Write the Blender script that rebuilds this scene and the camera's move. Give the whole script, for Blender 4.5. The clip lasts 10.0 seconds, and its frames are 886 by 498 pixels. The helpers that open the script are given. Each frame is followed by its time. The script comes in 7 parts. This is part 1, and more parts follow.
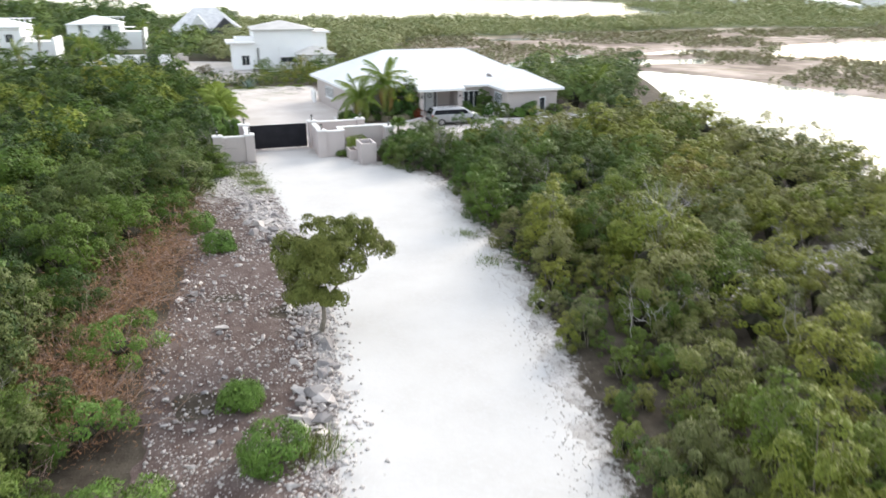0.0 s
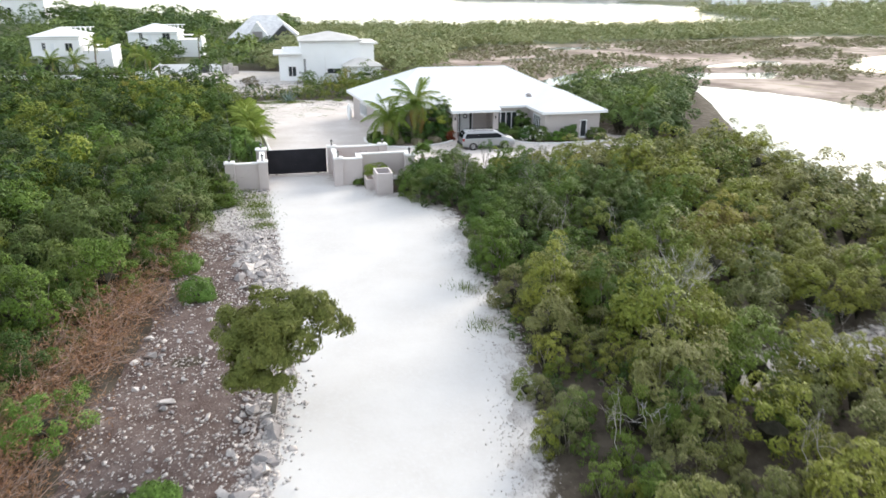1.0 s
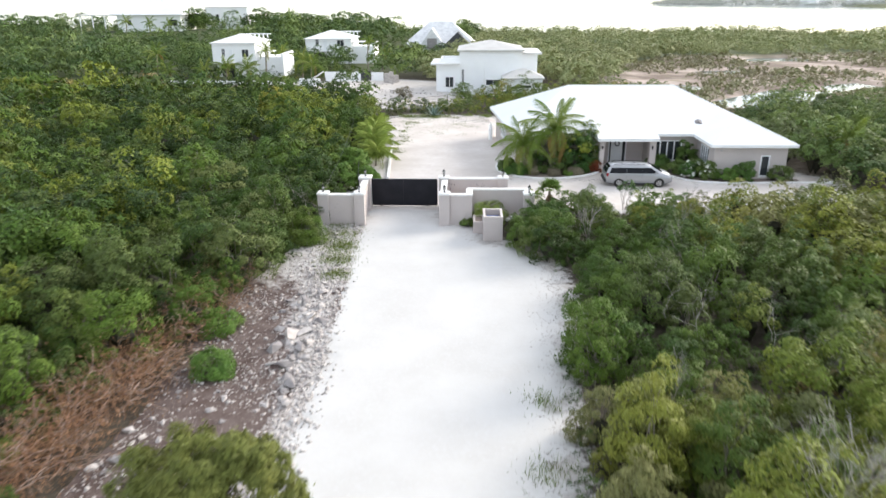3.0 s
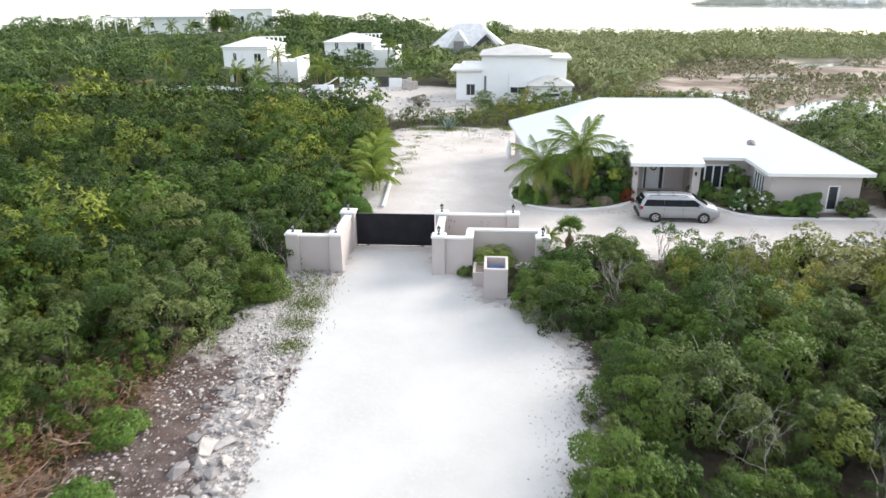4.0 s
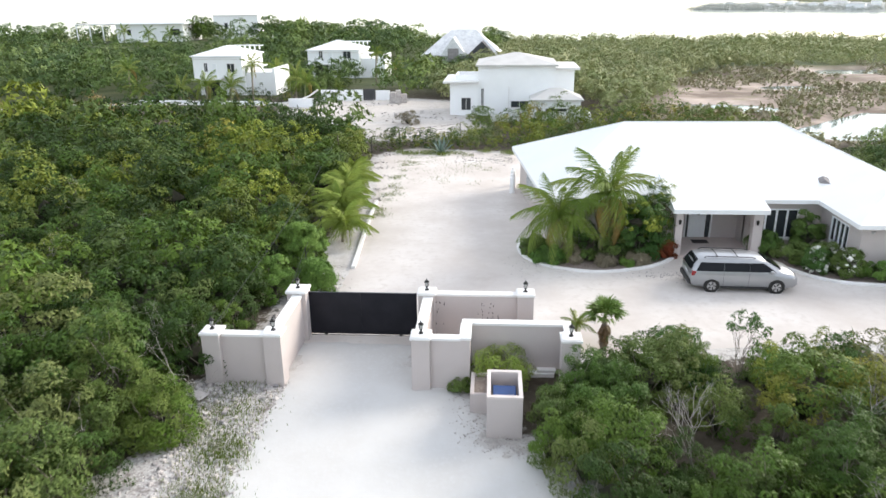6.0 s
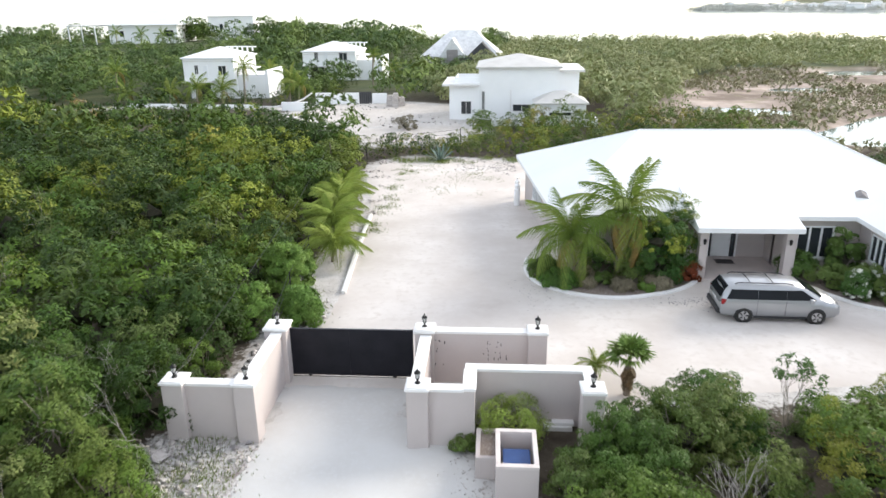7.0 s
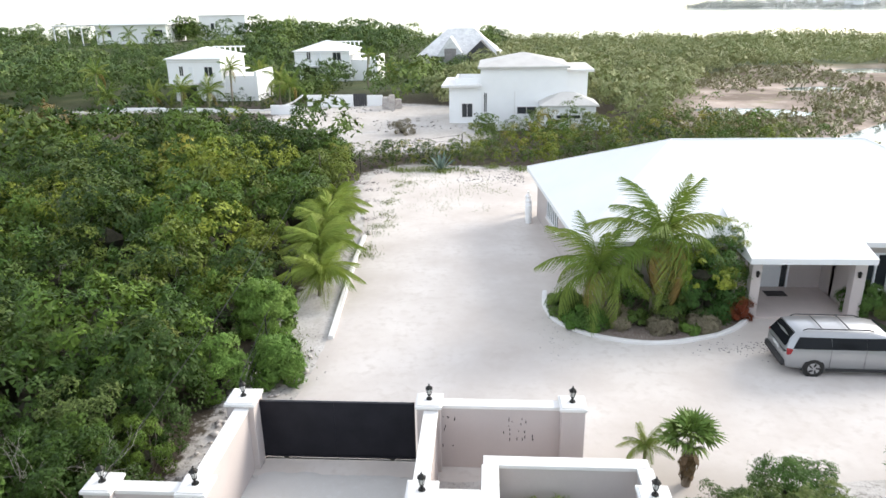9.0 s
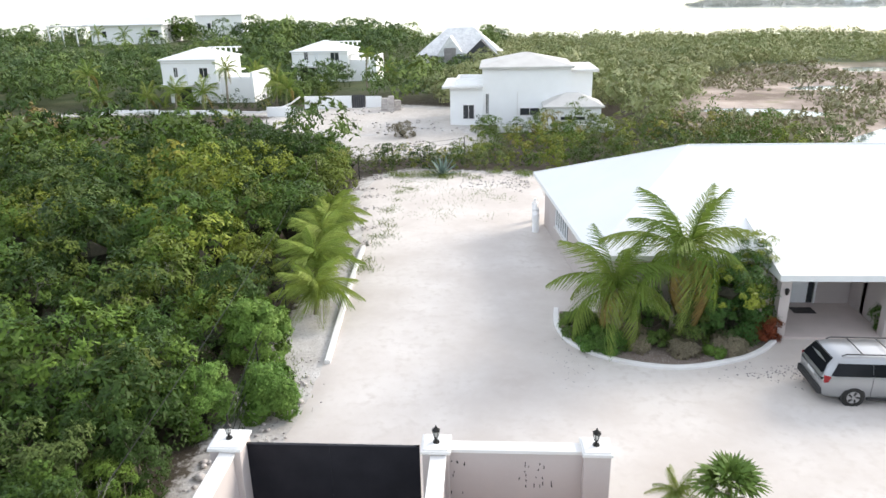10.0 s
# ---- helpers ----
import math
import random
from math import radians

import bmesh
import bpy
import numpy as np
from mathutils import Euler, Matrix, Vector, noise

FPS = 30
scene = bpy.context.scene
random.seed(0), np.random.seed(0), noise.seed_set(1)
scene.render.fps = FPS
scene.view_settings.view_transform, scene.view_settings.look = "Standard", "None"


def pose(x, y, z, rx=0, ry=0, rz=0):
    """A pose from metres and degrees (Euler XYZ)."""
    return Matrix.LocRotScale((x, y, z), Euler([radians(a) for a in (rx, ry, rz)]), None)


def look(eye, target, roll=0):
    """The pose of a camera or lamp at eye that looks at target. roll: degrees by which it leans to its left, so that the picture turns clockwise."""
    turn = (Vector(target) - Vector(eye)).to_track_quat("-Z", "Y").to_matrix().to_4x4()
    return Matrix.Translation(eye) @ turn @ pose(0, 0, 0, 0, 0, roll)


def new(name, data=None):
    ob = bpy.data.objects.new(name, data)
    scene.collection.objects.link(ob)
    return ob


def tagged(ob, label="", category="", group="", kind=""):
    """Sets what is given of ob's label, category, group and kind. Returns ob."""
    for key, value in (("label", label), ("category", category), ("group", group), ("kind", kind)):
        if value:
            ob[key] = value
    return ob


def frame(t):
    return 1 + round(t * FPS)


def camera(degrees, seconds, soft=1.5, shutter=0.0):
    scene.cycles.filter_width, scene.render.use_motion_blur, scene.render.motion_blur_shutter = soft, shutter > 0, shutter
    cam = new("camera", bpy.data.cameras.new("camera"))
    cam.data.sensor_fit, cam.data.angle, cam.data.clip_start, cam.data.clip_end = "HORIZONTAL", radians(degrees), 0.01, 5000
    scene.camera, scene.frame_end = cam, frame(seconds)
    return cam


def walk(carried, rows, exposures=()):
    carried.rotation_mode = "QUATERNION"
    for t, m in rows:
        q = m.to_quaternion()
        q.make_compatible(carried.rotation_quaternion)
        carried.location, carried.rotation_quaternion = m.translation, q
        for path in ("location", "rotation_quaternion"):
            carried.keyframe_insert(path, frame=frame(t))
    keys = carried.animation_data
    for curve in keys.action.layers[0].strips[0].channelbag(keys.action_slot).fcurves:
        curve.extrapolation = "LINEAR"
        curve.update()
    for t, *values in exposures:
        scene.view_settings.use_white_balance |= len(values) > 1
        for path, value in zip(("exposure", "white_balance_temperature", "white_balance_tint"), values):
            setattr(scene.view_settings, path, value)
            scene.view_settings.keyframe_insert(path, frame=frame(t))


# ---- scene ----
cam = camera(64.6, 10.0, shutter=0.5)
PATH = [
    (0, (0.184, 0.684, 12.36), (0.798, 2.454, 11.659), 0.3),
    (0.5, (2.438, 1.99, 13.105), (2.914, 3.803, 12.406), 0.3),
    (1, (4.422, 3.485, 13.656), (4.865, 5.306, 12.959), 0.3),
    (1.5, (5.926, 5.299, 13.689), (6.008, 7.173, 12.995), 0.5),
    (2, (7.699, 7.013, 13.854), (7.671, 8.888, 13.16), 0.2),
    (2.5, (8.88, 8.891, 13.868), (8.854, 10.767, 13.175), 0.1),
    (2.7, (9.246, 9.661, 13.809), (9.217, 11.538, 13.119), 0.0),
    (3.8, (11.525, 18.908, 13.802), (11.38, 20.783, 13.12), -0.4),
    (4, (11.661, 20.171, 13.635), (11.514, 22.045, 12.953), -0.4),
    (4.5, (11.644, 22.662, 13.487), (11.5, 24.538, 12.81), -0.4),
    (5, (11.484, 27.432, 13.364), (11.344, 29.31, 12.691), -0.5),
    (5.5, (11.367, 29.891, 13.287), (11.228, 31.77, 12.617), -0.6),
    (7, (10.959, 35.334, 13.041), (10.824, 37.216, 12.376), -0.7),
    (7.5, (10.803, 37.155, 12.855), (10.67, 39.037, 12.19), -0.8),
    (8, (10.642, 38.599, 12.788), (10.51, 40.48, 12.121), -1.0),
    (8.5, (10.478, 39.621, 12.765), (10.347, 41.502, 12.098), -1.0),
    (9, (10.287, 40.69, 12.728), (10.159, 42.571, 12.06), -1.0),
    (9.5, (10.117, 41.714, 12.728), (9.99, 43.594, 12.058), -1.1),
    (10, (9.942, 42.814, 12.676), (9.816, 44.694, 12.006), -1.2),
]
walk(cam, [(t, look(eye, target, roll)) for t, eye, target, roll in PATH])

# ---------------------------------------------------------------- light
SUN_AZ, SUN_EL = 55.0, 24.0          # degrees clockwise from +y, above the horizon
world = bpy.data.worlds.new("sky")
scene.world = world
world.use_nodes = True
wn = world.node_tree.nodes
sky = wn.new("ShaderNodeTexSky")
sky.sky_type = "NISHITA"
sky.sun_disc = False
sky.sun_elevation, sky.sun_rotation = radians(SUN_EL), radians(SUN_AZ)
sky.air_density, sky.dust_density, sky.ozone_density = 1.0, 1.0, 1.0
wn["Background"].inputs["Strength"].default_value = 0.13
world.node_tree.links.new(sky.outputs[0], wn["Background"].inputs[0])
veil = wn.new("ShaderNodeBackground")          # thin bright cloud over the whole sky
veil.inputs[0].default_value, veil.inputs[1].default_value = (1.0, 0.98, 0.94, 1), 0.54
both = wn.new("ShaderNodeAddShader")
world.node_tree.links.new(wn["Background"].outputs[0], both.inputs[0])
world.node_tree.links.new(veil.outputs[0], both.inputs[1])
world.node_tree.links.new(both.outputs[0], wn["World Output"].inputs[0])
sun_data = bpy.data.lights.new("sun", "SUN")
sun_data.energy, sun_data.angle, sun_data.color = 2.4, radians(22), (1.0, 0.93, 0.83)
sun = new("sun", sun_data)
a, e = radians(SUN_AZ), radians(SUN_EL)
sun.matrix_world = look((0, 0, 0), (-math.sin(a) * math.cos(e), -math.cos(a) * math.cos(e), -math.sin(e)))
scene.view_settings.exposure = 0.68

# ---------------------------------------------------------------- materials
def nodes_of(name):
    m = bpy.data.materials.new(name)
    m.use_nodes = True
    return m, m.node_tree.nodes, m.node_tree.links, m.node_tree.nodes["Principled BSDF"]


def node(n, kind, **sets):
    x = n.new(kind)
    for k, v in sets.items():
        if k in x.inputs:
            x.inputs[k].default_value = v
    return x


def c4(c):
    return (*c, 1.0)


def mixc(n, l, fac, ca, cb):
    """A colour mix; each of fac, ca, cb is a socket or a value."""
    m = n.new("ShaderNodeMix")
    m.data_type = "RGBA"
    for i, v in ((0, fac), (6, ca), (7, cb)):
        if isinstance(v, (int, float)):
            m.inputs[i].default_value = v
        elif isinstance(v, tuple):
            m.inputs[i].default_value = c4(v)
        else:
            l.new(v, m.inputs[i])
    return m.outputs[2]


def ramp(n, l, src, lo, hi):
    r = n.new("ShaderNodeMapRange")
    r.inputs[1].default_value, r.inputs[2].default_value = lo, hi
    l.new(src, r.inputs[0])
    return r.outputs[0]


def tex_noise(n, l, scale, detail=5.0, rough=0.55, world_space=True, stretch=None):
    src = n.new("ShaderNodeNewGeometry").outputs["Position"] if world_space else n.new("ShaderNodeTexCoord").outputs["Object"]
    if stretch:
        mp = n.new("ShaderNodeMapping")
        mp.inputs["Scale"].default_value = stretch
        l.new(src, mp.inputs[0])
        src = mp.outputs[0]
    t = node(n, "ShaderNodeTexNoise", Scale=scale, Detail=detail, Roughness=rough)
    l.new(src, t.inputs["Vector"])
    return t.outputs["Fac"]


def surface(name, base, other, scale=1.0, fine=20.0, rough=0.8, metal=0.0, bump=0.15, amount=0.6, third=None, spec=0.3, space=True, coat=0.0, dist=0.02):
    """A worn surface: two colours mixed by a broad noise, a third by a fine one, relief from both."""
    m, n, l, p = nodes_of(name)
    broad = tex_noise(n, l, scale, 6, 0.6, space)
    small = tex_noise(n, l, fine, 4, 0.6, space)
    col = mixc(n, l, ramp(n, l, broad, 0.5 - 0.3 * amount, 0.5 + 0.3 * amount), base, other)
    if third:
        col = mixc(n, l, ramp(n, l, small, 0.5, 0.72), col, third)
    l.new(col, p.inputs["Base Color"])
    p.inputs["Roughness"].default_value, p.inputs["Metallic"].default_value = rough, metal
    p.inputs["Specular IOR Level"].default_value = spec
    p.inputs["Coat Weight"].default_value = coat
    if bump:
        b = node(n, "ShaderNodeBump", Strength=bump, Distance=dist)
        l.new(small, b.inputs["Height"])
        l.new(b.outputs[0], p.inputs["Normal"])
    return m


def leaf_mat(name, stops, source="object", trans=0.1, rough=0.55, grain=22.0, vary=0.24):
    """Foliage: the plant's own colour from a row of stops, each leaf a little lighter or darker."""
    m, n, l, p = nodes_of(name)
    geo = n.new("ShaderNodeNewGeometry")
    if source == "object":
        var = n.new("ShaderNodeObjectInfo").outputs["Random"]
    else:
        att = n.new("ShaderNodeAttribute")
        att.attribute_name = "variety"
        var = att.outputs["Fac"]
    cr = n.new("ShaderNodeValToRGB")
    cr.color_ramp.interpolation = "LINEAR"
    el = cr.color_ramp.elements
    while len(el) < len(stops):
        el.new(0.5)
    for i, c in enumerate(stops):
        el[i].position = i / max(1, len(stops) - 1)
        el[i].color = c4(c)
    l.new(var, cr.inputs[0])
    hsv = n.new("ShaderNodeHueSaturation")
    l.new(cr.outputs[0], hsv.inputs["Color"])
    mot = n.new("ShaderNodeMath")          # leaf by leaf, and finer blotches on each spray
    mot.operation = "MULTIPLY"
    l.new(ramp2(n, l, geo.outputs["Random Per Island"], 1.0 - vary, 1.0 + vary), mot.inputs[0])
    l.new(ramp2(n, l, ramp(n, l, tex_noise(n, l, grain, 3, 0.7), 0.3, 0.7), 1.0 - 1.25 * vary, 1.0 + 1.3 * vary), mot.inputs[1])
    l.new(mot.outputs[0], hsv.inputs["Value"])
    l.new(ramp2(n, l, tex_noise(n, l, 1.3, 3), 0.487, 0.53), hsv.inputs["Hue"])
    l.new(hsv.outputs[0], p.inputs["Base Color"])
    p.inputs["Roughness"].default_value = rough
    p.inputs["Specular IOR Level"].default_value = 0.15
    tr = n.new("ShaderNodeBsdfTranslucent")
    warm = mixc(n, l, 0.5, hsv.outputs[0], (0.16, 0.2, 0.03))
    l.new(warm, tr.inputs[0])
    mx = n.new("ShaderNodeMixShader")
    mx.inputs[0].default_value = trans
    l.new(p.outputs[0], mx.inputs[1])
    l.new(tr.outputs[0], mx.inputs[2])
    l.new(mx.outputs[0], n["Material Output"].inputs[0])
    return m


def ramp2(n, l, src, lo, hi):
    """0..1 stretched to lo..hi."""
    r = n.new("ShaderNodeMapRange")
    r.inputs[3].default_value, r.inputs[4].default_value = lo, hi
    l.new(src, r.inputs[0])
    return r.outputs[0]


GREENS = [(0.032, 0.062, 0.016), (0.055, 0.105, 0.022), (0.1, 0.165, 0.028), (0.075, 0.115, 0.036), (0.2, 0.25, 0.035), (0.12, 0.15, 0.06), (0.065, 0.125, 0.024), (0.25, 0.25, 0.05), (0.21, 0.165, 0.085)]
# olive tones, paled with the sunlight that falls on the right-hand scrub
LIT_OLIVES = [(0.07, 0.12, 0.026), (0.13, 0.185, 0.034), (0.19, 0.225, 0.042), (0.27, 0.285, 0.055), (0.21, 0.225, 0.06), (0.15, 0.17, 0.07), (0.28, 0.275, 0.12)]
GREENS = [(r * 1.1, g, b * 0.88) for r, g, b in GREENS]
LIT_OLIVES = [(r * 0.88, g * 0.84, b * 0.76) for r, g, b in LIT_OLIVES]
M_LEAF = leaf_mat("scrub_leaves", GREENS[:4] + [(0.13, 0.175, 0.03)] + GREENS[5:7] + GREENS[:3])
M_LIT_OLIVE = leaf_mat("lit_olive_scrub_leaves", LIT_OLIVES)
M_LIT_OLIVE_S = leaf_mat("lit_olive_scrub_leaves_mass", LIT_OLIVES, "attribute", grain=13.0)
M_LEAF_S = leaf_mat("scrub_leaves_mass", GREENS, "attribute", grain=13.0)
# distant foliage, paled by distance haze mixed into its colour
M_FAR = leaf_mat("far_scrub_leaves_hazed", [(0.2, 0.23, 0.10), (0.26, 0.28, 0.125), (0.33, 0.325, 0.16), (0.28, 0.29, 0.14)], "attribute", grain=4.0, vary=0.08)
M_HILL = leaf_mat("hill_tree_leaves", [(0.07, 0.11, 0.036), (0.11, 0.16, 0.045), (0.17, 0.215, 0.06), (0.095, 0.135, 0.055), (0.2, 0.225, 0.085)], "attribute", grain=5.0)
M_MARSH = leaf_mat("marsh_scrub_leaves", [(0.20, 0.185, 0.11), (0.26, 0.225, 0.15), (0.2, 0.205, 0.10), (0.3, 0.25, 0.18)], "attribute", grain=3.0)
# woods across the bay, their greens greyed to carry the haze
M_SHORE = leaf_mat("far_shore_leaves_hazed", [(0.42, 0.43, 0.39), (0.5, 0.5, 0.47)], "attribute", grain=1.0)
M_BROWN = leaf_mat("dead_leaves", [(0.25, 0.115, 0.065), (0.33, 0.175, 0.11), (0.18, 0.095, 0.06)], "attribute", 0.15)
M_BRIGHT = leaf_mat("bright_leaves", [(0.1, 0.18, 0.035), (0.15, 0.23, 0.045)], "object")
M_GARDEN = leaf_mat("garden_leaves", [(0.055, 0.11, 0.026), (0.08, 0.14, 0.03), (0.12, 0.16, 0.04)], "object")
M_LIME = leaf_mat("lime_leaves", [(0.2, 0.24, 0.03), (0.24, 0.26, 0.04)], "object")
M_CROTON = leaf_mat("croton_leaves", [(0.13, 0.015, 0.012), (0.18, 0.04, 0.02)], "object")
M_CROTON_DRY = leaf_mat("dry_leaves", [(0.2, 0.17, 0.12), (0.24, 0.2, 0.14)], "object")
M_PALM = leaf_mat("palm_leaflets", [(0.13, 0.19, 0.035), (0.19, 0.25, 0.05), (0.29, 0.32, 0.085)], "object", 0.25)
M_LUSH = leaf_mat("young_palm_leaflets", [(0.24, 0.31, 0.06), (0.33, 0.38, 0.09)], "object", 0.3)
M_PALMDRY = leaf_mat("dry_palm_leaflets", [(0.3, 0.22, 0.08), (0.26, 0.16, 0.06)], "object", 0.3)
M_FAN = leaf_mat("fan_palm_leaves", [(0.11, 0.17, 0.035), (0.14, 0.2, 0.045)], "object")
M_FANDEAD = leaf_mat("withered_fan_leaves", [(0.16, 0.1, 0.06), (0.22, 0.15, 0.09)], "object", 0.1)
M_AGAVE = leaf_mat("agave_leaves", [(0.17, 0.23, 0.2), (0.14, 0.2, 0.16)], "object", 0.05)
M_GRASS = leaf_mat("grass_blades", [(0.14, 0.2, 0.04), (0.2, 0.22, 0.07)], "attribute", 0.3)
M_FLOWER = surface("white_petals", (0.8, 0.8, 0.75), (0.75, 0.74, 0.66), 8, 30, 0.6, bump=0)
M_BARK = surface("grey_bark", (0.27, 0.24, 0.2), (0.16, 0.14, 0.11), 4, 30, 0.9, bump=0.4)
# near-black colour of the crown cores, shade painted between the leaf clumps
M_CORE_SHADE = surface("crown_core_shade", (0.022, 0.022, 0.014), (0.045, 0.042, 0.026), 6, 40, 0.95, bump=0.3)
M_DEADWOOD = surface("bleached_wood", (0.4, 0.37, 0.34), (0.26, 0.235, 0.21), 5, 30, 0.9, bump=0.3)
M_BLEACHED = surface("sun_bleached_wood", (0.56, 0.53, 0.5), (0.42, 0.39, 0.36), 5, 30, 0.9, bump=0.3)
M_BROWNWOOD = surface("cut_brush_wood", (0.3, 0.19, 0.14), (0.42, 0.34, 0.29), 4, 30, 0.9, bump=0.3)
M_PALMTRUNK = surface("palm_bark", (0.3, 0.26, 0.21), (0.2, 0.17, 0.13), 3, 14, 0.9, bump=0.5)
M_ROAD = surface("white_marl", (0.615, 0.603, 0.582), (0.52, 0.503, 0.48), 0.35, 6, 0.95, bump=0.3, third=(0.58, 0.57, 0.555), amount=0.8)
M_YARD = surface("packed_sand", (0.67, 0.63, 0.595), (0.50, 0.445, 0.405), 0.22, 2.6, 0.95, bump=0.3, third=(0.55, 0.5, 0.46), amount=0.7)
M_LOT = surface("builders_sand", (0.56, 0.52, 0.48), (0.42, 0.38, 0.34), 0.3, 4, 0.95, bump=0.4, third=(0.62, 0.59, 0.56), amount=0.8)
M_STONE = surface("pale_limestone", (0.60, 0.56, 0.53), (0.40, 0.36, 0.34), 3, 25, 0.9, bump=0.4)
M_GREYSTONE = surface("grey_limestone", (0.34, 0.32, 0.31), (0.22, 0.2, 0.2), 3, 25, 0.9, bump=0.4)
M_PINK = surface("pink_beige_stucco", (0.55, 0.49, 0.468), (0.50, 0.445, 0.425), 0.7, 60, 0.85, bump=0.12, third=(0.57, 0.51, 0.49))
M_RIMPINK = surface("worn_pale_stucco", (0.66, 0.6, 0.57), (0.56, 0.49, 0.46), 2.5, 40, 0.85, bump=0.15)
M_CAP = surface("white_painted_cap", (0.80, 0.79, 0.775), (0.72, 0.70, 0.68), 1.1, 40, 0.7, bump=0.1)
M_WHITEWALL = surface("white_render", (0.91, 0.91, 0.91), (0.87, 0.87, 0.87), 0.5, 30, 0.8, bump=0.08)
M_ROOF = surface("white_roof_coating", (0.82, 0.82, 0.82), (0.77, 0.775, 0.78), 0.25, 12, 0.6, bump=0.06)
M_GREYROOF = surface("pale_grey_roof", (0.60, 0.585, 0.56), (0.5, 0.485, 0.465), 0.6, 10, 0.75, bump=0.15)
M_GATE = surface("black_gate_paint", (0.012, 0.012, 0.016), (0.02, 0.02, 0.025), 1.5, 40, 0.3, bump=0.05, spec=0.15)
M_IRON = surface("black_iron", (0.015, 0.015, 0.015), (0.03, 0.028, 0.025), 5, 60, 0.45, metal=0.3, bump=0.1)
M_DARKSLOT = surface("dark_slot", (0.02, 0.02, 0.02), (0.04, 0.04, 0.04), 5, 60, 0.9, bump=0)
M_DOOR = surface("white_door_paint", (0.84, 0.85, 0.86), (0.8, 0.81, 0.82), 2, 40, 0.45, bump=0.04)
M_SILVER = surface("silver_car_paint", (0.4, 0.405, 0.415), (0.37, 0.375, 0.385), 1, 300, 0.36, metal=0.6, bump=0, coat=0.6, space=False)
M_CARGLASS = surface("tinted_glass", (0.01, 0.011, 0.013), (0.014, 0.015, 0.018), 1, 40, 0.08, bump=0, spec=0.12)
M_PLASTIC = surface("black_plastic", (0.03, 0.03, 0.032), (0.045, 0.045, 0.045), 4, 80, 0.6, bump=0.1)
M_TYRE = surface("tyre_rubber", (0.02, 0.02, 0.02), (0.04, 0.038, 0.035), 6, 80, 0.85, bump=0.2)
M_RIM = surface("alloy_rim", (0.55, 0.55, 0.56), (0.45, 0.45, 0.46), 6, 80, 0.35, metal=0.9, bump=0)
M_REDLAMP = surface("red_lamp_lens", (0.32, 0.008, 0.012), (0.25, 0.006, 0.01), 6, 60, 0.2, bump=0, spec=0.5)
M_CLEARLAMP = surface("clear_lamp_lens", (0.7, 0.7, 0.7), (0.55, 0.55, 0.56), 6, 60, 0.15, bump=0, spec=0.5)
M_BLUE = surface("blue_bin_plastic", (0.02, 0.05, 0.16), (0.03, 0.07, 0.2), 3, 40, 0.45, bump=0.05)
M_TILE = surface("porch_floor", (0.64, 0.56, 0.53), (0.57, 0.5, 0.47), 1.2, 30, 0.6, bump=0.05)
M_MAT = surface("door_mat", (0.05, 0.045, 0.045), (0.09, 0.08, 0.08), 9, 90, 0.95, bump=0.4)
M_TARP = surface("white_roof_wrap", (0.78, 0.78, 0.78), (0.56, 0.56, 0.57), 0.7, 2.5, 0.6, bump=0.5, third=(0.82, 0.82, 0.82), dist=0.1)
M_SLATE = surface("dark_shingle", (0.05, 0.05, 0.055), (0.08, 0.08, 0.085), 1, 10, 0.8, bump=0.3)
M_MULCH = surface("garden_soil", (0.16, 0.12, 0.1), (0.24, 0.2, 0.17), 2, 16, 0.95, bump=0.6, third=(0.34, 0.3, 0.28))
# land across the bay, haze put into an even pale grey
M_HAZE = surface("hazed_far_land", (0.46, 0.46, 0.43), (0.54, 0.53, 0.5), 0.02, 0.2, 0.95, bump=0)
M_GLASS = surface("dark_window_glass", (0.03, 0.035, 0.04), (0.04, 0.045, 0.05), 1, 20, 0.05, bump=0, spec=0.6)
M_LAMPGLASS = surface("frosted_lamp_glass", (0.6, 0.6, 0.58), (0.5, 0.5, 0.48), 8, 60, 0.25, bump=0, spec=0.5)


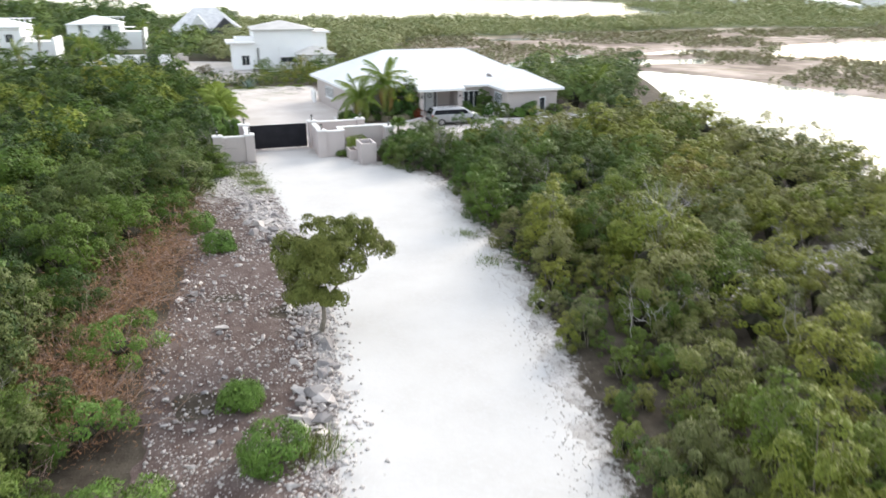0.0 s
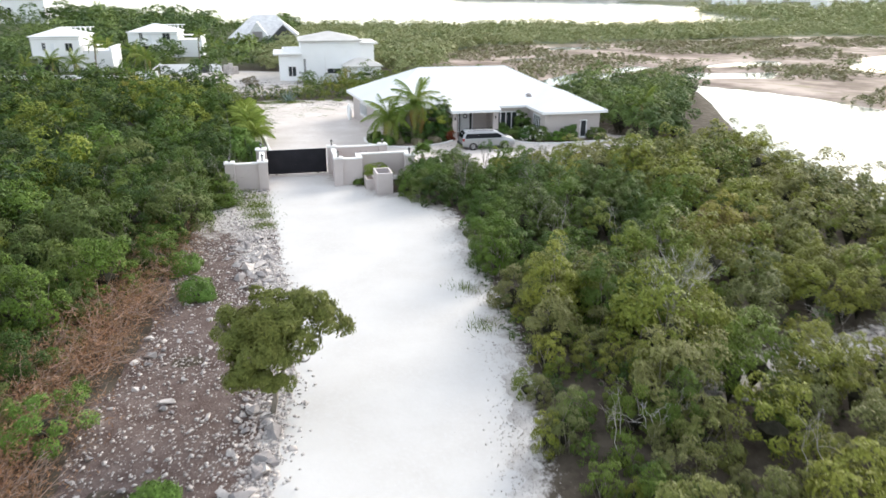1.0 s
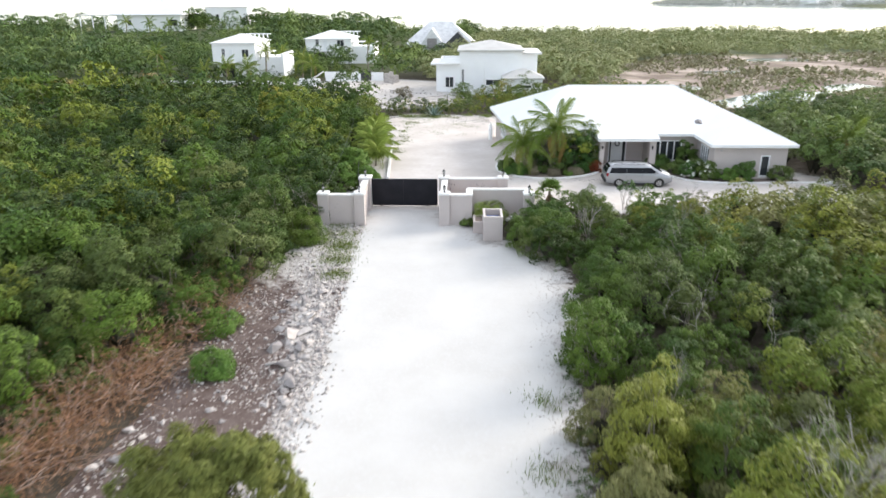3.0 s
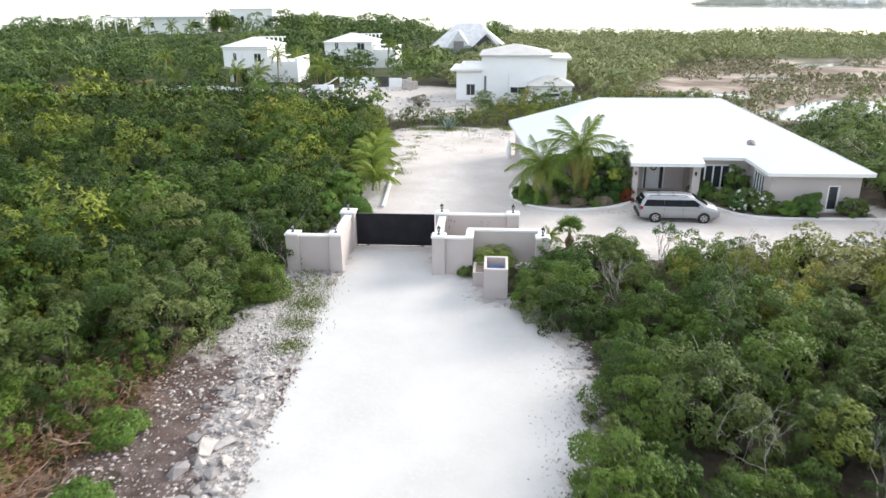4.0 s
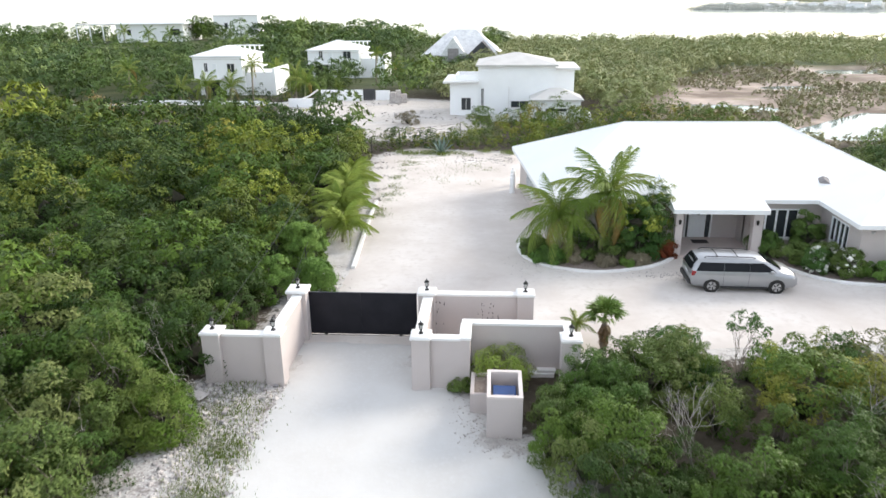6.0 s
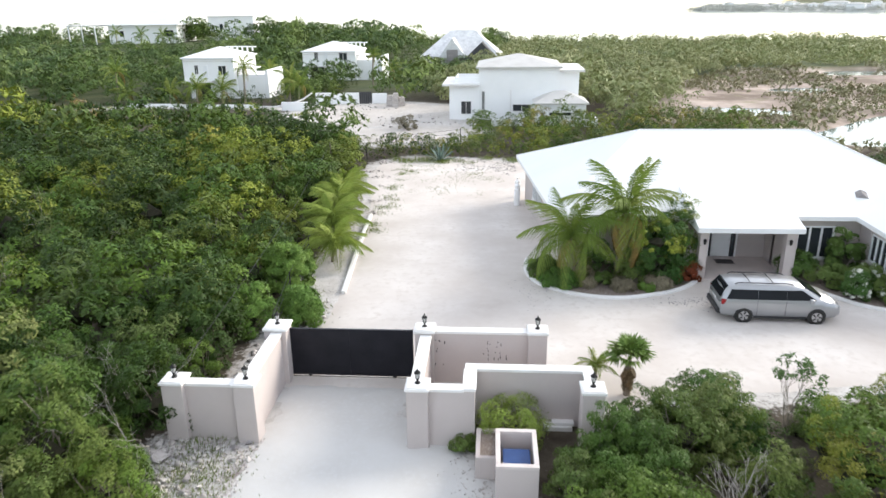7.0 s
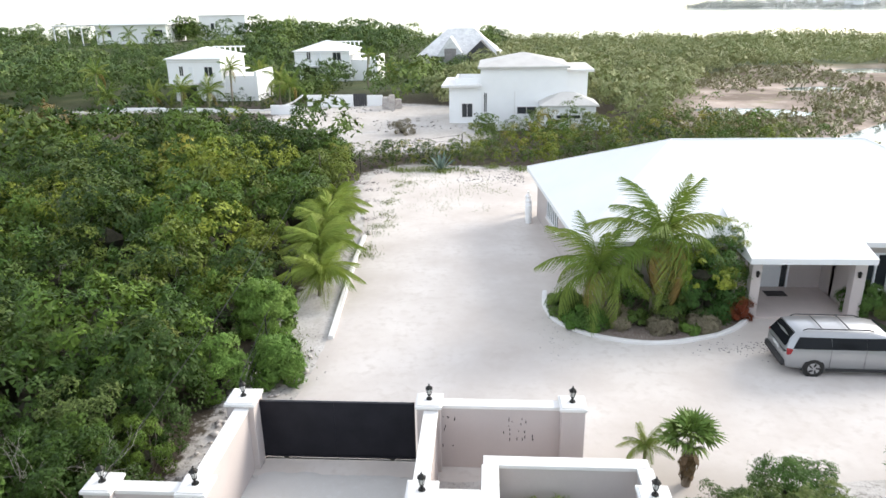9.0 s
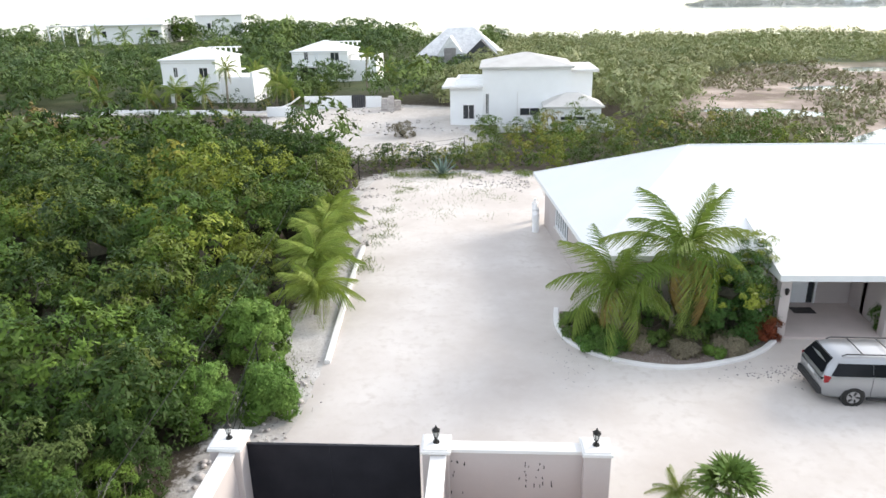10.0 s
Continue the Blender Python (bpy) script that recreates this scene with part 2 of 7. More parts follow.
def ground_mat():
    """Leaf litter, pale limestone where it is bare, salt flats and mud in the marsh, by a marsh mask and a bare mask."""
    m, n, l, p = nodes_of("litter_and_marl_ground")
    broad = tex_noise(n, l, 0.22, 7, 0.6)
    mid = tex_noise(n, l, 1.1, 6, 0.62)
    small = tex_noise(n, l, 9, 4, 0.6)
    litter = mixc(n, l, ramp(n, l, mid, 0.35, 0.65), (0.05, 0.04, 0.03), (0.10, 0.085, 0.065))
    litter = mixc(n, l, ramp(n, l, small, 0.64, 0.76), litter, (0.22, 0.2, 0.18))
    bare = mixc(n, l, ramp(n, l, mid, 0.3, 0.7), (0.62, 0.6, 0.58), (0.4, 0.37, 0.34))
    bare = mixc(n, l, ramp(n, l, small, 0.55, 0.7), bare, (0.3, 0.28, 0.27))
    far = tex_noise(n, l, 0.07, 8, 0.62)
    mud = mixc(n, l, ramp(n, l, far, 0.42, 0.62), (0.2, 0.155, 0.125), (0.52, 0.43, 0.37))
    mud = mixc(n, l, ramp(n, l, broad, 0.55, 0.75), mud, (0.24, 0.22, 0.13))
    a1 = n.new("ShaderNodeAttribute")
    a1.attribute_name = "bare"
    a2 = n.new("ShaderNodeAttribute")
    a2.attribute_name = "marsh"
    soft = n.new("ShaderNodeMath")
    soft.operation = "ADD"
    l.new(a1.outputs["Fac"], soft.inputs[0])
    l.new(ramp2(n, l, tex_noise(n, l, 2.8, 6, 0.7), -0.9, 0.9), soft.inputs[1])
    col = mixc(n, l, ramp(n, l, soft.outputs[0], 0.35, 0.65), litter, bare)
    a3 = n.new("ShaderNodeAttribute")
    a3.attribute_name = "undergrowth"
    low = mixc(n, l, ramp(n, l, broad, 0.4, 0.6), (0.06, 0.08, 0.034), (0.11, 0.12, 0.06))
    col = mixc(n, l, a3.outputs["Fac"], col, low)
    col = mixc(n, l, a2.outputs["Fac"], col, mud)
    l.new(col, p.inputs["Base Color"])
    p.inputs["Roughness"].default_value = 0.95
    p.inputs["Specular IOR Level"].default_value = 0.15
    b = node(n, "ShaderNodeBump", Strength=0.6, Distance=0.05)
    l.new(small, b.inputs["Height"])
    l.new(b.outputs[0], p.inputs["Normal"])
    return m


def water_mat():
    m, n, l, p = nodes_of("calm_water")
    p.inputs["Base Color"].default_value = (0.16, 0.2, 0.19, 1)
    p.inputs["Roughness"].default_value = 0.12
    p.inputs["IOR"].default_value = 1.33
    p.inputs["Specular IOR Level"].default_value = 0.5
    b = node(n, "ShaderNodeBump", Strength=0.12, Distance=0.05)
    l.new(tex_noise(n, l, 1.6, 4, 0.6), b.inputs["Height"])
    l.new(b.outputs[0], p.inputs["Normal"])
    return m


def soil_mat():
    """Red-brown stony soil that pales to crushed limestone where the spill attribute rises."""
    m, n, l, p = nodes_of("brown_rubble_soil")
    mid = tex_noise(n, l, 1.2, 6, 0.62)
    small = tex_noise(n, l, 11, 4, 0.65)
    soil = mixc(n, l, ramp(n, l, mid, 0.35, 0.65), (0.09, 0.062, 0.054), (0.165, 0.128, 0.115))
    soil = mixc(n, l, ramp(n, l, small, 0.6, 0.72), soil, (0.4, 0.35, 0.33))
    pale = mixc(n, l, ramp(n, l, small, 0.4, 0.62), (0.62, 0.6, 0.58), (0.33, 0.3, 0.285))
    att = n.new("ShaderNodeAttribute")
    att.attribute_name = "spill"
    add = n.new("ShaderNodeMath")
    add.operation = "ADD"
    l.new(att.outputs["Fac"], add.inputs[0])
    l.new(ramp2(n, l, mid, -1.0, 1.0), add.inputs[1])
    col = mixc(n, l, ramp(n, l, add.outputs[0], 0.35, 0.7), soil, pale)
    l.new(col, p.inputs["Base Color"])
    p.inputs["Roughness"].default_value = 0.95
    p.inputs["Specular IOR Level"].default_value = 0.15
    b = node(n, "ShaderNodeBump", Strength=0.8, Distance=0.06)
    l.new(small, b.inputs["Height"])
    l.new(b.outputs[0], p.inputs["Normal"])
    return m


M_GROUND, M_WATER, M_SOIL = ground_mat(), water_mat(), soil_mat()

# ---------------------------------------------------------------- mesh helpers
RNG = np.random.default_rng(11)


def np_mesh(name, co, faces, mats, smooth=False):
    """A mesh from vertices (n, 3) and faces (m, 3 or 4) in numpy arrays."""
    co, faces = np.asarray(co, np.float32), np.asarray(faces, np.int32)
    k = faces.shape[1]
    me = bpy.data.meshes.new(name)
    me.vertices.add(len(co))
    me.vertices.foreach_set("co", co.ravel())
    me.loops.add(faces.size)
    me.loops.foreach_set("vertex_index", faces.ravel())
    me.polygons.add(len(faces))
    me.polygons.foreach_set("loop_start", np.arange(0, faces.size, k, dtype=np.int32))
    me.update(calc_edges=True)
    me.validate()
    for m in mats if isinstance(mats, (list, tuple)) else [mats]:
        me.materials.append(m)
    if smooth:
        me.polygons.foreach_set("use_smooth", np.ones(len(faces), bool))
    return me


def thing(name, label, category, x=0.0, y=0.0, z=0.0, rz=0.0, group="", kind="", scale=1.0):
    ob = new(name)
    ob.empty_display_size = 0.2
    ob.matrix_basis = pose(x, y, z, 0, 0, rz) @ Matrix.Scale(scale, 4)
    return tagged(ob, label, category, group, kind)


def mesh_of(name, bm, material, smooth=False):
    bmesh.ops.recalc_face_normals(bm, faces=bm.faces)
    me = bpy.data.meshes.new(name)
    bm.to_mesh(me)
    bm.free()
    for m in material if isinstance(material, (list, tuple)) else [material]:
        me.materials.append(m)
    if smooth:
        for f in me.polygons:
            f.use_smooth = True
    return me


def part(name, bm, material, parent=None, label="", smooth=False, world=False):
    """One mesh object under a thing or a part. world: the mesh is in world coordinates."""
    me = bm if isinstance(bm, bpy.types.Mesh) else mesh_of(name, bm, material, smooth)
    ob = new(name, me)
    if parent is not None:
        ob.parent = parent
        if world and parent.parent is None:
            ob.matrix_parent_inverse = parent.matrix_basis.inverted()
    if label:
        ob["label"] = label
    return ob


def box(bm, x0, x1, y0, y1, z0, z1, bevel=0.0):
    r = bmesh.ops.create_cube(bm, size=1.0)
    bmesh.ops.transform(bm, matrix=Matrix.Translation(((x0 + x1) / 2, (y0 + y1) / 2, (z0 + z1) / 2)) @ Matrix.Diagonal((x1 - x0, y1 - y0, z1 - z0, 1)), verts=r["verts"])
    if bevel:
        edges = list({e for v in r["verts"] for e in v.link_edges})
        bmesh.ops.bevel(bm, geom=edges, offset=bevel, segments=2, affect="EDGES", profile=0.5)
    return bm


def boxes(*rows, bevel=0.0):
    bm = bmesh.new()
    for r in rows:
        box(bm, *r, bevel=bevel)
    return bm


def cyl(bm, x, y, z0, z1, r0, r1=None, seg=12, m=None):
    r = bmesh.ops.create_cone(bm, cap_ends=True, segments=seg, radius1=r0, radius2=r0 if r1 is None else r1, depth=z1 - z0)
    t = Matrix.Translation((x, y, (z0 + z1) / 2))
    bmesh.ops.transform(bm, matrix=(m @ t) if m else t, verts=r["verts"])
    return r["verts"]


def tube(bm, pts, radii, seg=6):
    """A tapered tube along points."""
    rings = []
    pts = [Vector(p) for p in pts]
    for i, p in enumerate(pts):
        d = (pts[min(i + 1, len(pts) - 1)] - pts[max(i - 1, 0)]).normalized()
        s = d.cross(Vector((0.31, 0.77, 0.55))).normalized()
        u = d.cross(s)
        rings.append([bm.verts.new(p + (s * math.cos(k * math.tau / seg) + u * math.sin(k * math.tau / seg)) * radii[i]) for k in range(seg)])
    for a_, b_ in zip(rings, rings[1:]):
        for k in range(seg):
            bm.faces.new((a_[k], a_[(k + 1) % seg], b_[(k + 1) % seg], b_[k]))
    for ring, flip in ((rings[0], True), (rings[-1], False)):
        bm.faces.new(ring[::-1] if flip else ring)


def hip_solid(bm, x0, x1, y0, y1, z, slope, fascia=0.22):
    """A hipped roof with a fascia board: closed solid."""
    w, d = x1 - x0, y1 - y0
    h = min(w, d) / 2
    zt = z + h * slope
    if w >= d:
        top = [(x0 + h, (y0 + y1) / 2, zt), (x1 - h, (y0 + y1) / 2, zt)]
    else:
        top = [((x0 + x1) / 2, y0 + h, zt), ((x0 + x1) / 2, y1 - h, zt)]
    lo = [bm.verts.new((x, y, z - fascia)) for x, y in ((x0, y0), (x1, y0), (x1, y1), (x0, y1))]
    hi = [bm.verts.new((x, y, z)) for x, y in ((x0, y0), (x1, y0), (x1, y1), (x0, y1))]
    if abs(w - d) < 0.02:
        t = bm.verts.new(top[0])
        for k in range(4):
            bm.faces.new((hi[k], hi[(k + 1) % 4], t))
    else:
        t0, t1 = bm.verts.new(top[0]), bm.verts.new(top[1])
        if w > d:
            bm.faces.new((hi[0], hi[1], t1, t0)), bm.faces.new((hi[2], hi[3], t0, t1))
            bm.faces.new((hi[1], hi[2], t1)), bm.faces.new((hi[3], hi[0], t0))
        else:
            bm.faces.new((hi[1], hi[2], t1, t0)), bm.faces.new((hi[3], hi[0], t0, t1))
            bm.faces.new((hi[0], hi[1], t0)), bm.faces.new((hi[2], hi[3], t1))
    for k in range(4):
        bm.faces.new((lo[k], lo[(k + 1) % 4], hi[(k + 1) % 4], hi[k]))
    bm.faces.new(lo[::-1])
    return bm


def in_poly(x, y, poly):
    x, y = np.asarray(x, float), np.asarray(y, float)
    inside = np.zeros(x.shape, bool)
    for (x0, y0), (x1, y1) in zip(poly, poly[1:] + poly[:1]):
        if y0 != y1:
            inside ^= ((y0 > y) != (y1 > y)) & (x < (x1 - x0) * (y - y0) / (y1 - y0) + x0)
    return inside


def edge_dist(x, y, poly, closed=True):
    x, y = np.asarray(x, float), np.asarray(y, float)
    best = np.full(x.shape, 1e9)
    for (x0, y0), (x1, y1) in zip(poly, poly[1:] + (poly[:1] if closed else [])):
        dx, dy = x1 - x0, y1 - y0
        k = np.clip(((x - x0) * dx + (y - y0) * dy) / (dx * dx + dy * dy + 1e-9), 0, 1)
        best = np.minimum(best, np.hypot(x - x0 - k * dx, y - y0 - k * dy))
    return best


def signed(x, y, poly):
    d = edge_dist(x, y, poly)
    return np.where(in_poly(x, y, poly), -d, d)


# ---------------------------------------------------------------- plan
ROAD = [(-1.5, -12), (0.5, 6), (2.3, 15.3), (3.5, 21), (4.2, 27), (4.3, 35), (4.0, 43), (3.6, 49), (3.7, 53.5), (4.0, 57.2), (8.3, 57.2), (8.4, 53.7), (10.7, 53.2),
        (11.2, 50.5), (13.4, 50.2), (14.5, 46.5), (14.7, 42), (13.9, 38), (13.3, 32), (12.6, 26.5), (11.3, 21.6), (10.0, 17.2), (8.5, 12), (6.8, 2), (5.5, -12)]
VERGE = [(-3.2, 8), (-2.2, 16), (-2.6, 25), (-1.3, 31), (-1.0, 43), (-0.4, 47), (0.6, 51), (0.6, 53.9), (3.9, 53.9), (3.9, 49), (4.3, 43), (4.6, 35), (4.5, 27), (3.8, 21), (2.6, 15), (1.0, 6)]
YARD = [(3.5, 57.2), (3.9, 62), (4.0, 66), (3.5, 73), (3.2, 78), (2.4, 84), (1.2, 89), (1.6, 94), (4, 96.5), (13.4, 95), (14, 84), (30, 72), (37.6, 66), (38.2, 60.2), (31, 58.4),
        (24, 58.2), (18, 57.2), (15.2, 56.4), (12.4, 57.2)]
LOT = [(-14, 121), (-12, 130.5), (-2, 132), (6.4, 129), (6.6, 117), (8.5, 110), (6, 104.5), (0, 103), (-5, 112)]
BED = [(12.9, 70.5), (12.8, 68.8), (13.3, 67.2), (14.7, 66.0), (16.7, 65.5), (18.7, 66.0), (20.1, 66.8), (21.1, 67.9), (21.1, 70.5)]
BED2 = [(25.5, 70.0), (25.7, 67.5), (26.5, 66.3), (27.6, 65.0), (29.2, 64.4), (32, 64.3), (36.2, 64.4), (36.2, 66), (29, 66), (29, 70)]
POND = [(46, 8), (45.5, 30), (45.5, 48), (48, 60), (54, 74), (62, 90), (67, 102), (70, 106), (74, 99), (77.5, 91), (80, 77), (84, 62), (97, 45), (125, 12), (125, 5)]
POND2 = [(121, 98), (110, 118), (140, 143), (200, 152), (240, 110), (180, 92)]
POOLS = [[(33, 128), (36, 132.5), (46, 131), (50, 126), (44, 124)], [(40, 106), (46, 113), (58, 124), (66, 122), (58, 108), (48, 103)], [(52, 150), (60, 153), (66, 149), (60, 147)],
         [(66, 122), (68.5, 129), (75.5, 133.5), (77, 126)], [(84, 128), (92, 134), (112, 138), (104, 128)], [(72, 112), (78, 120), (96, 118), (88, 110)], [(70, 176), (78, 182), (96, 178), (84, 173)]]
MARSH = [(30, 118), (36, 140), (44, 160), (60, 178), (110, 190), (190, 200), (260, 150), (240, 70), (130, 15), (100, 52), (82, 64), (72, 78), (70, 98), (56, 100), (40, 103)]
BAY_X0, BAY_Y = 212.0, 285.0


def fbm(x, y, s, seed=0.0):
    """Cheap smooth noise, -1..1, from sines."""
    x, y = np.asarray(x, float) / s + seed, np.asarray(y, float) / s - seed * 1.7
    return (np.sin(x * 1.0 + 1.3 * np.sin(y * 0.7)) + np.sin(y * 1.3 + 1.1 * np.sin(x * 0.9 + 2)) + 0.5 * np.sin(2.3 * x + 1.9 * y) + 0.5 * np.sin(2.9 * y - 1.7 * x + 1)) / 3.0


def shore(x, y):
    """Positive on land, negative out in the bay, in metres."""
    x, y = np.asarray(x, float), np.asarray(y, float)
    line = BAY_Y + 14 * fbm(x, x * 0, 60) - np.clip(-x - 20, 0, None) * -0.12
    east = (x - (BAY_X0 + (y - 249) * 0.36)) * 0.9
    return np.maximum(line - y, east)


def ground_z(x, y):
    x, y = np.asarray(x, float), np.asarray(y, float)
    z = 3.6 * np.exp(-((x + 82) / 62) ** 2 - ((y - 226) / 40) ** 2) + 1.0 * np.exp(-((x + 45) / 30) ** 2 - ((y - 226) / 30) ** 2)
    far = np.clip((np.hypot(x - 10, y - 40) - 70) / 80, 0, 1)
    z = z + far * 0.35 * fbm(x, y, 22)
    z = z + 0.06 * fbm(x, y, 2.1) * np.clip((signed(x, y, VERGE) - 0.2) / 1.5, 0, 1) * np.clip((signed(x, y, ROAD) - 0.2) / 1.5, 0, 1) * np.clip((signed(x, y, YARD) - 0.2) / 1.5, 0, 1)
    wet = np.clip(-signed(x, y, MARSH) / 6, 0, 1)
    z = z * (1 - wet) + wet * (-0.36 + 0.12 * fbm(x, y, 9, 3.0))
    for poly in [POND, POND2] + POOLS:
        z = z - np.clip(0.4 - signed(x, y, poly) / 2.5, 0, 1.6) * 0.8
    hills = 9.0 * np.clip((x - 330) / 250, 0, 1) * (0.7 + 0.3 * fbm(x, y, 90))
    z = z + hills
    s = shore(x, y)
    return np.where(s < 8, np.minimum(z, -2.0 + 0.25 * np.clip(s, -20, 8)), z)


# ---------------------------------------------------------------- ground, road, water
def spaced(edges):
    out = []
    for lo, hi, step in edges:
        out.append(np.arange(lo, hi, step))
    return np.concatenate(out + [[edges[-1][1]]])


gx = spaced([(-3000, -600, 300), (-600, -200, 40), (-200, -60, 7), (-60, -10, 2.5), (-10, 42, 1.0), (42, 130, 2.0), (130, 300, 7), (300, 700, 40), (700, 3000, 300)])
gy = spaced([(-300, -20, 40), (-20, 66, 1.0), (66, 135, 1.5), (135, 300, 4), (300, 500, 20), (500, 3500, 300)])
GX, GY = np.meshgrid(gx, gy)
GZ = ground_z(GX, GY)
idx = np.arange(GX.size).reshape(GX.shape)
quads = np.stack([idx[:-1, :-1], idx[:-1, 1:], idx[1:, 1:], idx[1:, :-1]], -1).reshape(-1, 4)
me = np_mesh("ground", np.stack([GX, GY, GZ], -1).reshape(-1, 3), quads, M_GROUND, True)
CLEAR = [(19.5, 23.2), (24, 24), (29, 24.6), (34, 26.5)]
bare = np.clip(1 - signed(GX, GY, ROAD) / 1.6, 0, 1)
bare = np.maximum(bare, np.clip(1 - signed(GX, GY, YARD) / 2.0, 0, 1))
bare = np.maximum(bare, np.clip(1.6 - edge_dist(GX, GY, [(1.2, 53.3), (2.2, 55), (2.3, 60), (2.7, 66), (2.6, 74)], False) / 1.0, 0, 1))
bare = np.maximum(bare, 0.8 * np.clip(1.3 - edge_dist(GX, GY, CLEAR, False) / 1.3, 0, 1))
bare = np.maximum(bare, np.clip(1 - signed(GX, GY, LOT) / 4.0, 0, 1))
bare = np.maximum(bare, np.clip(1.2 - edge_dist(GX, GY, [(-90, 110), (-62, 118), (-46, 127), (-30, 128.5), (-14, 127)], False) / 2.2, 0, 1))
marsh = np.clip(0.5 - signed(GX, GY, MARSH) / 6, 0, 1)
under = np.clip((np.hypot(GX - 10, GY - 40) - 95) / 20, 0, 1) * (1 - np.clip(bare, 0, 1))
for key, val in (("bare", bare), ("marsh", marsh), ("undergrowth", under)):
    me.attributes.new(key, "FLOAT", "POINT").data.foreach_set("value", val.ravel().astype(np.float32))
tagged(new("ground", me), "dark leaf-littered ground with pale bare limestone patches", "ground", kind="structure")

bm = bmesh.new()
bmesh.ops.create_grid(bm, x_segments=1, y_segments=1, size=4000)
bmesh.ops.transform(bm, matrix=Matrix.Translation((0, 500, -0.62)), verts=bm.verts)
tagged(part("water", bm, M_WATER), "bright calm sea and lagoon water under a white sky", "water", kind="structure")


def sheet(name, poly, step, lift, rough, material, label, crown=0.0):
    """A flat sheet with a ragged edge, clipped from a fine grid by a distance with noise in it."""
    px, py = [q[0] for q in poly], [q[1] for q in poly]
    xs, ys = np.arange(min(px) - 1, max(px) + 1, step), np.arange(min(py) - 1, max(py) + 1, step)
    X, Y = np.meshgrid(xs, ys)
    X, Y = X + step * 0.35 * fbm(X, Y, 0.31, 4), Y + step * 0.35 * fbm(X, Y, 0.29, 8)
    d = signed(X, Y, poly) + rough * (0.5 * fbm(X, Y, 0.9, 1) + 0.32 * fbm(X, Y, 0.33, 2) + 0.22 * fbm(X, Y, 0.13, 3))
    Z = lift * np.clip(0.15 - d / 0.5, -0.6, 1) + crown * fbm(X, Y, 1.7, 5) * np.clip(-d, 0, 1)
    ii = np.arange(X.size).reshape(X.shape)
    q = np.stack([ii[:-1, :-1], ii[:-1, 1:], ii[1:, 1:], ii[1:, :-1]], -1).reshape(-1, 4)
    keep = (d.ravel()[q] < step).any(1)
    q = q[keep]
    used, inv = np.unique(q, return_inverse=True)
    co = np.stack([X, Y, Z], -1).reshape(-1, 3)[used]
    return tagged(new(name, np_mesh(name, co, inv.reshape(-1, 4), material, True)), label, name.replace("_", " "), kind="structure")


sheet("road", ROAD, 0.15, 0.05, 1.0, M_ROAD, "white crushed-limestone track with ragged edges", 0.015)
sheet("driveway", YARD, 0.35, 0.045, 0.25, M_YARD, "pale beige packed-sand forecourt with tyre marks", 0.012)
verge = sheet("rubble_verge", VERGE, 0.3, 0.035, 0.5, M_SOIL, "brown stony soil strewn with pale limestone rubble", 0.05)
vx = np.empty(len(verge.data.vertices) * 3)
verge.data.vertices.foreach_get("co", vx)
vx = vx.reshape(-1, 3)
spill = np.clip(1.05 - edge_dist(vx[:, 0], vx[:, 1], [(2.9, 13), (4.0, 21), (4.6, 27), (4.4, 35), (3.2, 40), (2.6, 45), (2.2, 50), (2.0, 54)], False) / 1.7, 0, 1)
spill = np.maximum(spill, 0.85 * np.clip((vx[:, 1] - 41.5) / 5, 0, 1))
verge.data.attributes.new("spill", "FLOAT", "POINT").data.foreach_set("value", spill.astype(np.float32))
sheet("sandy_lot", LOT, 0.6, 0.06, 1.2, M_LOT, "pale disturbed sand of a building plot", 0.08)
sheet("planting_bed", BED, 0.25, 0.10, 0.02, M_MULCH, "brown garden soil behind a curved kerb", 0.02)
sheet("flower_bed", BED2, 0.25, 0.10, 0.02, M_MULCH, "brown garden soil before the house front", 0.02)

# ---------------------------------------------------------------- foliage
def leaf_cards(p, out, length, width, rng, spread=0.42):
    """Pointed leaves at points p whose blades face outwards along out, fanned and tilted at random. Returns (n, 3, 3)."""
    k = len(p)
    face = out / (np.linalg.norm(out, axis=1, keepdims=True) + 1e-9) + np.array([0, 0, 0.15]) + rng.normal(0, spread, (k, 3))
    face /= np.linalg.norm(face, axis=1, keepdims=True) + 1e-9
    d = rng.normal(0, 0.7, (k, 3)) + np.array([0, 0, 0.5])
    d -= face * np.sum(d * face, axis=1, keepdims=True)
    d /= np.linalg.norm(d, axis=1, keepdims=True) + 1e-9
    d = d + face * 0.3
    s = np.cross(d, face)
    s /= np.linalg.norm(s, axis=1, keepdims=True) + 1e-9
    ln = (length * rng.uniform(0.7, 1.35, k))[:, None]
    wd = (width * rng.uniform(0.7, 1.3, k))[:, None]
    return np.stack([p - d * ln * 0.35 + s * wd * 0.5, p - d * ln * 0.35 - s * wd * 0.5, p + d * ln * 0.65], 1)


def flagged(cards, flag):
    return np.concatenate([cards, np.full(cards.shape[:2] + (1,), flag)], 2)


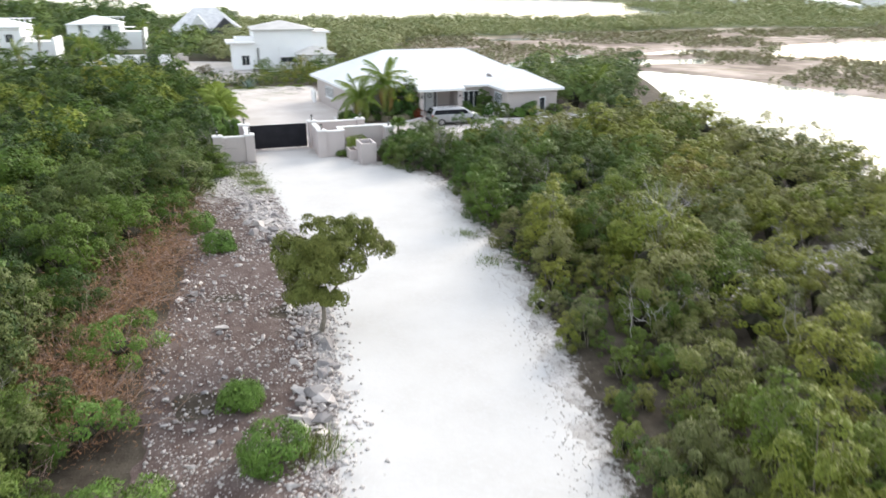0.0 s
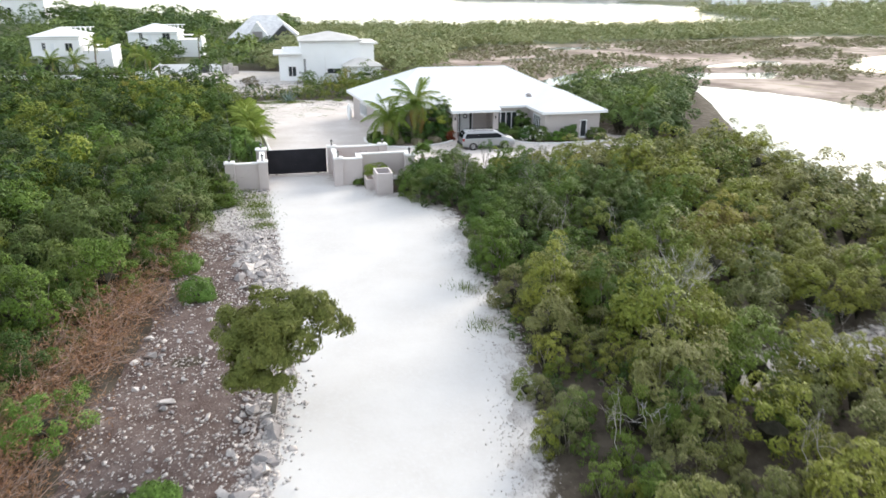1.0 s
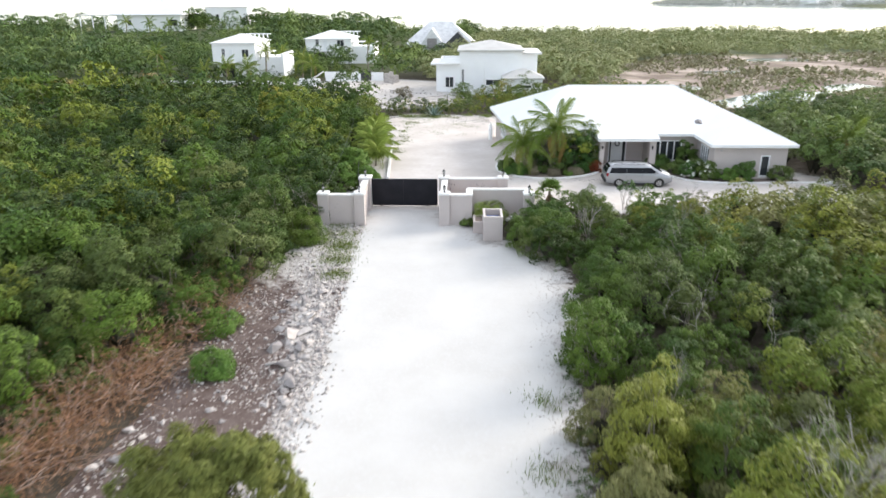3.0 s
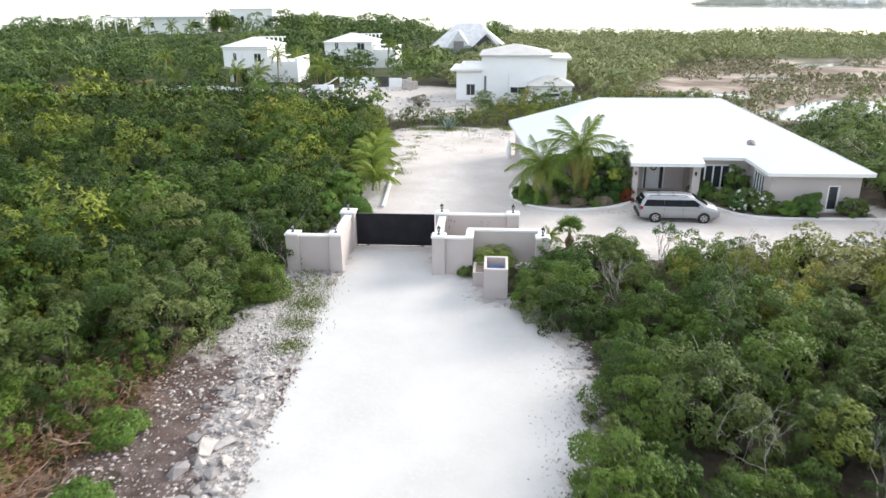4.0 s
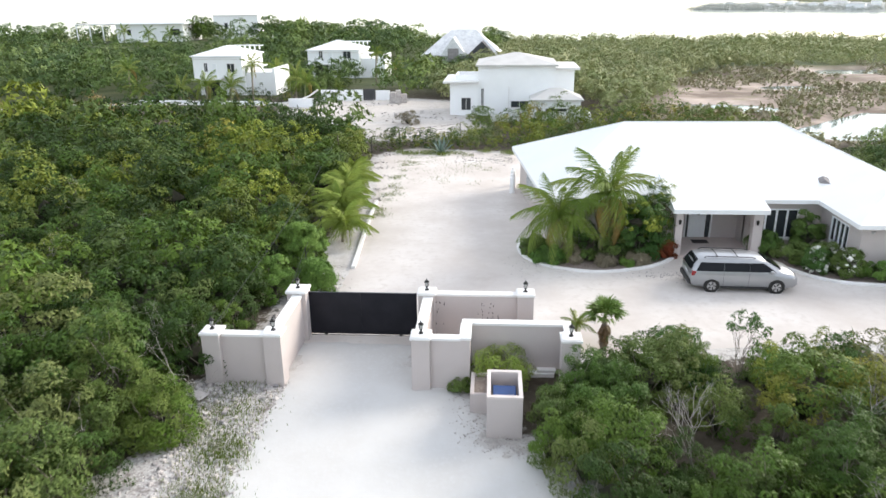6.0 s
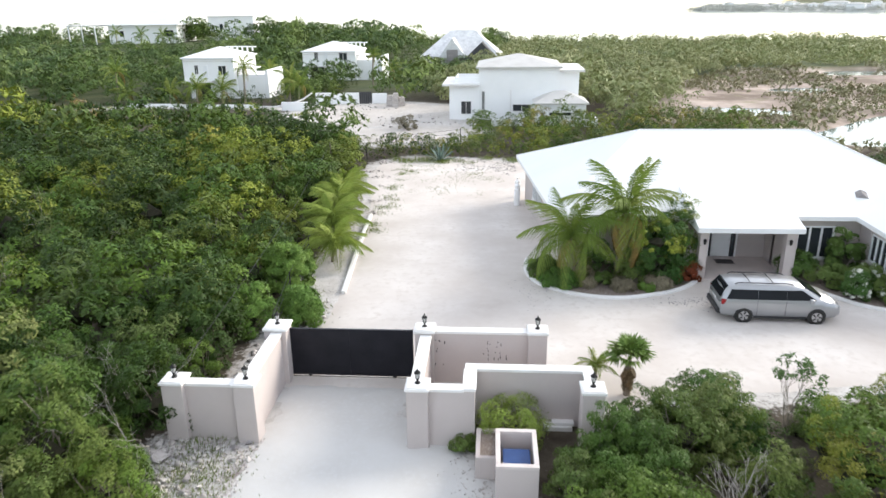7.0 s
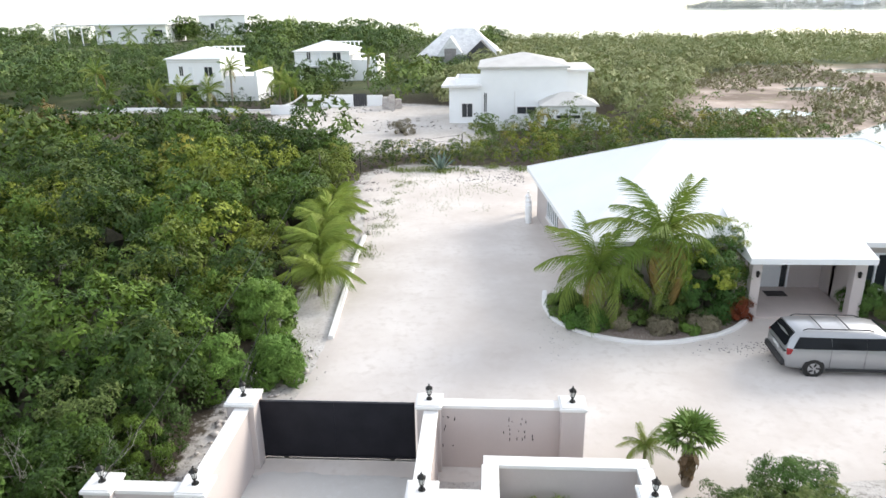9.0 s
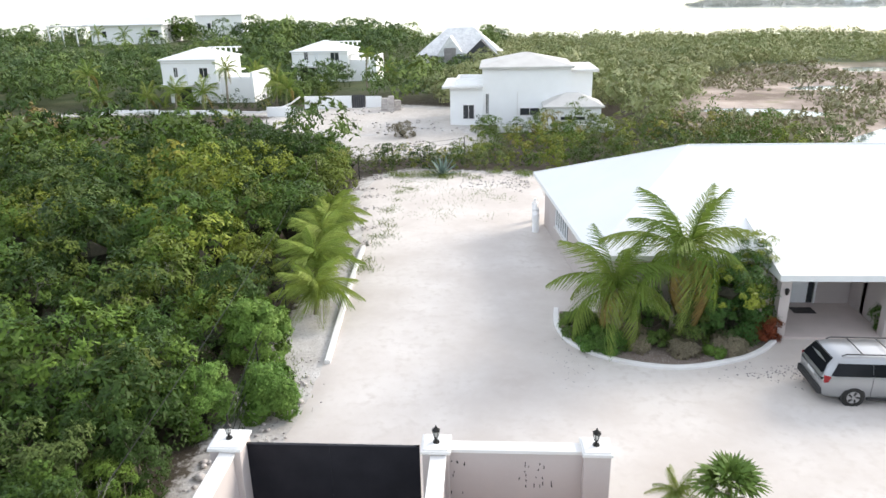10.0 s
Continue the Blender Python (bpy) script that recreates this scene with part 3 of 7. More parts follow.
def billow(rng, c, r, m, axis, length, width, squeeze=(1, 1, 0.8), spread=0.3):
    """One rounded clump of m leaves round c: a shell with small tufts, whose blades face out of the plant and up."""
    axis = axis / (np.linalg.norm(axis) + 1e-9)
    tuft = rng.normal(0, 1, (6, 3)) + axis * 0.8 + np.array([0, 0, 0.5])
    tuft /= np.linalg.norm(tuft, axis=1, keepdims=True)
    u = rng.normal(0, 1, (m, 3)) + axis * 0.75 + np.array([0, 0, 0.55])
    u /= np.linalg.norm(u, axis=1, keepdims=True)
    lump = np.max(np.clip(u @ tuft.T, 0, 1) ** 7, axis=1)
    k = (0.72 + 0.34 * lump) * rng.uniform(0.82, 1.04, m)
    stray = rng.uniform(0, 1, m) < 0.07
    k[stray] *= rng.uniform(1.1, 1.35, stray.sum())
    p = c + u * (r * k)[:, None] * np.array(squeeze)
    return leaf_cards(p, u * 0.62 + axis * 0.42 + np.array([0, 0, 0.22]), length, width, rng, spread)


def crown_cards(rng, radius, height, clumps, per, length, width, clump_r, low=-0.15, flat=1.0, skirt=True, core=True):
    """A crown as separate billowing clumps of leaves on a lumpy dome, its base at z = 0 and its top near height.
    Returns (n, 3, 4), the last column 1 for the dark shade core, and the clump centres.
    """
    out, cs, placed = [], [], []
    heart = np.array([0, 0, height * 0.42])
    for i in range(clumps):
        if i % 3 == 2 and not skirt:
            continue
        for attempt in range(14):          # clumps keep clear of one another, so that gaps stay open between them
            if i % 3 == 2:                 # a skirt of foliage down to the ground
                a_ = rng.uniform(0, math.tau)
                c = np.array([math.cos(a_) * radius * 0.9, math.sin(a_) * radius * 0.9, height * rng.uniform(0.12, 0.42)])
            else:
                v = rng.normal(0, 1, 3)
                v[2] = abs(v[2]) * flat + low
                v /= np.linalg.norm(v)
                k = rng.uniform(0.62, 1.06)
                c = np.array([v[0] * radius * k, v[1] * radius * k, height * 0.42 + v[2] * height * 0.52 * k])
            if not placed or np.min(np.linalg.norm(np.array(placed) - c, axis=1)) > clump_r * (1.5 - 0.08 * attempt):
                break
        placed.append(c)
        if i % 3 != 2:
            cs.append(c)
        r = clump_r * rng.uniform(0.7, 1.45)
        out.append(flagged(billow(rng, c, r, max(6, int(per * (r / clump_r) ** 1.8)), c - heart, length, width), 0.0))
    if not core:
        return np.concatenate(out), cs
    a_ = rng.uniform(0, 0.6)                # a solid dark core that stands for the shade inside the crown
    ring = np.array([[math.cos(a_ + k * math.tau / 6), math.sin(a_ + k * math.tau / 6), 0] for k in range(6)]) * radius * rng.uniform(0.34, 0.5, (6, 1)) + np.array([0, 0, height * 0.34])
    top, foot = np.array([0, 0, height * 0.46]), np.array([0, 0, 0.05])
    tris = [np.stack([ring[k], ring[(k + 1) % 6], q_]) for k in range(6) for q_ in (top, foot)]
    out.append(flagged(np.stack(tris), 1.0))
    return np.concatenate(out), cs


def cards_mesh(name, cards, material, variety=None):
    n_, k = cards.shape[:2]
    me = np_mesh(name, np.ascontiguousarray(cards[:, :, :3]).reshape(-1, 3), np.arange(n_ * k).reshape(-1, k), material)
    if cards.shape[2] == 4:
        me.materials.append(M_CORE_SHADE)
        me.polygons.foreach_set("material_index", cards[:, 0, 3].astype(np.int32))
    if variety is not None:
        me.attributes.new("variety", "FLOAT", "POINT").data.foreach_set("value", np.repeat(variety, k).astype(np.float32))
    return me


def limbs_mesh(name, centres, rng, base_r, material, spread=0.12, take=7):
    """Stems from the ground to some of the clump centres."""
    bm = bmesh.new()
    for c in centres[:take]:
        c = Vector(c) * 0.92
        b = Vector((rng.normal(0, spread), rng.normal(0, spread), -0.15))
        mid = b.lerp(c, 0.5) + Vector((rng.normal(0, 0.12), rng.normal(0, 0.12), 0.1))
        tube(bm, [b, b.lerp(mid, 0.5) + Vector((rng.normal(0, 0.05), rng.normal(0, 0.05), 0)), mid, c], [base_r, base_r * 0.8, base_r * 0.6, base_r * 0.22], 5)
    return mesh_of(name, bm, material)


# radius, height, clumps, leaves in a clump, leaf length, leaf width, clump radius
rng = np.random.default_rng(3)
NEAR_SPEC = [(0.72, 2.4, 25, 140, 0.09, 0.046, 0.29), (0.92, 2.7, 30, 150, 0.09, 0.046, 0.33), (0.58, 2.1, 20, 130, 0.085, 0.042, 0.27), (1.0, 2.2, 30, 145, 0.09, 0.045, 0.32),
             (0.62, 2.9, 25, 135, 0.12, 0.034, 0.29), (1.12, 2.5, 32, 155, 0.09, 0.046, 0.35), (0.5, 1.5, 15, 120, 0.08, 0.042, 0.25)]
NEAR_SPEC = [(r, h, c, int(k * 0.86), ln * 1.05, wd * 1.05, cr) for r, h, c, k, ln, wd, cr in NEAR_SPEC]
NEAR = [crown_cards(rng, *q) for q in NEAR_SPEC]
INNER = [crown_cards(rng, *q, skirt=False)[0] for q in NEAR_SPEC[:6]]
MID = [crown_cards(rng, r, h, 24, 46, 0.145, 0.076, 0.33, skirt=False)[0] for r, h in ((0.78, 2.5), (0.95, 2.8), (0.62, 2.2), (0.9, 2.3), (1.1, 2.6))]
LOW = [crown_cards(rng, r, h, 14, 36, 0.16, 0.085, 0.36, core=False)[0] for r, h in ((1.0, 2.6), (1.2, 2.9), (0.8, 2.2))]
FAR = [crown_cards(rng, r, h, 16, 19, 0.34, 0.19, 0.52, skirt=False, core=False)[0] for r, h in ((1.25, 2.9), (1.6, 3.4), (1.0, 2.4), (1.4, 2.7))]
VFAR = [crown_cards(rng, r, h, 9, 11, 0.56, 0.36, 0.85, core=False)[0] for r, h in ((2.8, 2.6), (3.2, 3.0), (2.4, 2.2))]


def scatter(poly, gap, rng, jitter=0.45, thin=0.0):
    """A jittered triangular grid of places in a polygon."""
    px, py = [q[0] for q in poly], [q[1] for q in poly]
    xs, ys = np.arange(min(px), max(px), gap), np.arange(min(py), max(py), gap * 0.87)
    X, Y = np.meshgrid(xs, ys)
    X = X + (np.arange(len(ys)) % 2)[:, None] * gap / 2
    X, Y = X + rng.uniform(-jitter, jitter, X.shape) * gap, Y + rng.uniform(-jitter, jitter, X.shape) * gap
    keep = in_poly(X, Y, poly) & (rng.uniform(0, 1, X.shape) > thin)
    return np.stack([X[keep], Y[keep]], 1)


def mass(name, protos, rows, material, label):
    """One joined body of plants: rows of x, y, z, scale, turn, variety."""
    cards, var = [], []
    if not rows:
        return None
    for i, (x, y, z, s, a_, v) in enumerate(rows):
        c = protos[i % len(protos)]
        ca, sa = math.cos(a_), math.sin(a_)
        R = np.array([[ca, sa, 0], [-sa, ca, 0], [0, 0, 1.0]]) * s
        cards.append(np.concatenate([c[:, :, :3] @ R + np.array([x, y, z]), c[:, :, 3:]], 2))
        var.append(np.full(len(c), v))
    me = cards_mesh(name, np.concatenate(cards), material, np.concatenate(var))
    return tagged(new(name, me), label, "shrubs", kind="stuff")


def rows_at(pts, rng, smin, smax, sink=0.1, tall=None, patch=6.0):
    z = ground_z(pts[:, 0], pts[:, 1])
    out = []
    for (x, y), zz in zip(pts, z):
        s = rng.uniform(smin, smax) * rng.choice((0.5, 0.7, 0.85, 0.95, 1.05, 1.2, 1.4)) * (1.0 + 0.22 * float(fbm(x, y, patch, 2)))
        if tall is not None:
            s *= tall(x, y)
        if 24 < x < 46 and y < 60:          # lower scrub towards the lagoon
            s *= 0.9
        # towards the lagoon v rises to paler stops, colouring in the sun glare
        v = min(1.0, max(0.0, (0.12 if 24 < x < 46 and y < 60 else 0.0) + (0.24 if x < 6 else 0.5) + 0.22 * float(fbm(x, y, 6.0, 7)) + rng.normal(0, 0.27)))
        out.append((x, y, float(zz) - sink, s, rng.uniform(0, math.tau), v))
    return out


LEFT = [(-3.2, 4), (-3.8, 16), (-4.8, 22), (-5.1, 27), (-3.4, 32), (-1.7, 38), (-0.8, 42), (0.5, 47), (1.0, 50.6), (0.6, 53), (0.4, 54.8), (0.7, 56.2), (0.9, 57.4), (0.7, 60), (0.8, 64), (0.6, 74), (0.2, 84), (-0.3, 94), (-1, 101),
        (-7, 105), (-15, 108), (-31, 110), (-46, 110), (-62, 106), (-90, 100), (-70, 60), (-28, 20), (-16, 4)]
RIGHT = [(7.6, 2), (8.8, 10), (10.7, 17), (12.0, 22.5), (13.3, 28), (13.9, 33.5), (14.6, 38.5), (15.3, 43), (15.0, 46.0), (13.3, 49.4), (13.0, 50.6), (13.2, 52.8), (14.9, 53.5), (16.0, 54.3), (20, 55.2), (24, 55.8), (31, 56.4), (38, 57.8), (43, 59.5),
         (45.5, 58), (43.8, 48), (44, 30), (44.8, 10), (40, 2)]
EAST = [(37.6, 66.5), (36.9, 70), (36.5, 86), (46, 96), (56, 98), (62, 91), (50, 76), (43.5, 63.5), (39, 61.5)]


def free(pts, *polys, margin=0.0):
    keep = np.ones(len(pts), bool)
    for q in polys:
        keep &= signed(pts[:, 0], pts[:, 1], q) > margin
    return pts[keep]


def height_left(x, y):
    """Low at the verge and along the drive, taller inside."""
    return (0.66 if y < 43 else 0.92) + (0.46 if y < 43 else 0.2) * min(1.0, max(0.0, float(edge_dist(np.array([x]), np.array([y]), LEFT)[0]) / 3.5))


def height_right(x, y):
    return (0.72 if y < 38 else 0.78 if y < 50.5 else 0.66) + 0.3 * min(1.0, max(0.0, float(edge_dist(np.array([x]), np.array([y]), RIGHT)[0]) / 3.0))


rng = np.random.default_rng(21)
near_l = scatter(LEFT, 1.62, rng, 0.42, 0.03)
near_r = scatter(RIGHT, 1.6, rng, 0.42, 0.03)
open_r = edge_dist(near_r[:, 0], near_r[:, 1], CLEAR, False)
near_r = near_r[(open_r > 0.75) & (np.hypot(near_r[:, 0] - 18.7, near_r[:, 1] - 25.8) > 1.2)]
path_d = lambda q: edge_dist(q[:, 0], q[:, 1], [(4, 3), (9, 9), (11.5, 19), (11.3, 30), (10, 43)], False)
dl, dr = path_d(near_l), path_d(near_r)
near_l = np.concatenate([near_l, np.array([(0.2, 55.4), (-0.8, 56.3), (0.5, 57.0), (-0.6, 54.6), (-1.6, 55.4), (-0.2, 58.2), (-1.5, 57.6)])])
dl = path_d(near_l)
rows_l = rows_at(near_l[dl < 20], rng, 0.85, 1.15, tall=height_left)
rows_r = rows_at(near_r[dr < 19], rng, 0.85, 1.15, tall=height_right)
mid_l = near_l[(dl >= 20) & (dl < 55)]
mid_r = near_r[(dr >= 19) & (dr < 62)]
far_l = near_l[(dl >= 55)]
mass("scrub_thicket", MID, rows_at(mid_l, rng, 0.95, 1.25, tall=height_left), M_LEAF_S, "dense green coastal scrub of rounded evergreen shrubs")
mass("scrub_thicket", MID, rows_at(mid_r, rng, 0.9, 1.2, tall=height_right), M_LIT_OLIVE_S, "dense yellow-green coastal scrub by the lagoon")
mass("scrub_thicket", FAR, rows_at(far_l[::2], rng, 0.85, 1.2, tall=height_left), M_LEAF_S, "dense green coastal scrub behind the drive")

fill = np.concatenate([scatter(LEFT, 1.85, rng, 0.45), scatter(RIGHT, 1.85, rng, 0.45)])
fill = fill[(path_d(fill) < 20) & (edge_dist(fill[:, 0], fill[:, 1], CLEAR, False) > 0.9)]
# variety cut to the darkest greens, painting the shade between the shrubs
mass("undergrowth", LOW, [(*q[:5], 0.25 * q[5]) for q in rows_at(fill, rng, 0.3, 0.46, patch=3.0)], M_LEAF_S, "low dark green undergrowth between the shrubs")

# single shrubs along the track: the plants that stand nearest to it
SHRUB_MESH = []
for (cards, cs), s in zip(NEAR, NEAR_SPEC):
    SHRUB_MESH.append((cards_mesh("crown", cards, M_LEAF), limbs_mesh("stem", cs, rng, 0.028, M_BARK), cards_mesh("crown", cards, M_LIT_OLIVE)))
SHRUB_LABELS = ["dense rounded evergreen shrub in the roadside scrub", "tall bushy evergreen shrub with dark green leaves", "small round shrub with pale grey stems", "low spreading shrub with mid-green leaves",
                "upright shrub with narrow leaves", "wide domed shrub with glossy leaves", "small knee-high bush at the thicket edge"]


def shrub(kind_, x, y, z, s, turn, crown_mesh=None, name="shrub", label="", group="shrubs along the track"):
    cm, lm, om = SHRUB_MESH[kind_]
    t = thing(name, label or SHRUB_LABELS[kind_], "shrub", x, y, z, math.degrees(turn), group, "", s)
    # right of the track, short of y 33: the crown with sunlight in its colour
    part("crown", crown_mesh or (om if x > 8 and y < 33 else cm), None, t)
    part("stem", lm, None, t)
    return t


edge_l = edge_dist(np.array([r[0] for r in rows_l]), np.array([r[1] for r in rows_l]), VERGE + YARD[:6])
edge_r = edge_dist(np.array([r[0] for r in rows_r]), np.array([r[1] for r in rows_r]), ROAD)
order_l, order_r = np.argsort(edge_l), np.argsort(edge_r)
single = [rows_l[i] for i in order_l[:130]] + [rows_r[i] for i in order_r[:160]]
for i, (x, y, z, s, a_, v) in enumerate(single):
    shrub((i * 5 + i // 7) % 7, x, y, z, s, a_)
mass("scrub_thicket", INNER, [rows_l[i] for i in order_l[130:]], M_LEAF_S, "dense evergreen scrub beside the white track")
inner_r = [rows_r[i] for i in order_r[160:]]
mass("scrub_thicket", INNER, [q for q in inner_r if q[1] < 33], M_LIT_OLIVE_S, "dense olive-green scrub beside the white track")
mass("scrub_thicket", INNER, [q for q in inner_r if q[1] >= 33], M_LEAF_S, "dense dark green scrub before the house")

# trees east of the house, and far woods
belt = scatter(EAST, 2.0, rng)
mass("tree_belt", MID, rows_at(belt[belt[:, 1] > 72], rng, 1.0, 1.4), M_HILL, "dark evergreen trees behind the house")
mass("tree_belt", MID, rows_at(belt[belt[:, 1] <= 72], rng, 1.15, 1.5), M_HILL, "feathery olive-brown trees beside the house")
WOODS = [(-260, 130), (-120, 118), (-66, 122), (-46, 131), (-37, 131), (-37, 148), (-22, 148), (-19, 140), (-13.5, 134), (-12, 140), (-12, 158), (-25, 161), (-25, 175), (-7, 174), (-6, 140), (4, 133), (7, 128), (23, 128), (24, 112), (31, 116), (38, 142), (46, 162), (62, 180), (110, 193), (190, 204), (230, 190), (230, 330), (-300, 330)]
w = scatter(WOODS, 2.7, rng)
w = w[(shore(w[:, 0], w[:, 1]) > 12) & (edge_dist(w[:, 0], w[:, 1], [(-102, 219), (-68, 219)], False) > 5) & (edge_dist(w[:, 0], w[:, 1], [(-73, 250), (-61, 250)], False) > 6) & (edge_dist(w[:, 0], w[:, 1], [(-2, 196), (16, 196)], False) > 9)]
dw = np.hypot(w[:, 0] - 10, w[:, 1] - 42)
hillside = (w[:, 0] < 2 + 0.12 * (w[:, 1] - 140)) & (w[:, 1] < 262)


def low_front(x, y):
    """Lower growth before the wrapped house and below the hilltop houses."""
    return 0.55 if (-10 < x < 8 and y > 150) or (-105 < x < -45 and y > 190) else 1.0


mass("woodland", FAR, rows_at(w[hillside & (dw < 235)][::2], rng, 1.15, 1.6, patch=14, tall=low_front), M_HILL, "dark green woodland of rounded trees on the hillside")
w, dw = w[~(hillside & (dw < 235))], dw[~(hillside & (dw < 235))]
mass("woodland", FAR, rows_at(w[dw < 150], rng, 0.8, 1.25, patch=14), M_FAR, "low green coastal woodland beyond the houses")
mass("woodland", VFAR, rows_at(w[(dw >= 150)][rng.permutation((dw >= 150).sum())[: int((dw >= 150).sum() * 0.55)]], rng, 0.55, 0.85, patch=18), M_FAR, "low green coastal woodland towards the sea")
FLATS = [crown_cards(rng, r, 0.95, 8, 6, 0.6, 0.34, 0.5, core=False)[0] for r in (1.8, 2.6, 2.2)]
m_ = scatter([(26, 112), (30, 118), (36, 140), (44, 160), (60, 178), (110, 190), (230, 190), (250, 80), (140, 30), (100, 54), (82, 66), (73, 80), (72, 100), (50, 97), (34, 97)], 2.5, rng)
wetness = np.min([signed(m_[:, 0], m_[:, 1], q) for q in [POND, POND2] + POOLS], axis=0)
m_ = m_[(wetness > 1.2) & (fbm(m_[:, 0], m_[:, 1], 11, 3) + 0.5 * fbm(m_[:, 0], m_[:, 1], 5, 1) > -0.25)]
mass("marsh_scrub", FLATS, rows_at(m_, rng, 0.4, 0.95), M_MARSH, "sparse grey-brown marsh scrub on salt flats")
n_ = scatter([(13.5, 98), (9, 102), (8.6, 108), (9, 113.5), (24, 113.5), (30, 116), (40, 104), (36.5, 97), (36, 88), (15, 97)], 1.9, rng)
mass("garden_scrub", LOW, rows_at(n_, rng, 0.7, 1.0), M_LEAF_S, "mixed green shrubs between the two houses")
v_ = scatter([(-39, 130.2), (-39, 136), (-24, 136), (-21, 133), (-14, 134), (-12.5, 139), (-12, 156), (-23, 158), (-24, 148), (-20, 138), (-17, 128.5), (-23, 129.5)], 1.6, rng)
mass("villa_garden_scrub", LOW, rows_at(v_, rng, 0.42, 0.75), M_LEAF_S, "garden shrubs round the white villas")
k_ = scatter([(-0.5, 95.5), (3, 97.2), (8, 96.8), (14.2, 96.6), (14.5, 101), (8.8, 106), (7.4, 103.2), (0.4, 101.5)], 1.25, rng)
mass("fence_scrub", LOW, rows_at(k_, rng, 0.42, 0.72), M_LEAF_S, "low mixed shrubs along the wire fence")
p_ = scatter([(-90, 104), (-62, 110), (-46, 114), (-31, 114.5), (-16, 112), (-17, 122), (-31, 125), (-46, 123), (-64, 114), (-92, 108)], 2.1, rng)
mass("low_scrub", LOW, rows_at(p_, rng, 0.2, 0.42), M_LEAF_S, "low scrub on pale sand before the villas")
e_ = scatter([(232, 195), (330, 120), (560, 160), (560, 470), (300, 470), (238, 330)], 8.5, rng)
e_ = e_[shore(e_[:, 0], e_[:, 1]) > 6]
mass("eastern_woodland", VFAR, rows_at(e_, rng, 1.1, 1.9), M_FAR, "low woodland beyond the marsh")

# ---------------------------------------------------------------- entrance walls
def lantern(x, y, z, group="gate lanterns"):
    t = thing("lantern", "small black iron lantern with frosted glass on a wall pillar", "lantern", x, y, z, 0, group)
    b = bmesh.new()
    cyl(b, 0, 0, 0, 0.04, 0.09, 0.075)
    cyl(b, 0, 0, 0.04, 0.14, 0.025, 0.035)
    cyl(b, 0, 0, 0.14, 0.17, 0.06, 0.05)
    part("base", b, M_IRON, t)
    b = bmesh.new()
    cyl(b, 0, 0, 0.17, 0.34, 0.052, 0.088, 6)
    part("glass", b, M_LAMPGLASS, t, "frosted glass body")
    b = bmesh.new()
    for k in range(6):
        a_ = k * math.tau / 6
        tube(b, [(0.056 * math.cos(a_), 0.056 * math.sin(a_), 0.165), (0.093 * math.cos(a_), 0.093 * math.sin(a_), 0.345)], [0.008, 0.008], 4)
    part("cage", b, M_IRON, t)
    b = bmesh.new()
    cyl(b, 0, 0, 0.34, 0.36, 0.115, 0.11, 6)
    cyl(b, 0, 0, 0.36, 0.43, 0.10, 0.03, 6)
    cyl(b, 0, 0, 0.43, 0.46, 0.018, 0.018, 8)
    cyl(b, 0, 0, 0.46, 0.5, 0.025, 0.006, 8)
    part("roof", b, M_IRON, t)
    return t


def pillar(x, y, w, h, label="pink-beige stucco pillar with a white cap"):
    t = thing("gate_pillar", label, "pillar", x, y, 0, 0, "entrance pillars")
    part("shaft", boxes((-w / 2, w / 2, -w / 2, w / 2, -0.1, h - 0.12), bevel=0.02), M_PINK, t)
    c = w / 2 + 0.045
    part("cap", boxes((-c, c, -c, c, h - 0.12, h - 0.03), (-c + 0.05, c - 0.05, -c + 0.05, c - 0.05, h - 0.04, h), bevel=0.012), M_CAP, t, "white cap")
    lantern(x, y, h)
    return t


def wall_run(x0, y0, x1, y1, h, thick, label="pink-beige stucco garden wall with white coping"):
    """A low wall with a coping between two points along x or y."""
    t = thing("garden_wall", label, "wall", (x0 + x1) / 2, (y0 + y1) / 2, 0, 0, "entrance walls")
    lx, ly = abs(x1 - x0) / 2 or thick / 2, abs(y1 - y0) / 2 or thick / 2
    part("wall_body", boxes((-lx, lx, -ly, ly, -0.1, h - 0.1)), M_PINK, t)
    cx, cy = (lx, ly + 0.04) if x1 != x0 else (lx + 0.04, ly)
    part("coping", boxes((-cx, cx, -cy, cy, h - 0.1, h), bevel=0.01), M_CAP, t, "white coping")
    return t


PW = 0.66
for x, y, h in ((3.36, 57.72, 2.22), (8.67, 57.72, 2.22), (12.64, 57.72, 2.22), (3.46, 53.96, 2.14), (1.2, 53.96, 2.14), (8.8, 53.96, 2.14), (14.08, 54.0, 2.14)):
    pillar(x, y, PW if x != 3.36 else 0.78, h)
wall_run(1.53, 54.0, 3.13, 54.0, 2.0, 0.3)
wall_run(3.42, 54.29, 3.42, 57.33, 2.06, 0.32)
wall_run(8.74, 54.29, 8.74, 57.39, 2.06, 0.32)
wall_run(9.13, 53.98, 10.2, 53.98, 2.02, 0.3)
wall_run(10.37, 53.83, 10.37, 55.1, 2.04, 0.34)
wall_run(10.2, 55.26, 14.22, 55.26, 2.04, 0.3)
wall_run(14.08, 54.33, 14.08, 55.11, 2.04, 0.3)
back = wall_run(9.0, 57.78, 12.31, 57.78, 2.1, 0.3, "pink-beige stucco wall with small dark drainage slots")
r7 = random.Random(5)
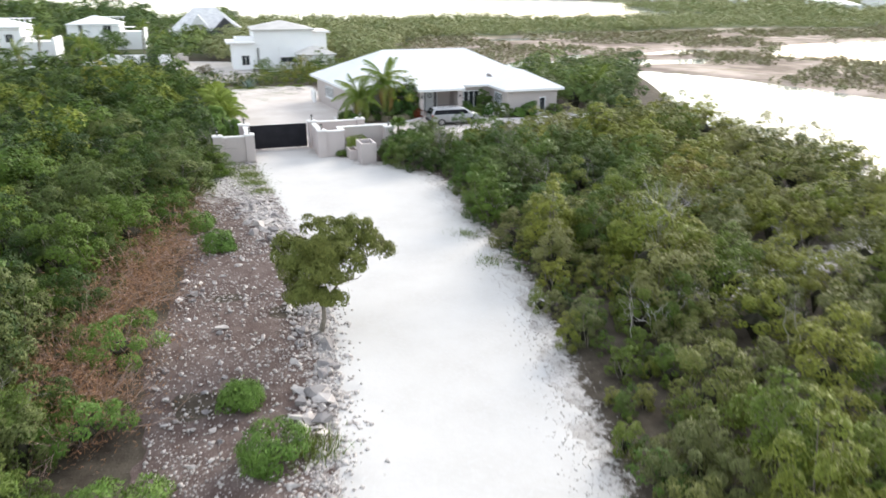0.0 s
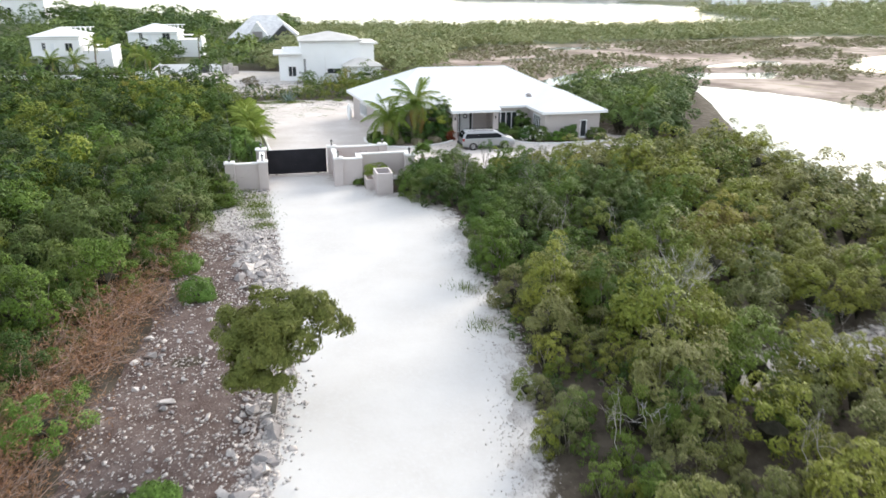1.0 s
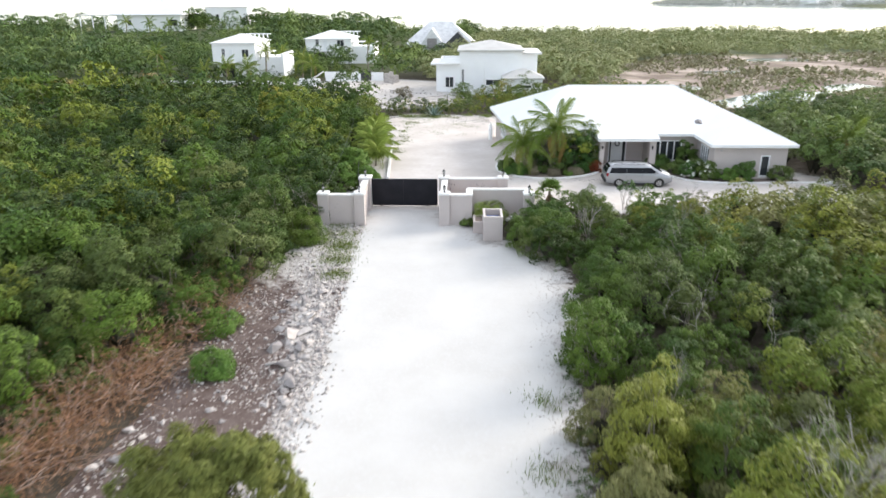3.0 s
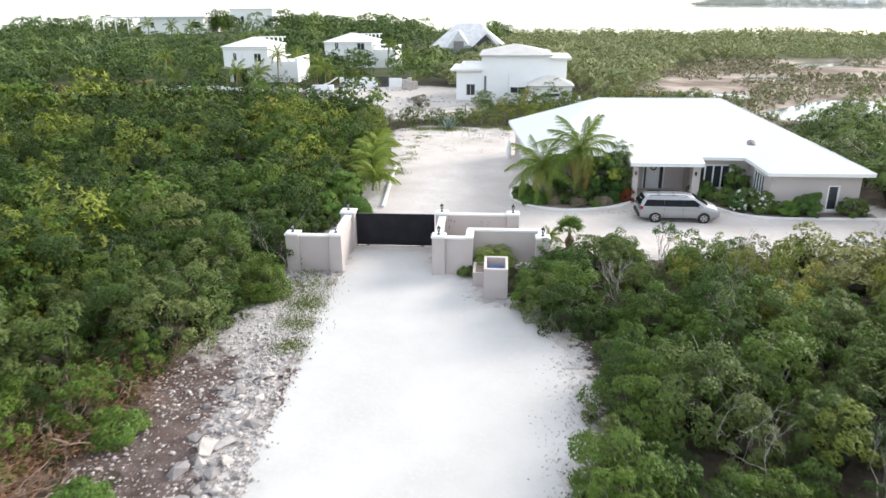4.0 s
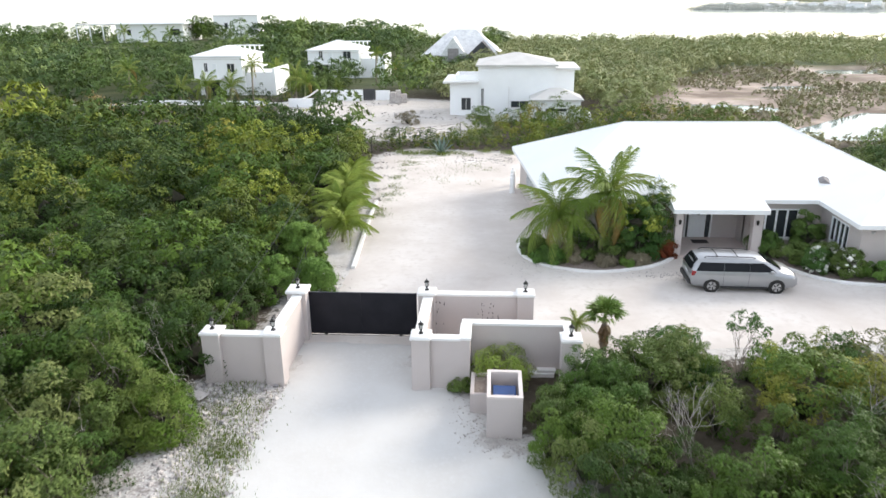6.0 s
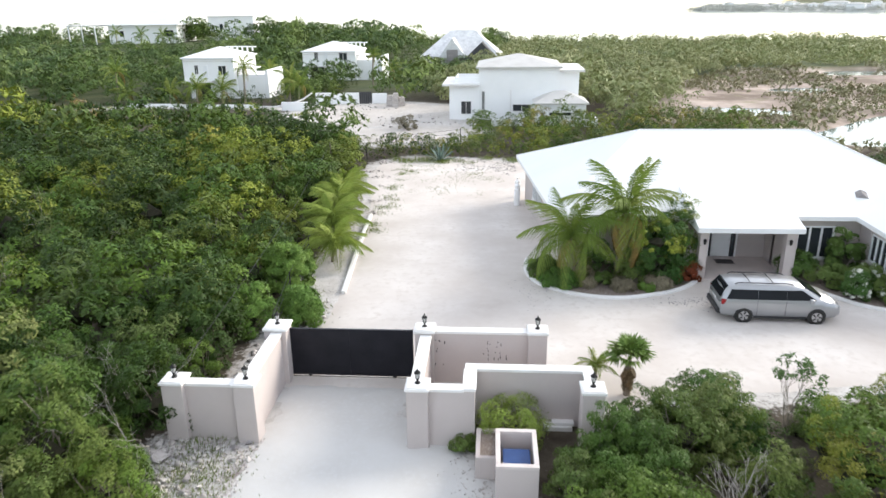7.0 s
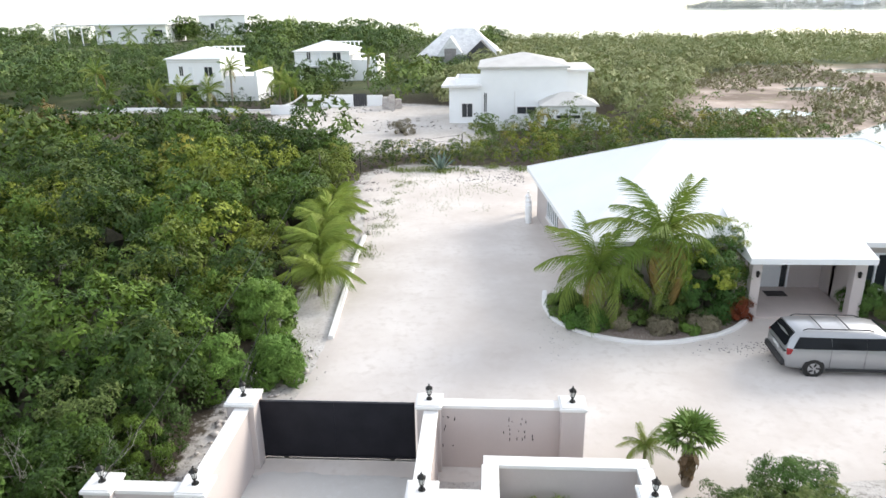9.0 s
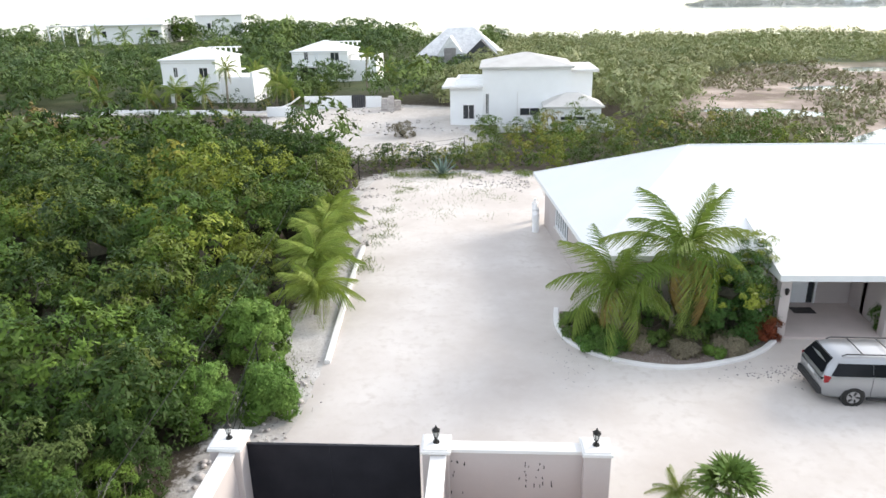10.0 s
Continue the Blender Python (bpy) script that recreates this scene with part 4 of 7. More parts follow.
for k in range(30):
    sx = r7.choice((-1.6, -1.55, -1.45, -1.3, 0.1, 0.25, 0.35, 0.5, 0.6, 0.7, 0.9)) + r7.uniform(-0.03, 0.03)
    sz = r7.uniform(0.5, 1.75) if sx < -1 else r7.uniform(1.0, 1.75)
    hh = r7.uniform(0.02, 0.055)
    part("slot", boxes((sx - 0.012, sx + 0.012, -0.153, -0.14, sz - hh, sz + hh)), M_DARKSLOT, back)

gate = thing("sliding_gate", "solid black metal sliding gate on small wheels, closed", "gate", 5.93, 57.85, 0)
part("gate_panel", boxes((-2.24, -0.02, -0.03, 0.03, 0.2, 1.94), (-0.02, 2.22, -0.026, 0.03, 0.2, 1.94), bevel=0.004), M_GATE, gate)
part("gate_frame", boxes((-2.3, 2.3, -0.05, 0.05, 0.13, 0.2), (-2.3, 2.3, -0.045, 0.045, 1.94, 1.99), (-2.32, -2.24, -0.052, 0.052, 0.13, 1.99), (2.22, 2.3, -0.052, 0.052, 0.13, 1.99)), M_GATE, gate)
for wx in (-1.55, 1.6):
    b = bmesh.new()
    cyl(b, 0, 0, -0.025, 0.025, 0.07, 0.07, 14, Matrix.Translation((wx, 0, 0.1)) @ Matrix.Rotation(radians(90), 4, "X"))
    part("wheel", b, M_IRON, gate)
part("track", boxes((-2.28, 2.28, -0.03, 0.03, 0.03, 0.055)), M_IRON, gate)

# bin store and planter by the wall
bin_box = thing("bin_store", "pink-beige rendered bin enclosure, open on top", "bin enclosure", 11.74, 51.75, 0)
part("wall_body", boxes((-0.57, 0.57, -0.88, -0.73, -0.1, 1.42), (-0.57, 0.57, 0.73, 0.88, -0.1, 1.42), (-0.57, -0.45, -0.73, 0.73, -0.1, 1.42), (0.45, 0.57, -0.73, 0.73, -0.1, 1.42), bevel=0.008), M_PINK, bin_box)
part("rim", boxes((-0.575, 0.575, -0.885, -0.725, 1.42, 1.5), (-0.575, 0.575, 0.725, 0.885, 1.42, 1.5), (-0.575, -0.445, -0.725, 0.725, 1.42, 1.5), (0.445, 0.575, -0.725, 0.725, 1.42, 1.5), bevel=0.01), M_RIMPINK, bin_box, "paler worn rim")
blue = thing("wheelie_bin", "dark blue plastic rubbish bin inside the enclosure", "bin", 11.74, 51.6, 0)
b = bmesh.new()
cyl(b, 0, 0, 0.02, 1.2, 0.34, 0.5, 4, Matrix.Rotation(radians(45), 4, "Z"))
part("bin_body", b, M_BLUE, blue)
part("lid", boxes((-0.38, 0.38, -0.38, 0.4, 1.2, 1.28), bevel=0.03), M_BLUE, blue)
pl = thing("planter", "low pink-beige rendered planter box", "planter", 10.95, 53.0, 0)
part("planter_wall", boxes((-0.35, -0.22, -0.75, 0.75, -0.1, 0.75), (0.22, 0.35, -0.75, 0.75, -0.1, 0.75), (-0.22, 0.22, -0.75, -0.62, -0.1, 0.75), (-0.22, 0.22, 0.62, 0.75, -0.1, 0.75), bevel=0.01), M_PINK, pl)
part("soil", boxes((-0.22, 0.22, -0.62, 0.62, 0.4, 0.66)), M_MULCH, pl)
slabs = thing("stone_slab", "pale concrete slab lying by the wall", "slab", 13.2, 55.0, 0)
part("slab_body", boxes((-0.45, 0.45, -0.18, 0.18, -0.02, 0.14), (-0.2, 0.5, -0.12, 0.2, 0.14, 0.26), bevel=0.015), M_CAP, slabs)


# ---------------------------------------------------------------- kerbs
def kerb(points, label, w_=0.22, h=0.17):
    """A cast kerb along a line, with rounded top edges."""
    n2 = 6
    pts = []
    for i in range(len(points) - 1):
        p0, p1 = Vector(points[max(i - 1, 0)]), Vector(points[i])
        p2, p3 = Vector(points[i + 1]), Vector(points[min(i + 2, len(points) - 1)])
        for k in range(n2):
            t_ = k / n2
            pts.append(0.5 * ((2 * p1) + (p2 - p0) * t_ + (2 * p0 - 5 * p1 + 4 * p2 - p3) * t_ ** 2 + (3 * p1 - p0 - 3 * p2 + p3) * t_ ** 3))
    pts.append(Vector(points[-1]))
    prof = [(-w_ / 2, -0.1), (-w_ / 2, h - 0.03), (-w_ / 2 + 0.03, h), (w_ / 2 - 0.03, h), (w_ / 2, h - 0.03), (w_ / 2, -0.1)]
    b = bmesh.new()
    rings = []
    for i, p in enumerate(pts):
        d = (pts[min(i + 1, len(pts) - 1)] - pts[max(i - 1, 0)]).normalized()
        s = Vector((-d.y, d.x))
        rings.append([b.verts.new((p.x + s.x * q, p.y + s.y * q, zz)) for q, zz in prof])
    for r0, r1 in zip(rings, rings[1:]):
        for k in range(len(prof) - 1):
            b.faces.new((r0[k], r0[k + 1], r1[k + 1], r1[k]))
    b.faces.new(rings[0]), b.faces.new(rings[-1][::-1])
    return tagged(part("kerb", b, M_CAP), label, "kerb", kind="structure")


kerb([(4.02, 65.6), (3.75, 69.3), (3.45, 73.5), (3.2, 78.5)], "straight white painted kerb along the drive")
kerb(BED[:8], "curved white kerb round the planting bed")
kerb([(25.6, 67.6), (26.5, 66.3), (27.6, 65.0), (29.2, 64.4), (32.5, 64.35), (38.2, 64.5)], "curved white kerb before the flower bed")


# ---------------------------------------------------------------- bungalow
def wall_x(name, parent, x0, x1, y, thick, z0, z1, openings, material):
    """A wall along x with openings (x0, x1, z0, z1) cut through it."""
    rows, cur = [], x0
    for a0, a1, b0, b1 in sorted(openings):
        rows.append((cur, a0, y, y + thick, z0, z1))
        if b0 > z0:
            rows.append((a0, a1, y, y + thick, z0, b0))
        if b1 < z1:
            rows.append((a0, a1, y, y + thick, b1, z1))
        cur = a1
    rows.append((cur, x1, y, y + thick, z0, z1))
    return part(name, boxes(*rows), material, parent, world=True)


def wall_y(name, parent, y0, y1, x, thick, z0, z1, openings, material):
    rows, cur = [], y0
    for a0, a1, b0, b1 in sorted(openings):
        rows.append((x, x + thick, cur, a0, z0, z1))
        if b0 > z0:
            rows.append((x, x + thick, a0, a1, z0, b0))
        if b1 < z1:
            rows.append((x, x + thick, a0, a1, b1, z1))
        cur = a1
    rows.append((x, x + thick, cur, y1, z0, z1))
    return part(name, boxes(*rows), material, parent, world=True)


def window_ring(u0, u1, d0, d1, z0, z1, fr, along_y):
    """A rectangular frame from u0 to u1 and z0 to z1, d0 to d1 deep, as one closed body."""
    b = bmesh.new()
    rings = []
    for k, d in ((0, d0), (0, d1), (fr, d1), (fr, d0)):
        rect = [(u0 + k, z0 + k), (u1 - k, z0 + k), (u1 - k, z1 - k), (u0 + k, z1 - k)]
        rings.append([b.verts.new((d, u, z) if along_y else (u, d, z)) for u, z in rect])
    for i in range(4):
        for k in range(4):
            b.faces.new((rings[i][k], rings[i][(k + 1) % 4], rings[(i + 1) % 4][(k + 1) % 4], rings[(i + 1) % 4][k]))
    bmesh.ops.recalc_face_normals(b, faces=b.faces)
    return b


def window(parent, u0, u1, d, z0, z1, lights, side, along_y, fr=0.1):
    """A window in a wall: a white frame with upright bars, panes set back, a sill. side: the way out along the depth."""
    da, db = sorted((d + side * 0.03, d - side * 0.08))
    row = lambda ua, ub, xa, xb, za, zb: (xa, xb, ua, ub, za, zb) if along_y else (ua, ub, xa, xb, za, zb)
    w_ = part("window", window_ring(u0, u1, da, db, z0, z1, fr, along_y), M_DOOR, parent, "white window frame", world=True)
    dm = (da + db) / 2
    step = (u1 - u0 - fr) / lights
    for k in range(lights):
        ua = u0 + step * k
        part("pane", boxes(row(ua + fr - 0.004, ua + step + 0.004, dm, dm + 0.015, z0 + fr - 0.004, z1 - fr + 0.004)), M_GLASS, w_)
        if k:
            part("mullion", boxes(row(ua, ua + fr, da + 0.003, db - 0.003, z0 + fr, z1 - fr)), M_DOOR, w_)
    sa, sb = sorted((d + side * 0.002, d + side * 0.09))
    part("sill", boxes(row(u0 - 0.06, u1 + 0.06, sa, sb, z0 - 0.07, z0 - 0.002), bevel=0.008), M_CAP, w_)
    return w_


HZ, SLOPE = 2.86, 0.466
house = thing("bungalow", "single-storey pink-beige bungalow with a broad white hipped roof", "house", 24, 76, 0)
wall_x("wall", house, 14.65, 21.2, 70.2, 0.25, -0.1, 2.7, [(18.3, 19.9, 0.95, 2.2)], M_PINK)
wall_x("wall", house, 21.2, 25.3, 71.2, 0.25, -0.1, 2.7, [(22.45, 23.8, 0.12, 2.25)], M_PINK)
wall_x("wall", house, 25.3, 29.4, 70.0, 0.25, -0.1, 2.7, [(25.8, 28.2, 0.5, 2.25)], M_PINK)
wall_x("wall", house, 29.4, 35.0, 65.65, 0.25, -0.1, 2.7, [(33.0, 33.75, 0.25, 1.95)], M_PINK)
wall_y("wall", house, 65.9, 70.0, 29.4, 0.25, -0.1, 2.7, [(66.9, 68.9, 0.85, 2.25)], M_PINK)
west = [wall_y("wall", house, 70.45, 82.4, 13.3, 0.25, -0.1, 2.7, [(76.4, 79.6, 0.9, 2.2)], M_PINK)]
wall_y("wall", house, 65.9, 82.4, 34.75, 0.25, -0.1, 2.7, [], M_PINK)
wall_x("wall", house, 13.3, 35.0, 82.4, 0.25, -0.1, 2.7, [], M_PINK)
wall_y("wall", house, 68.0, 71.6, 25.3, 0.25, -0.1, 2.7, [], M_PINK)
wall_y("wall", house, 70.45, 71.6, 20.95, 0.25, -0.1, 2.7, [], M_PINK)
window(house, 18.3, 19.9, 70.25, 0.95, 2.2, 3, -1, False)
window(house, 25.8, 28.2, 70.05, 0.5, 2.25, 4, -1, False)
window(house, 33.0, 33.75, 65.7, 0.25, 1.95, 1, -1, False)
window(house, 66.9, 68.9, 29.45, 0.85, 2.25, 4, -1, True)
w_ = window(house, 76.4, 79.6, 13.35, 0.9, 2.2, 6, -1, True)
SKEW = 0.112                      # the west side runs a little askew
for ob in west + [w_] + list(w_.children):
    for v in ob.data.vertices:
        v.co.x += (82.4 - v.co.y) * SKEW
main_roof = part("roof", hip_solid(bmesh.new(), 12.7, 35.5, 69.55, 83.0, HZ, SLOPE), M_ROOF, house, world=True)
for v in main_roof.data.vertices:
    if v.co.x < 12.8 and v.co.y < 70:
        v.co.x = 14.15
    elif v.co.x < 12.8:
        v.co.y = 84.0
part("wing_roof", hip_solid(bmesh.new(), 28.9, 35.5, 65.05, 76.2, HZ, SLOPE), M_ROOF, house, world=True)
b = bmesh.new()
q = [b.verts.new(v) for v in ((20.75, 67.5, HZ - 0.24), (25.65, 67.5, HZ - 0.24), (25.65, 72.0, HZ - 0.24), (20.75, 72.0, HZ - 0.24), (20.75, 67.5, HZ), (25.65, 67.5, HZ), (25.65, 71.6, HZ + 2.05 * SLOPE + 0.02), (20.75, 71.6, HZ + 2.05 * SLOPE + 0.02))]
for f in ((0, 1, 2, 3), (0, 1, 5, 4), (1, 2, 6, 5), (2, 3, 7, 6), (3, 0, 4, 7), (4, 5, 6, 7)):
    b.faces.new([q[k] for k in f])
part("porch_roof", b, M_ROOF, house, world=True)
for p0, p1 in (((14.15, 69.55, HZ), (19.43, 76.27, HZ + 6.72 * SLOPE)), ((12.7, 84, HZ), (19.43, 76.27, HZ + 6.72 * SLOPE)), ((19.43, 76.27, HZ + 6.72 * SLOPE), (28.77, 76.27, HZ + 6.72 * SLOPE)),
               ((35.5, 69.55, HZ), (28.77, 76.27, HZ + 6.72 * SLOPE)), ((28.9, 65.05, HZ), (32.2, 68.35, HZ + 3.3 * SLOPE)), ((35.5, 65.05, HZ), (32.2, 68.35, HZ + 3.3 * SLOPE))):
    b = bmesh.new()
    tube(b, [p0, p1], [0.045, 0.045], 6)
    part("ridge_cap", b, M_ROOF, house, world=True)
part("porch_floor", boxes((20.95, 25.3, 67.95, 71.2, -0.1, 0.14), bevel=0.01), M_TILE, house, world=True)
for x0 in (21.0, 25.02):
    part("porch_column", boxes((x0, x0 + 0.38, 67.9, 68.3, 0.0, 2.62)), M_PINK, house, world=True)
door = part("front_door", boxes((22.6, 23.55, 71.22, 71.28, 0.14, 2.2), (22.68, 23.05, 71.205, 71.23, 0.35, 0.95), (23.1, 23.47, 71.205, 71.23, 0.35, 0.95), (22.68, 23.05, 71.205, 71.23, 1.1, 2.05), (23.1, 23.47, 71.205, 71.23, 1.1, 2.05), (22.36, 22.45, 71.16, 71.24, 0.14, 2.3), (23.8, 23.89, 71.16, 71.24, 0.14, 2.3), (22.45, 23.8, 71.16, 71.24, 2.2, 2.3)), M_DOOR, house, "white panelled front door", world=True)
part("sidelight", boxes((22.46, 22.58, 71.24, 71.28, 0.14, 2.2)), M_GLASS, house, world=True)
part("sidelight", boxes((23.58, 23.79, 71.24, 71.28, 0.14, 2.2)), M_GLASS, house, world=True)
b = bmesh.new()
bmesh.ops.create_circle(b, segments=16, radius=0.2)
ring_pts = [(23.08 + 0.19 * math.cos(k * math.tau / 16), 71.18, 1.72 + 0.19 * math.sin(k * math.tau / 16)) for k in range(17)]
b.clear()
tube(b, ring_pts, [0.045] * 17, 6)
part("door_wreath", b, M_SLATE, door, "dark round wreath")
b = bmesh.new()
cyl(b, 0, 0, 0, 0.06, 0.03, 0.03, 10, Matrix.Translation((23.5, 71.21, 1.1)) @ Matrix.Rotation(radians(90), 4, "X"))
part("door_handle", b, M_RIM, door)
for lx, ly in ((21.2, 67.86), (25.2, 67.86)):
    b = bmesh.new()
    cyl(b, lx, ly - 0.04, 1.95, 2.15, 0.05, 0.08, 6)
    cyl(b, lx, ly - 0.04, 2.15, 2.22, 0.1, 0.03, 6)
    box(b, lx - 0.04, lx + 0.04, ly - 0.03, ly + 0.04, 2.0, 2.12)
    part("wall_lantern", b, M_IRON, house, world=True)
b = bmesh.new()
cyl(b, 29.9, 65.6, 2.28, 2.4, 0.06, 0.1, 10)
part("floodlight", b, M_CLEARLAMP, house, world=True)
# roof vent in the valley by the wing
b = bmesh.new()
v_ = [b.verts.new(q) for q in ((29.3, 70.9, 3.46), (30.0, 70.8, 3.42), (30.0, 71.3, 3.68), (29.4, 71.3, 3.66), (29.65, 70.85, 3.68), (29.7, 71.3, 3.8))]
for f in ((0, 1, 4), (0, 4, 5, 3), (1, 2, 5, 4), (3, 5, 2), (0, 3, 2, 1)):
    b.faces.new([v_[k] for k in f])
part("roof_vent", b, M_GREYSTONE, house, "small grey roof vent", world=True)
# utility tanks and white pipes at the far corner of the house
for ux, uy in ((12.75, 82.2), (12.7, 81.2), (12.8, 83.4)):
    g = thing("gas_cylinder", "white upright gas cylinder beside the house wall", "gas cylinder", ux, uy, 0, 0, "gas cylinders")
    b = bmesh.new()
    cyl(b, 0, 0, 0, 1.15, 0.19, 0.19, 14)
    cyl(b, 0, 0, 1.15, 1.3, 0.19, 0.06, 14)
    part("tank_body", b, M_WHITEWALL, g)
    b = bmesh.new()
    cyl(b, 0, 0, 1.3, 1.42, 0.09, 0.09, 10)
    part("collar", b, M_WHITEWALL, g)
mat_thing = thing("door_mat", "dark woven mat before the front door", "mat", 23.1, 70.4, 0.14)
part("mat_body", boxes((-0.45, 0.45, -0.3, 0.3, 0, 0.02), bevel=0.006), M_MAT, mat_thing)

# ---------------------------------------------------------------- minivan
def minivan(x, y, rz):
    """A silver minivan. Its length runs along local x, nose at +x; the origin on the ground below the middle."""
    t = thing("minivan", "silver minivan with tinted windows parked before the porch", "car", x, y, 0.035, rz, "", "", 0.965)
    st = [  # x, z of underside, half width at sill, half width at belt, z belt, half width at roof, z roof
        (-2.57, 0.50, 0.82, 0.84, 0.98, 0.78, 1.02), (-2.52, 0.36, 0.92, 0.94, 1.03, 0.76, 1.16), (-2.40, 0.30, 0.95, 0.97, 1.07, 0.74, 1.48), (-2.22, 0.27, 0.96, 0.99, 1.08, 0.73, 1.69), (-1.9, 0.25, 0.97, 1.0, 1.08, 0.74, 1.755),
        (-0.6, 0.22, 0.97, 1.0, 1.07, 0.75, 1.775), (0.5, 0.22, 0.97, 1.0, 1.06, 0.74, 1.755), (1.02, 0.23, 0.97, 0.99, 1.06, 0.70, 1.65), (1.74, 0.24, 0.96, 0.98, 1.06, 0.80, 1.19),
        (2.1, 0.26, 0.94, 0.94, 1.0, 0.76, 1.08), (2.36, 0.30, 0.89, 0.89, 0.92, 0.68, 0.98), (2.51, 0.36, 0.8, 0.8, 0.82, 0.6, 0.87), (2.58, 0.44, 0.68, 0.68, 0.7, 0.48, 0.74)]
    low = lambda q: 1.0 + (q - 1.0) * 0.88 if q > 1.0 else q
    st = [(*q[:4], low(q[4]), q[5], low(q[6])) for q in st]
    b = bmesh.new()
    rings = []
    for sx, zb, ws, wb, zbelt, wr, zr in st:
        half = [(0.0, zb), (ws * 0.9, zb), (ws, zb + 0.12), (wb, (zb + zbelt) * 0.55), (wb * 0.985, zbelt), (wr + 0.06, zr - 0.10), (wr * 0.9, zr), (0.0, zr + 0.02)]
        ring = [(sx, -yy, zz) for yy, zz in half] + [(sx, yy, zz) for yy, zz in half[-2:0:-1]]
        rings.append([b.verts.new(q) for q in ring])
    m_ = len(rings[0])
    for r0, r1 in zip(rings, rings[1:]):
        for k in range(m_):
            b.faces.new((r0[k], r0[(k + 1) % m_], r1[(k + 1) % m_], r1[k]))
    b.faces.new(rings[0][::-1]), b.faces.new(rings[-1])
    bmesh.ops.recalc_face_normals(b, faces=b.faces)
    body = part("body", b, M_SILVER, t, smooth=True)

    def side_y(sx, z):
        """Half width of the body at a station and height above the belt."""
        for s0, s1 in zip(st, st[1:]):
            if s0[0] <= sx <= s1[0]:
                k = (sx - s0[0]) / (s1[0] - s0[0])
                wb, zb_, wr, zr = [s0[i] + (s1[i] - s0[i]) * k for i in (3, 4, 5, 6)]
                q = (z - zb_) / max(zr - 0.10 - zb_, 0.05)
                return wb * 0.985 + (wr + 0.06 - wb * 0.985) * q
        return 0.8

    def roof_z(sx):
        for s0, s1 in zip(st, st[1:]):
            if s0[0] <= sx <= s1[0]:
                return s0[6] + (s1[6] - s0[6]) * (sx - s0[0]) / (s1[0] - s0[0])
        return 1.7

    for side in (-1, 1):
        for x0, x1, slant in ((-2.33, -1.012, 0.22), (-1.0, 0.2, 0.0), (0.21, 1.46, -0.6)):
            b = bmesh.new()
            g = []
            for i in range(9):
                row = []
                for j in range(5):
                    zz = 1.1 + 0.4 * j / 4
                    xx = x0 + (x1 - x0) * i / 8
                    if slant > 0:
                        xx += slant * (1 - i / 8) * j / 4
                    elif slant < 0:
                        xx += slant * (i / 8) * j / 4
                    zz = min(zz, roof_z(xx) - 0.13 + 0.02 * (j == 4))
                    row.append(b.verts.new((xx, side * (side_y(xx, zz) + 0.014), zz)))
                g.append(row)
            for i in range(8):
                for j in range(4):
                    b.faces.new((g[i][j], g[i + 1][j], g[i + 1][j + 1], g[i][j + 1]))
            r = bmesh.ops.extrude_face_region(b, geom=list(b.faces))
            bmesh.ops.translate(b, vec=(0, -side * 0.04, 0), verts=[q for q in r["geom"] if isinstance(q, bmesh.types.BMVert)])
            part("side_window", b, M_CARGLASS, t)
        b = bmesh.new()
        tube(b, [(-1.95, side * 0.63, roof_z(-1.95) + 0.03), (-1.8, side * 0.64, roof_z(-1.8) + 0.085), (0.3, side * 0.64, roof_z(0.3) + 0.075), (0.5, side * 0.62, roof_z(0.5) + 0.02)], [0.022] * 4, 6)
        part("roof_rail", b, M_PLASTIC, t)
        b = boxes((-2.53, -2.3, side * 0.905 - 0.06, side * 0.905 + 0.06, 0.84, 1.09), bevel=0.03)
        part("tail_lamp", b, M_REDLAMP, t)
        b = boxes((2.05, 2.4, side * 0.78 - 0.12, side * 0.78 + 0.12, 0.72, 0.89), bevel=0.05)
        part("headlamp", b, M_CLEARLAMP, t)
        b = boxes((1.12, 1.28, side * 1.1 - 0.1, side * 1.1 + 0.08, 1.06, 1.22), bevel=0.035)
        part("mirror", b, M_SILVER, t)
        for hx in (-0.75, 0.3):
            part("door_handle", boxes((hx, hx + 0.2, side * 1.0 - 0.012, side * 1.0 + 0.018, 0.93, 0.965), bevel=0.008), M_SILVER, body)
        for hx in (-1.0, 0.2):
            part("door_seam", boxes((hx - 0.003, hx + 0.003, side * 0.995 - 0.01, side * 0.995 + 0.006, 0.36, 1.07)), M_PLASTIC, body)
        part("sill_trim", boxes((-1.1, 1.1, side * 0.965 - 0.03, side * 0.965 + 0.02, 0.24, 0.33)), M_PLASTIC, t)
        for wx in (-1.54, 1.54):
            rot = Matrix.Translation((wx, side * 0.86, 0.345)) @ Matrix.Rotation(radians(90 * side), 4, "X")
            b = bmesh.new()
            cyl(b, 0, 0, -0.13, 0.115, 0.39, 0.39, 24, rot)
            part("wheel_arch", b, M_PLASTIC, body)
            b = bmesh.new()
            vs = cyl(b, 0, 0, -0.125, 0.10, 0.345, 0.345, 28)
            vs = cyl(b, 0, 0, 0.10, 0.128, 0.345, 0.30, 28)
            bmesh.ops.transform(b, matrix=Matrix.Translation((wx, side * 0.9, 0.345)) @ Matrix.Rotation(radians(-90 * side), 4, "X"), verts=b.verts)
            tyre = part("wheel", b, M_TYRE, t)
            b = bmesh.new()
            cyl(b, 0, 0, 0.118, 0.134, 0.225, 0.215, 24)
            cyl(b, 0, 0, 0.134, 0.148, 0.06, 0.05, 14)
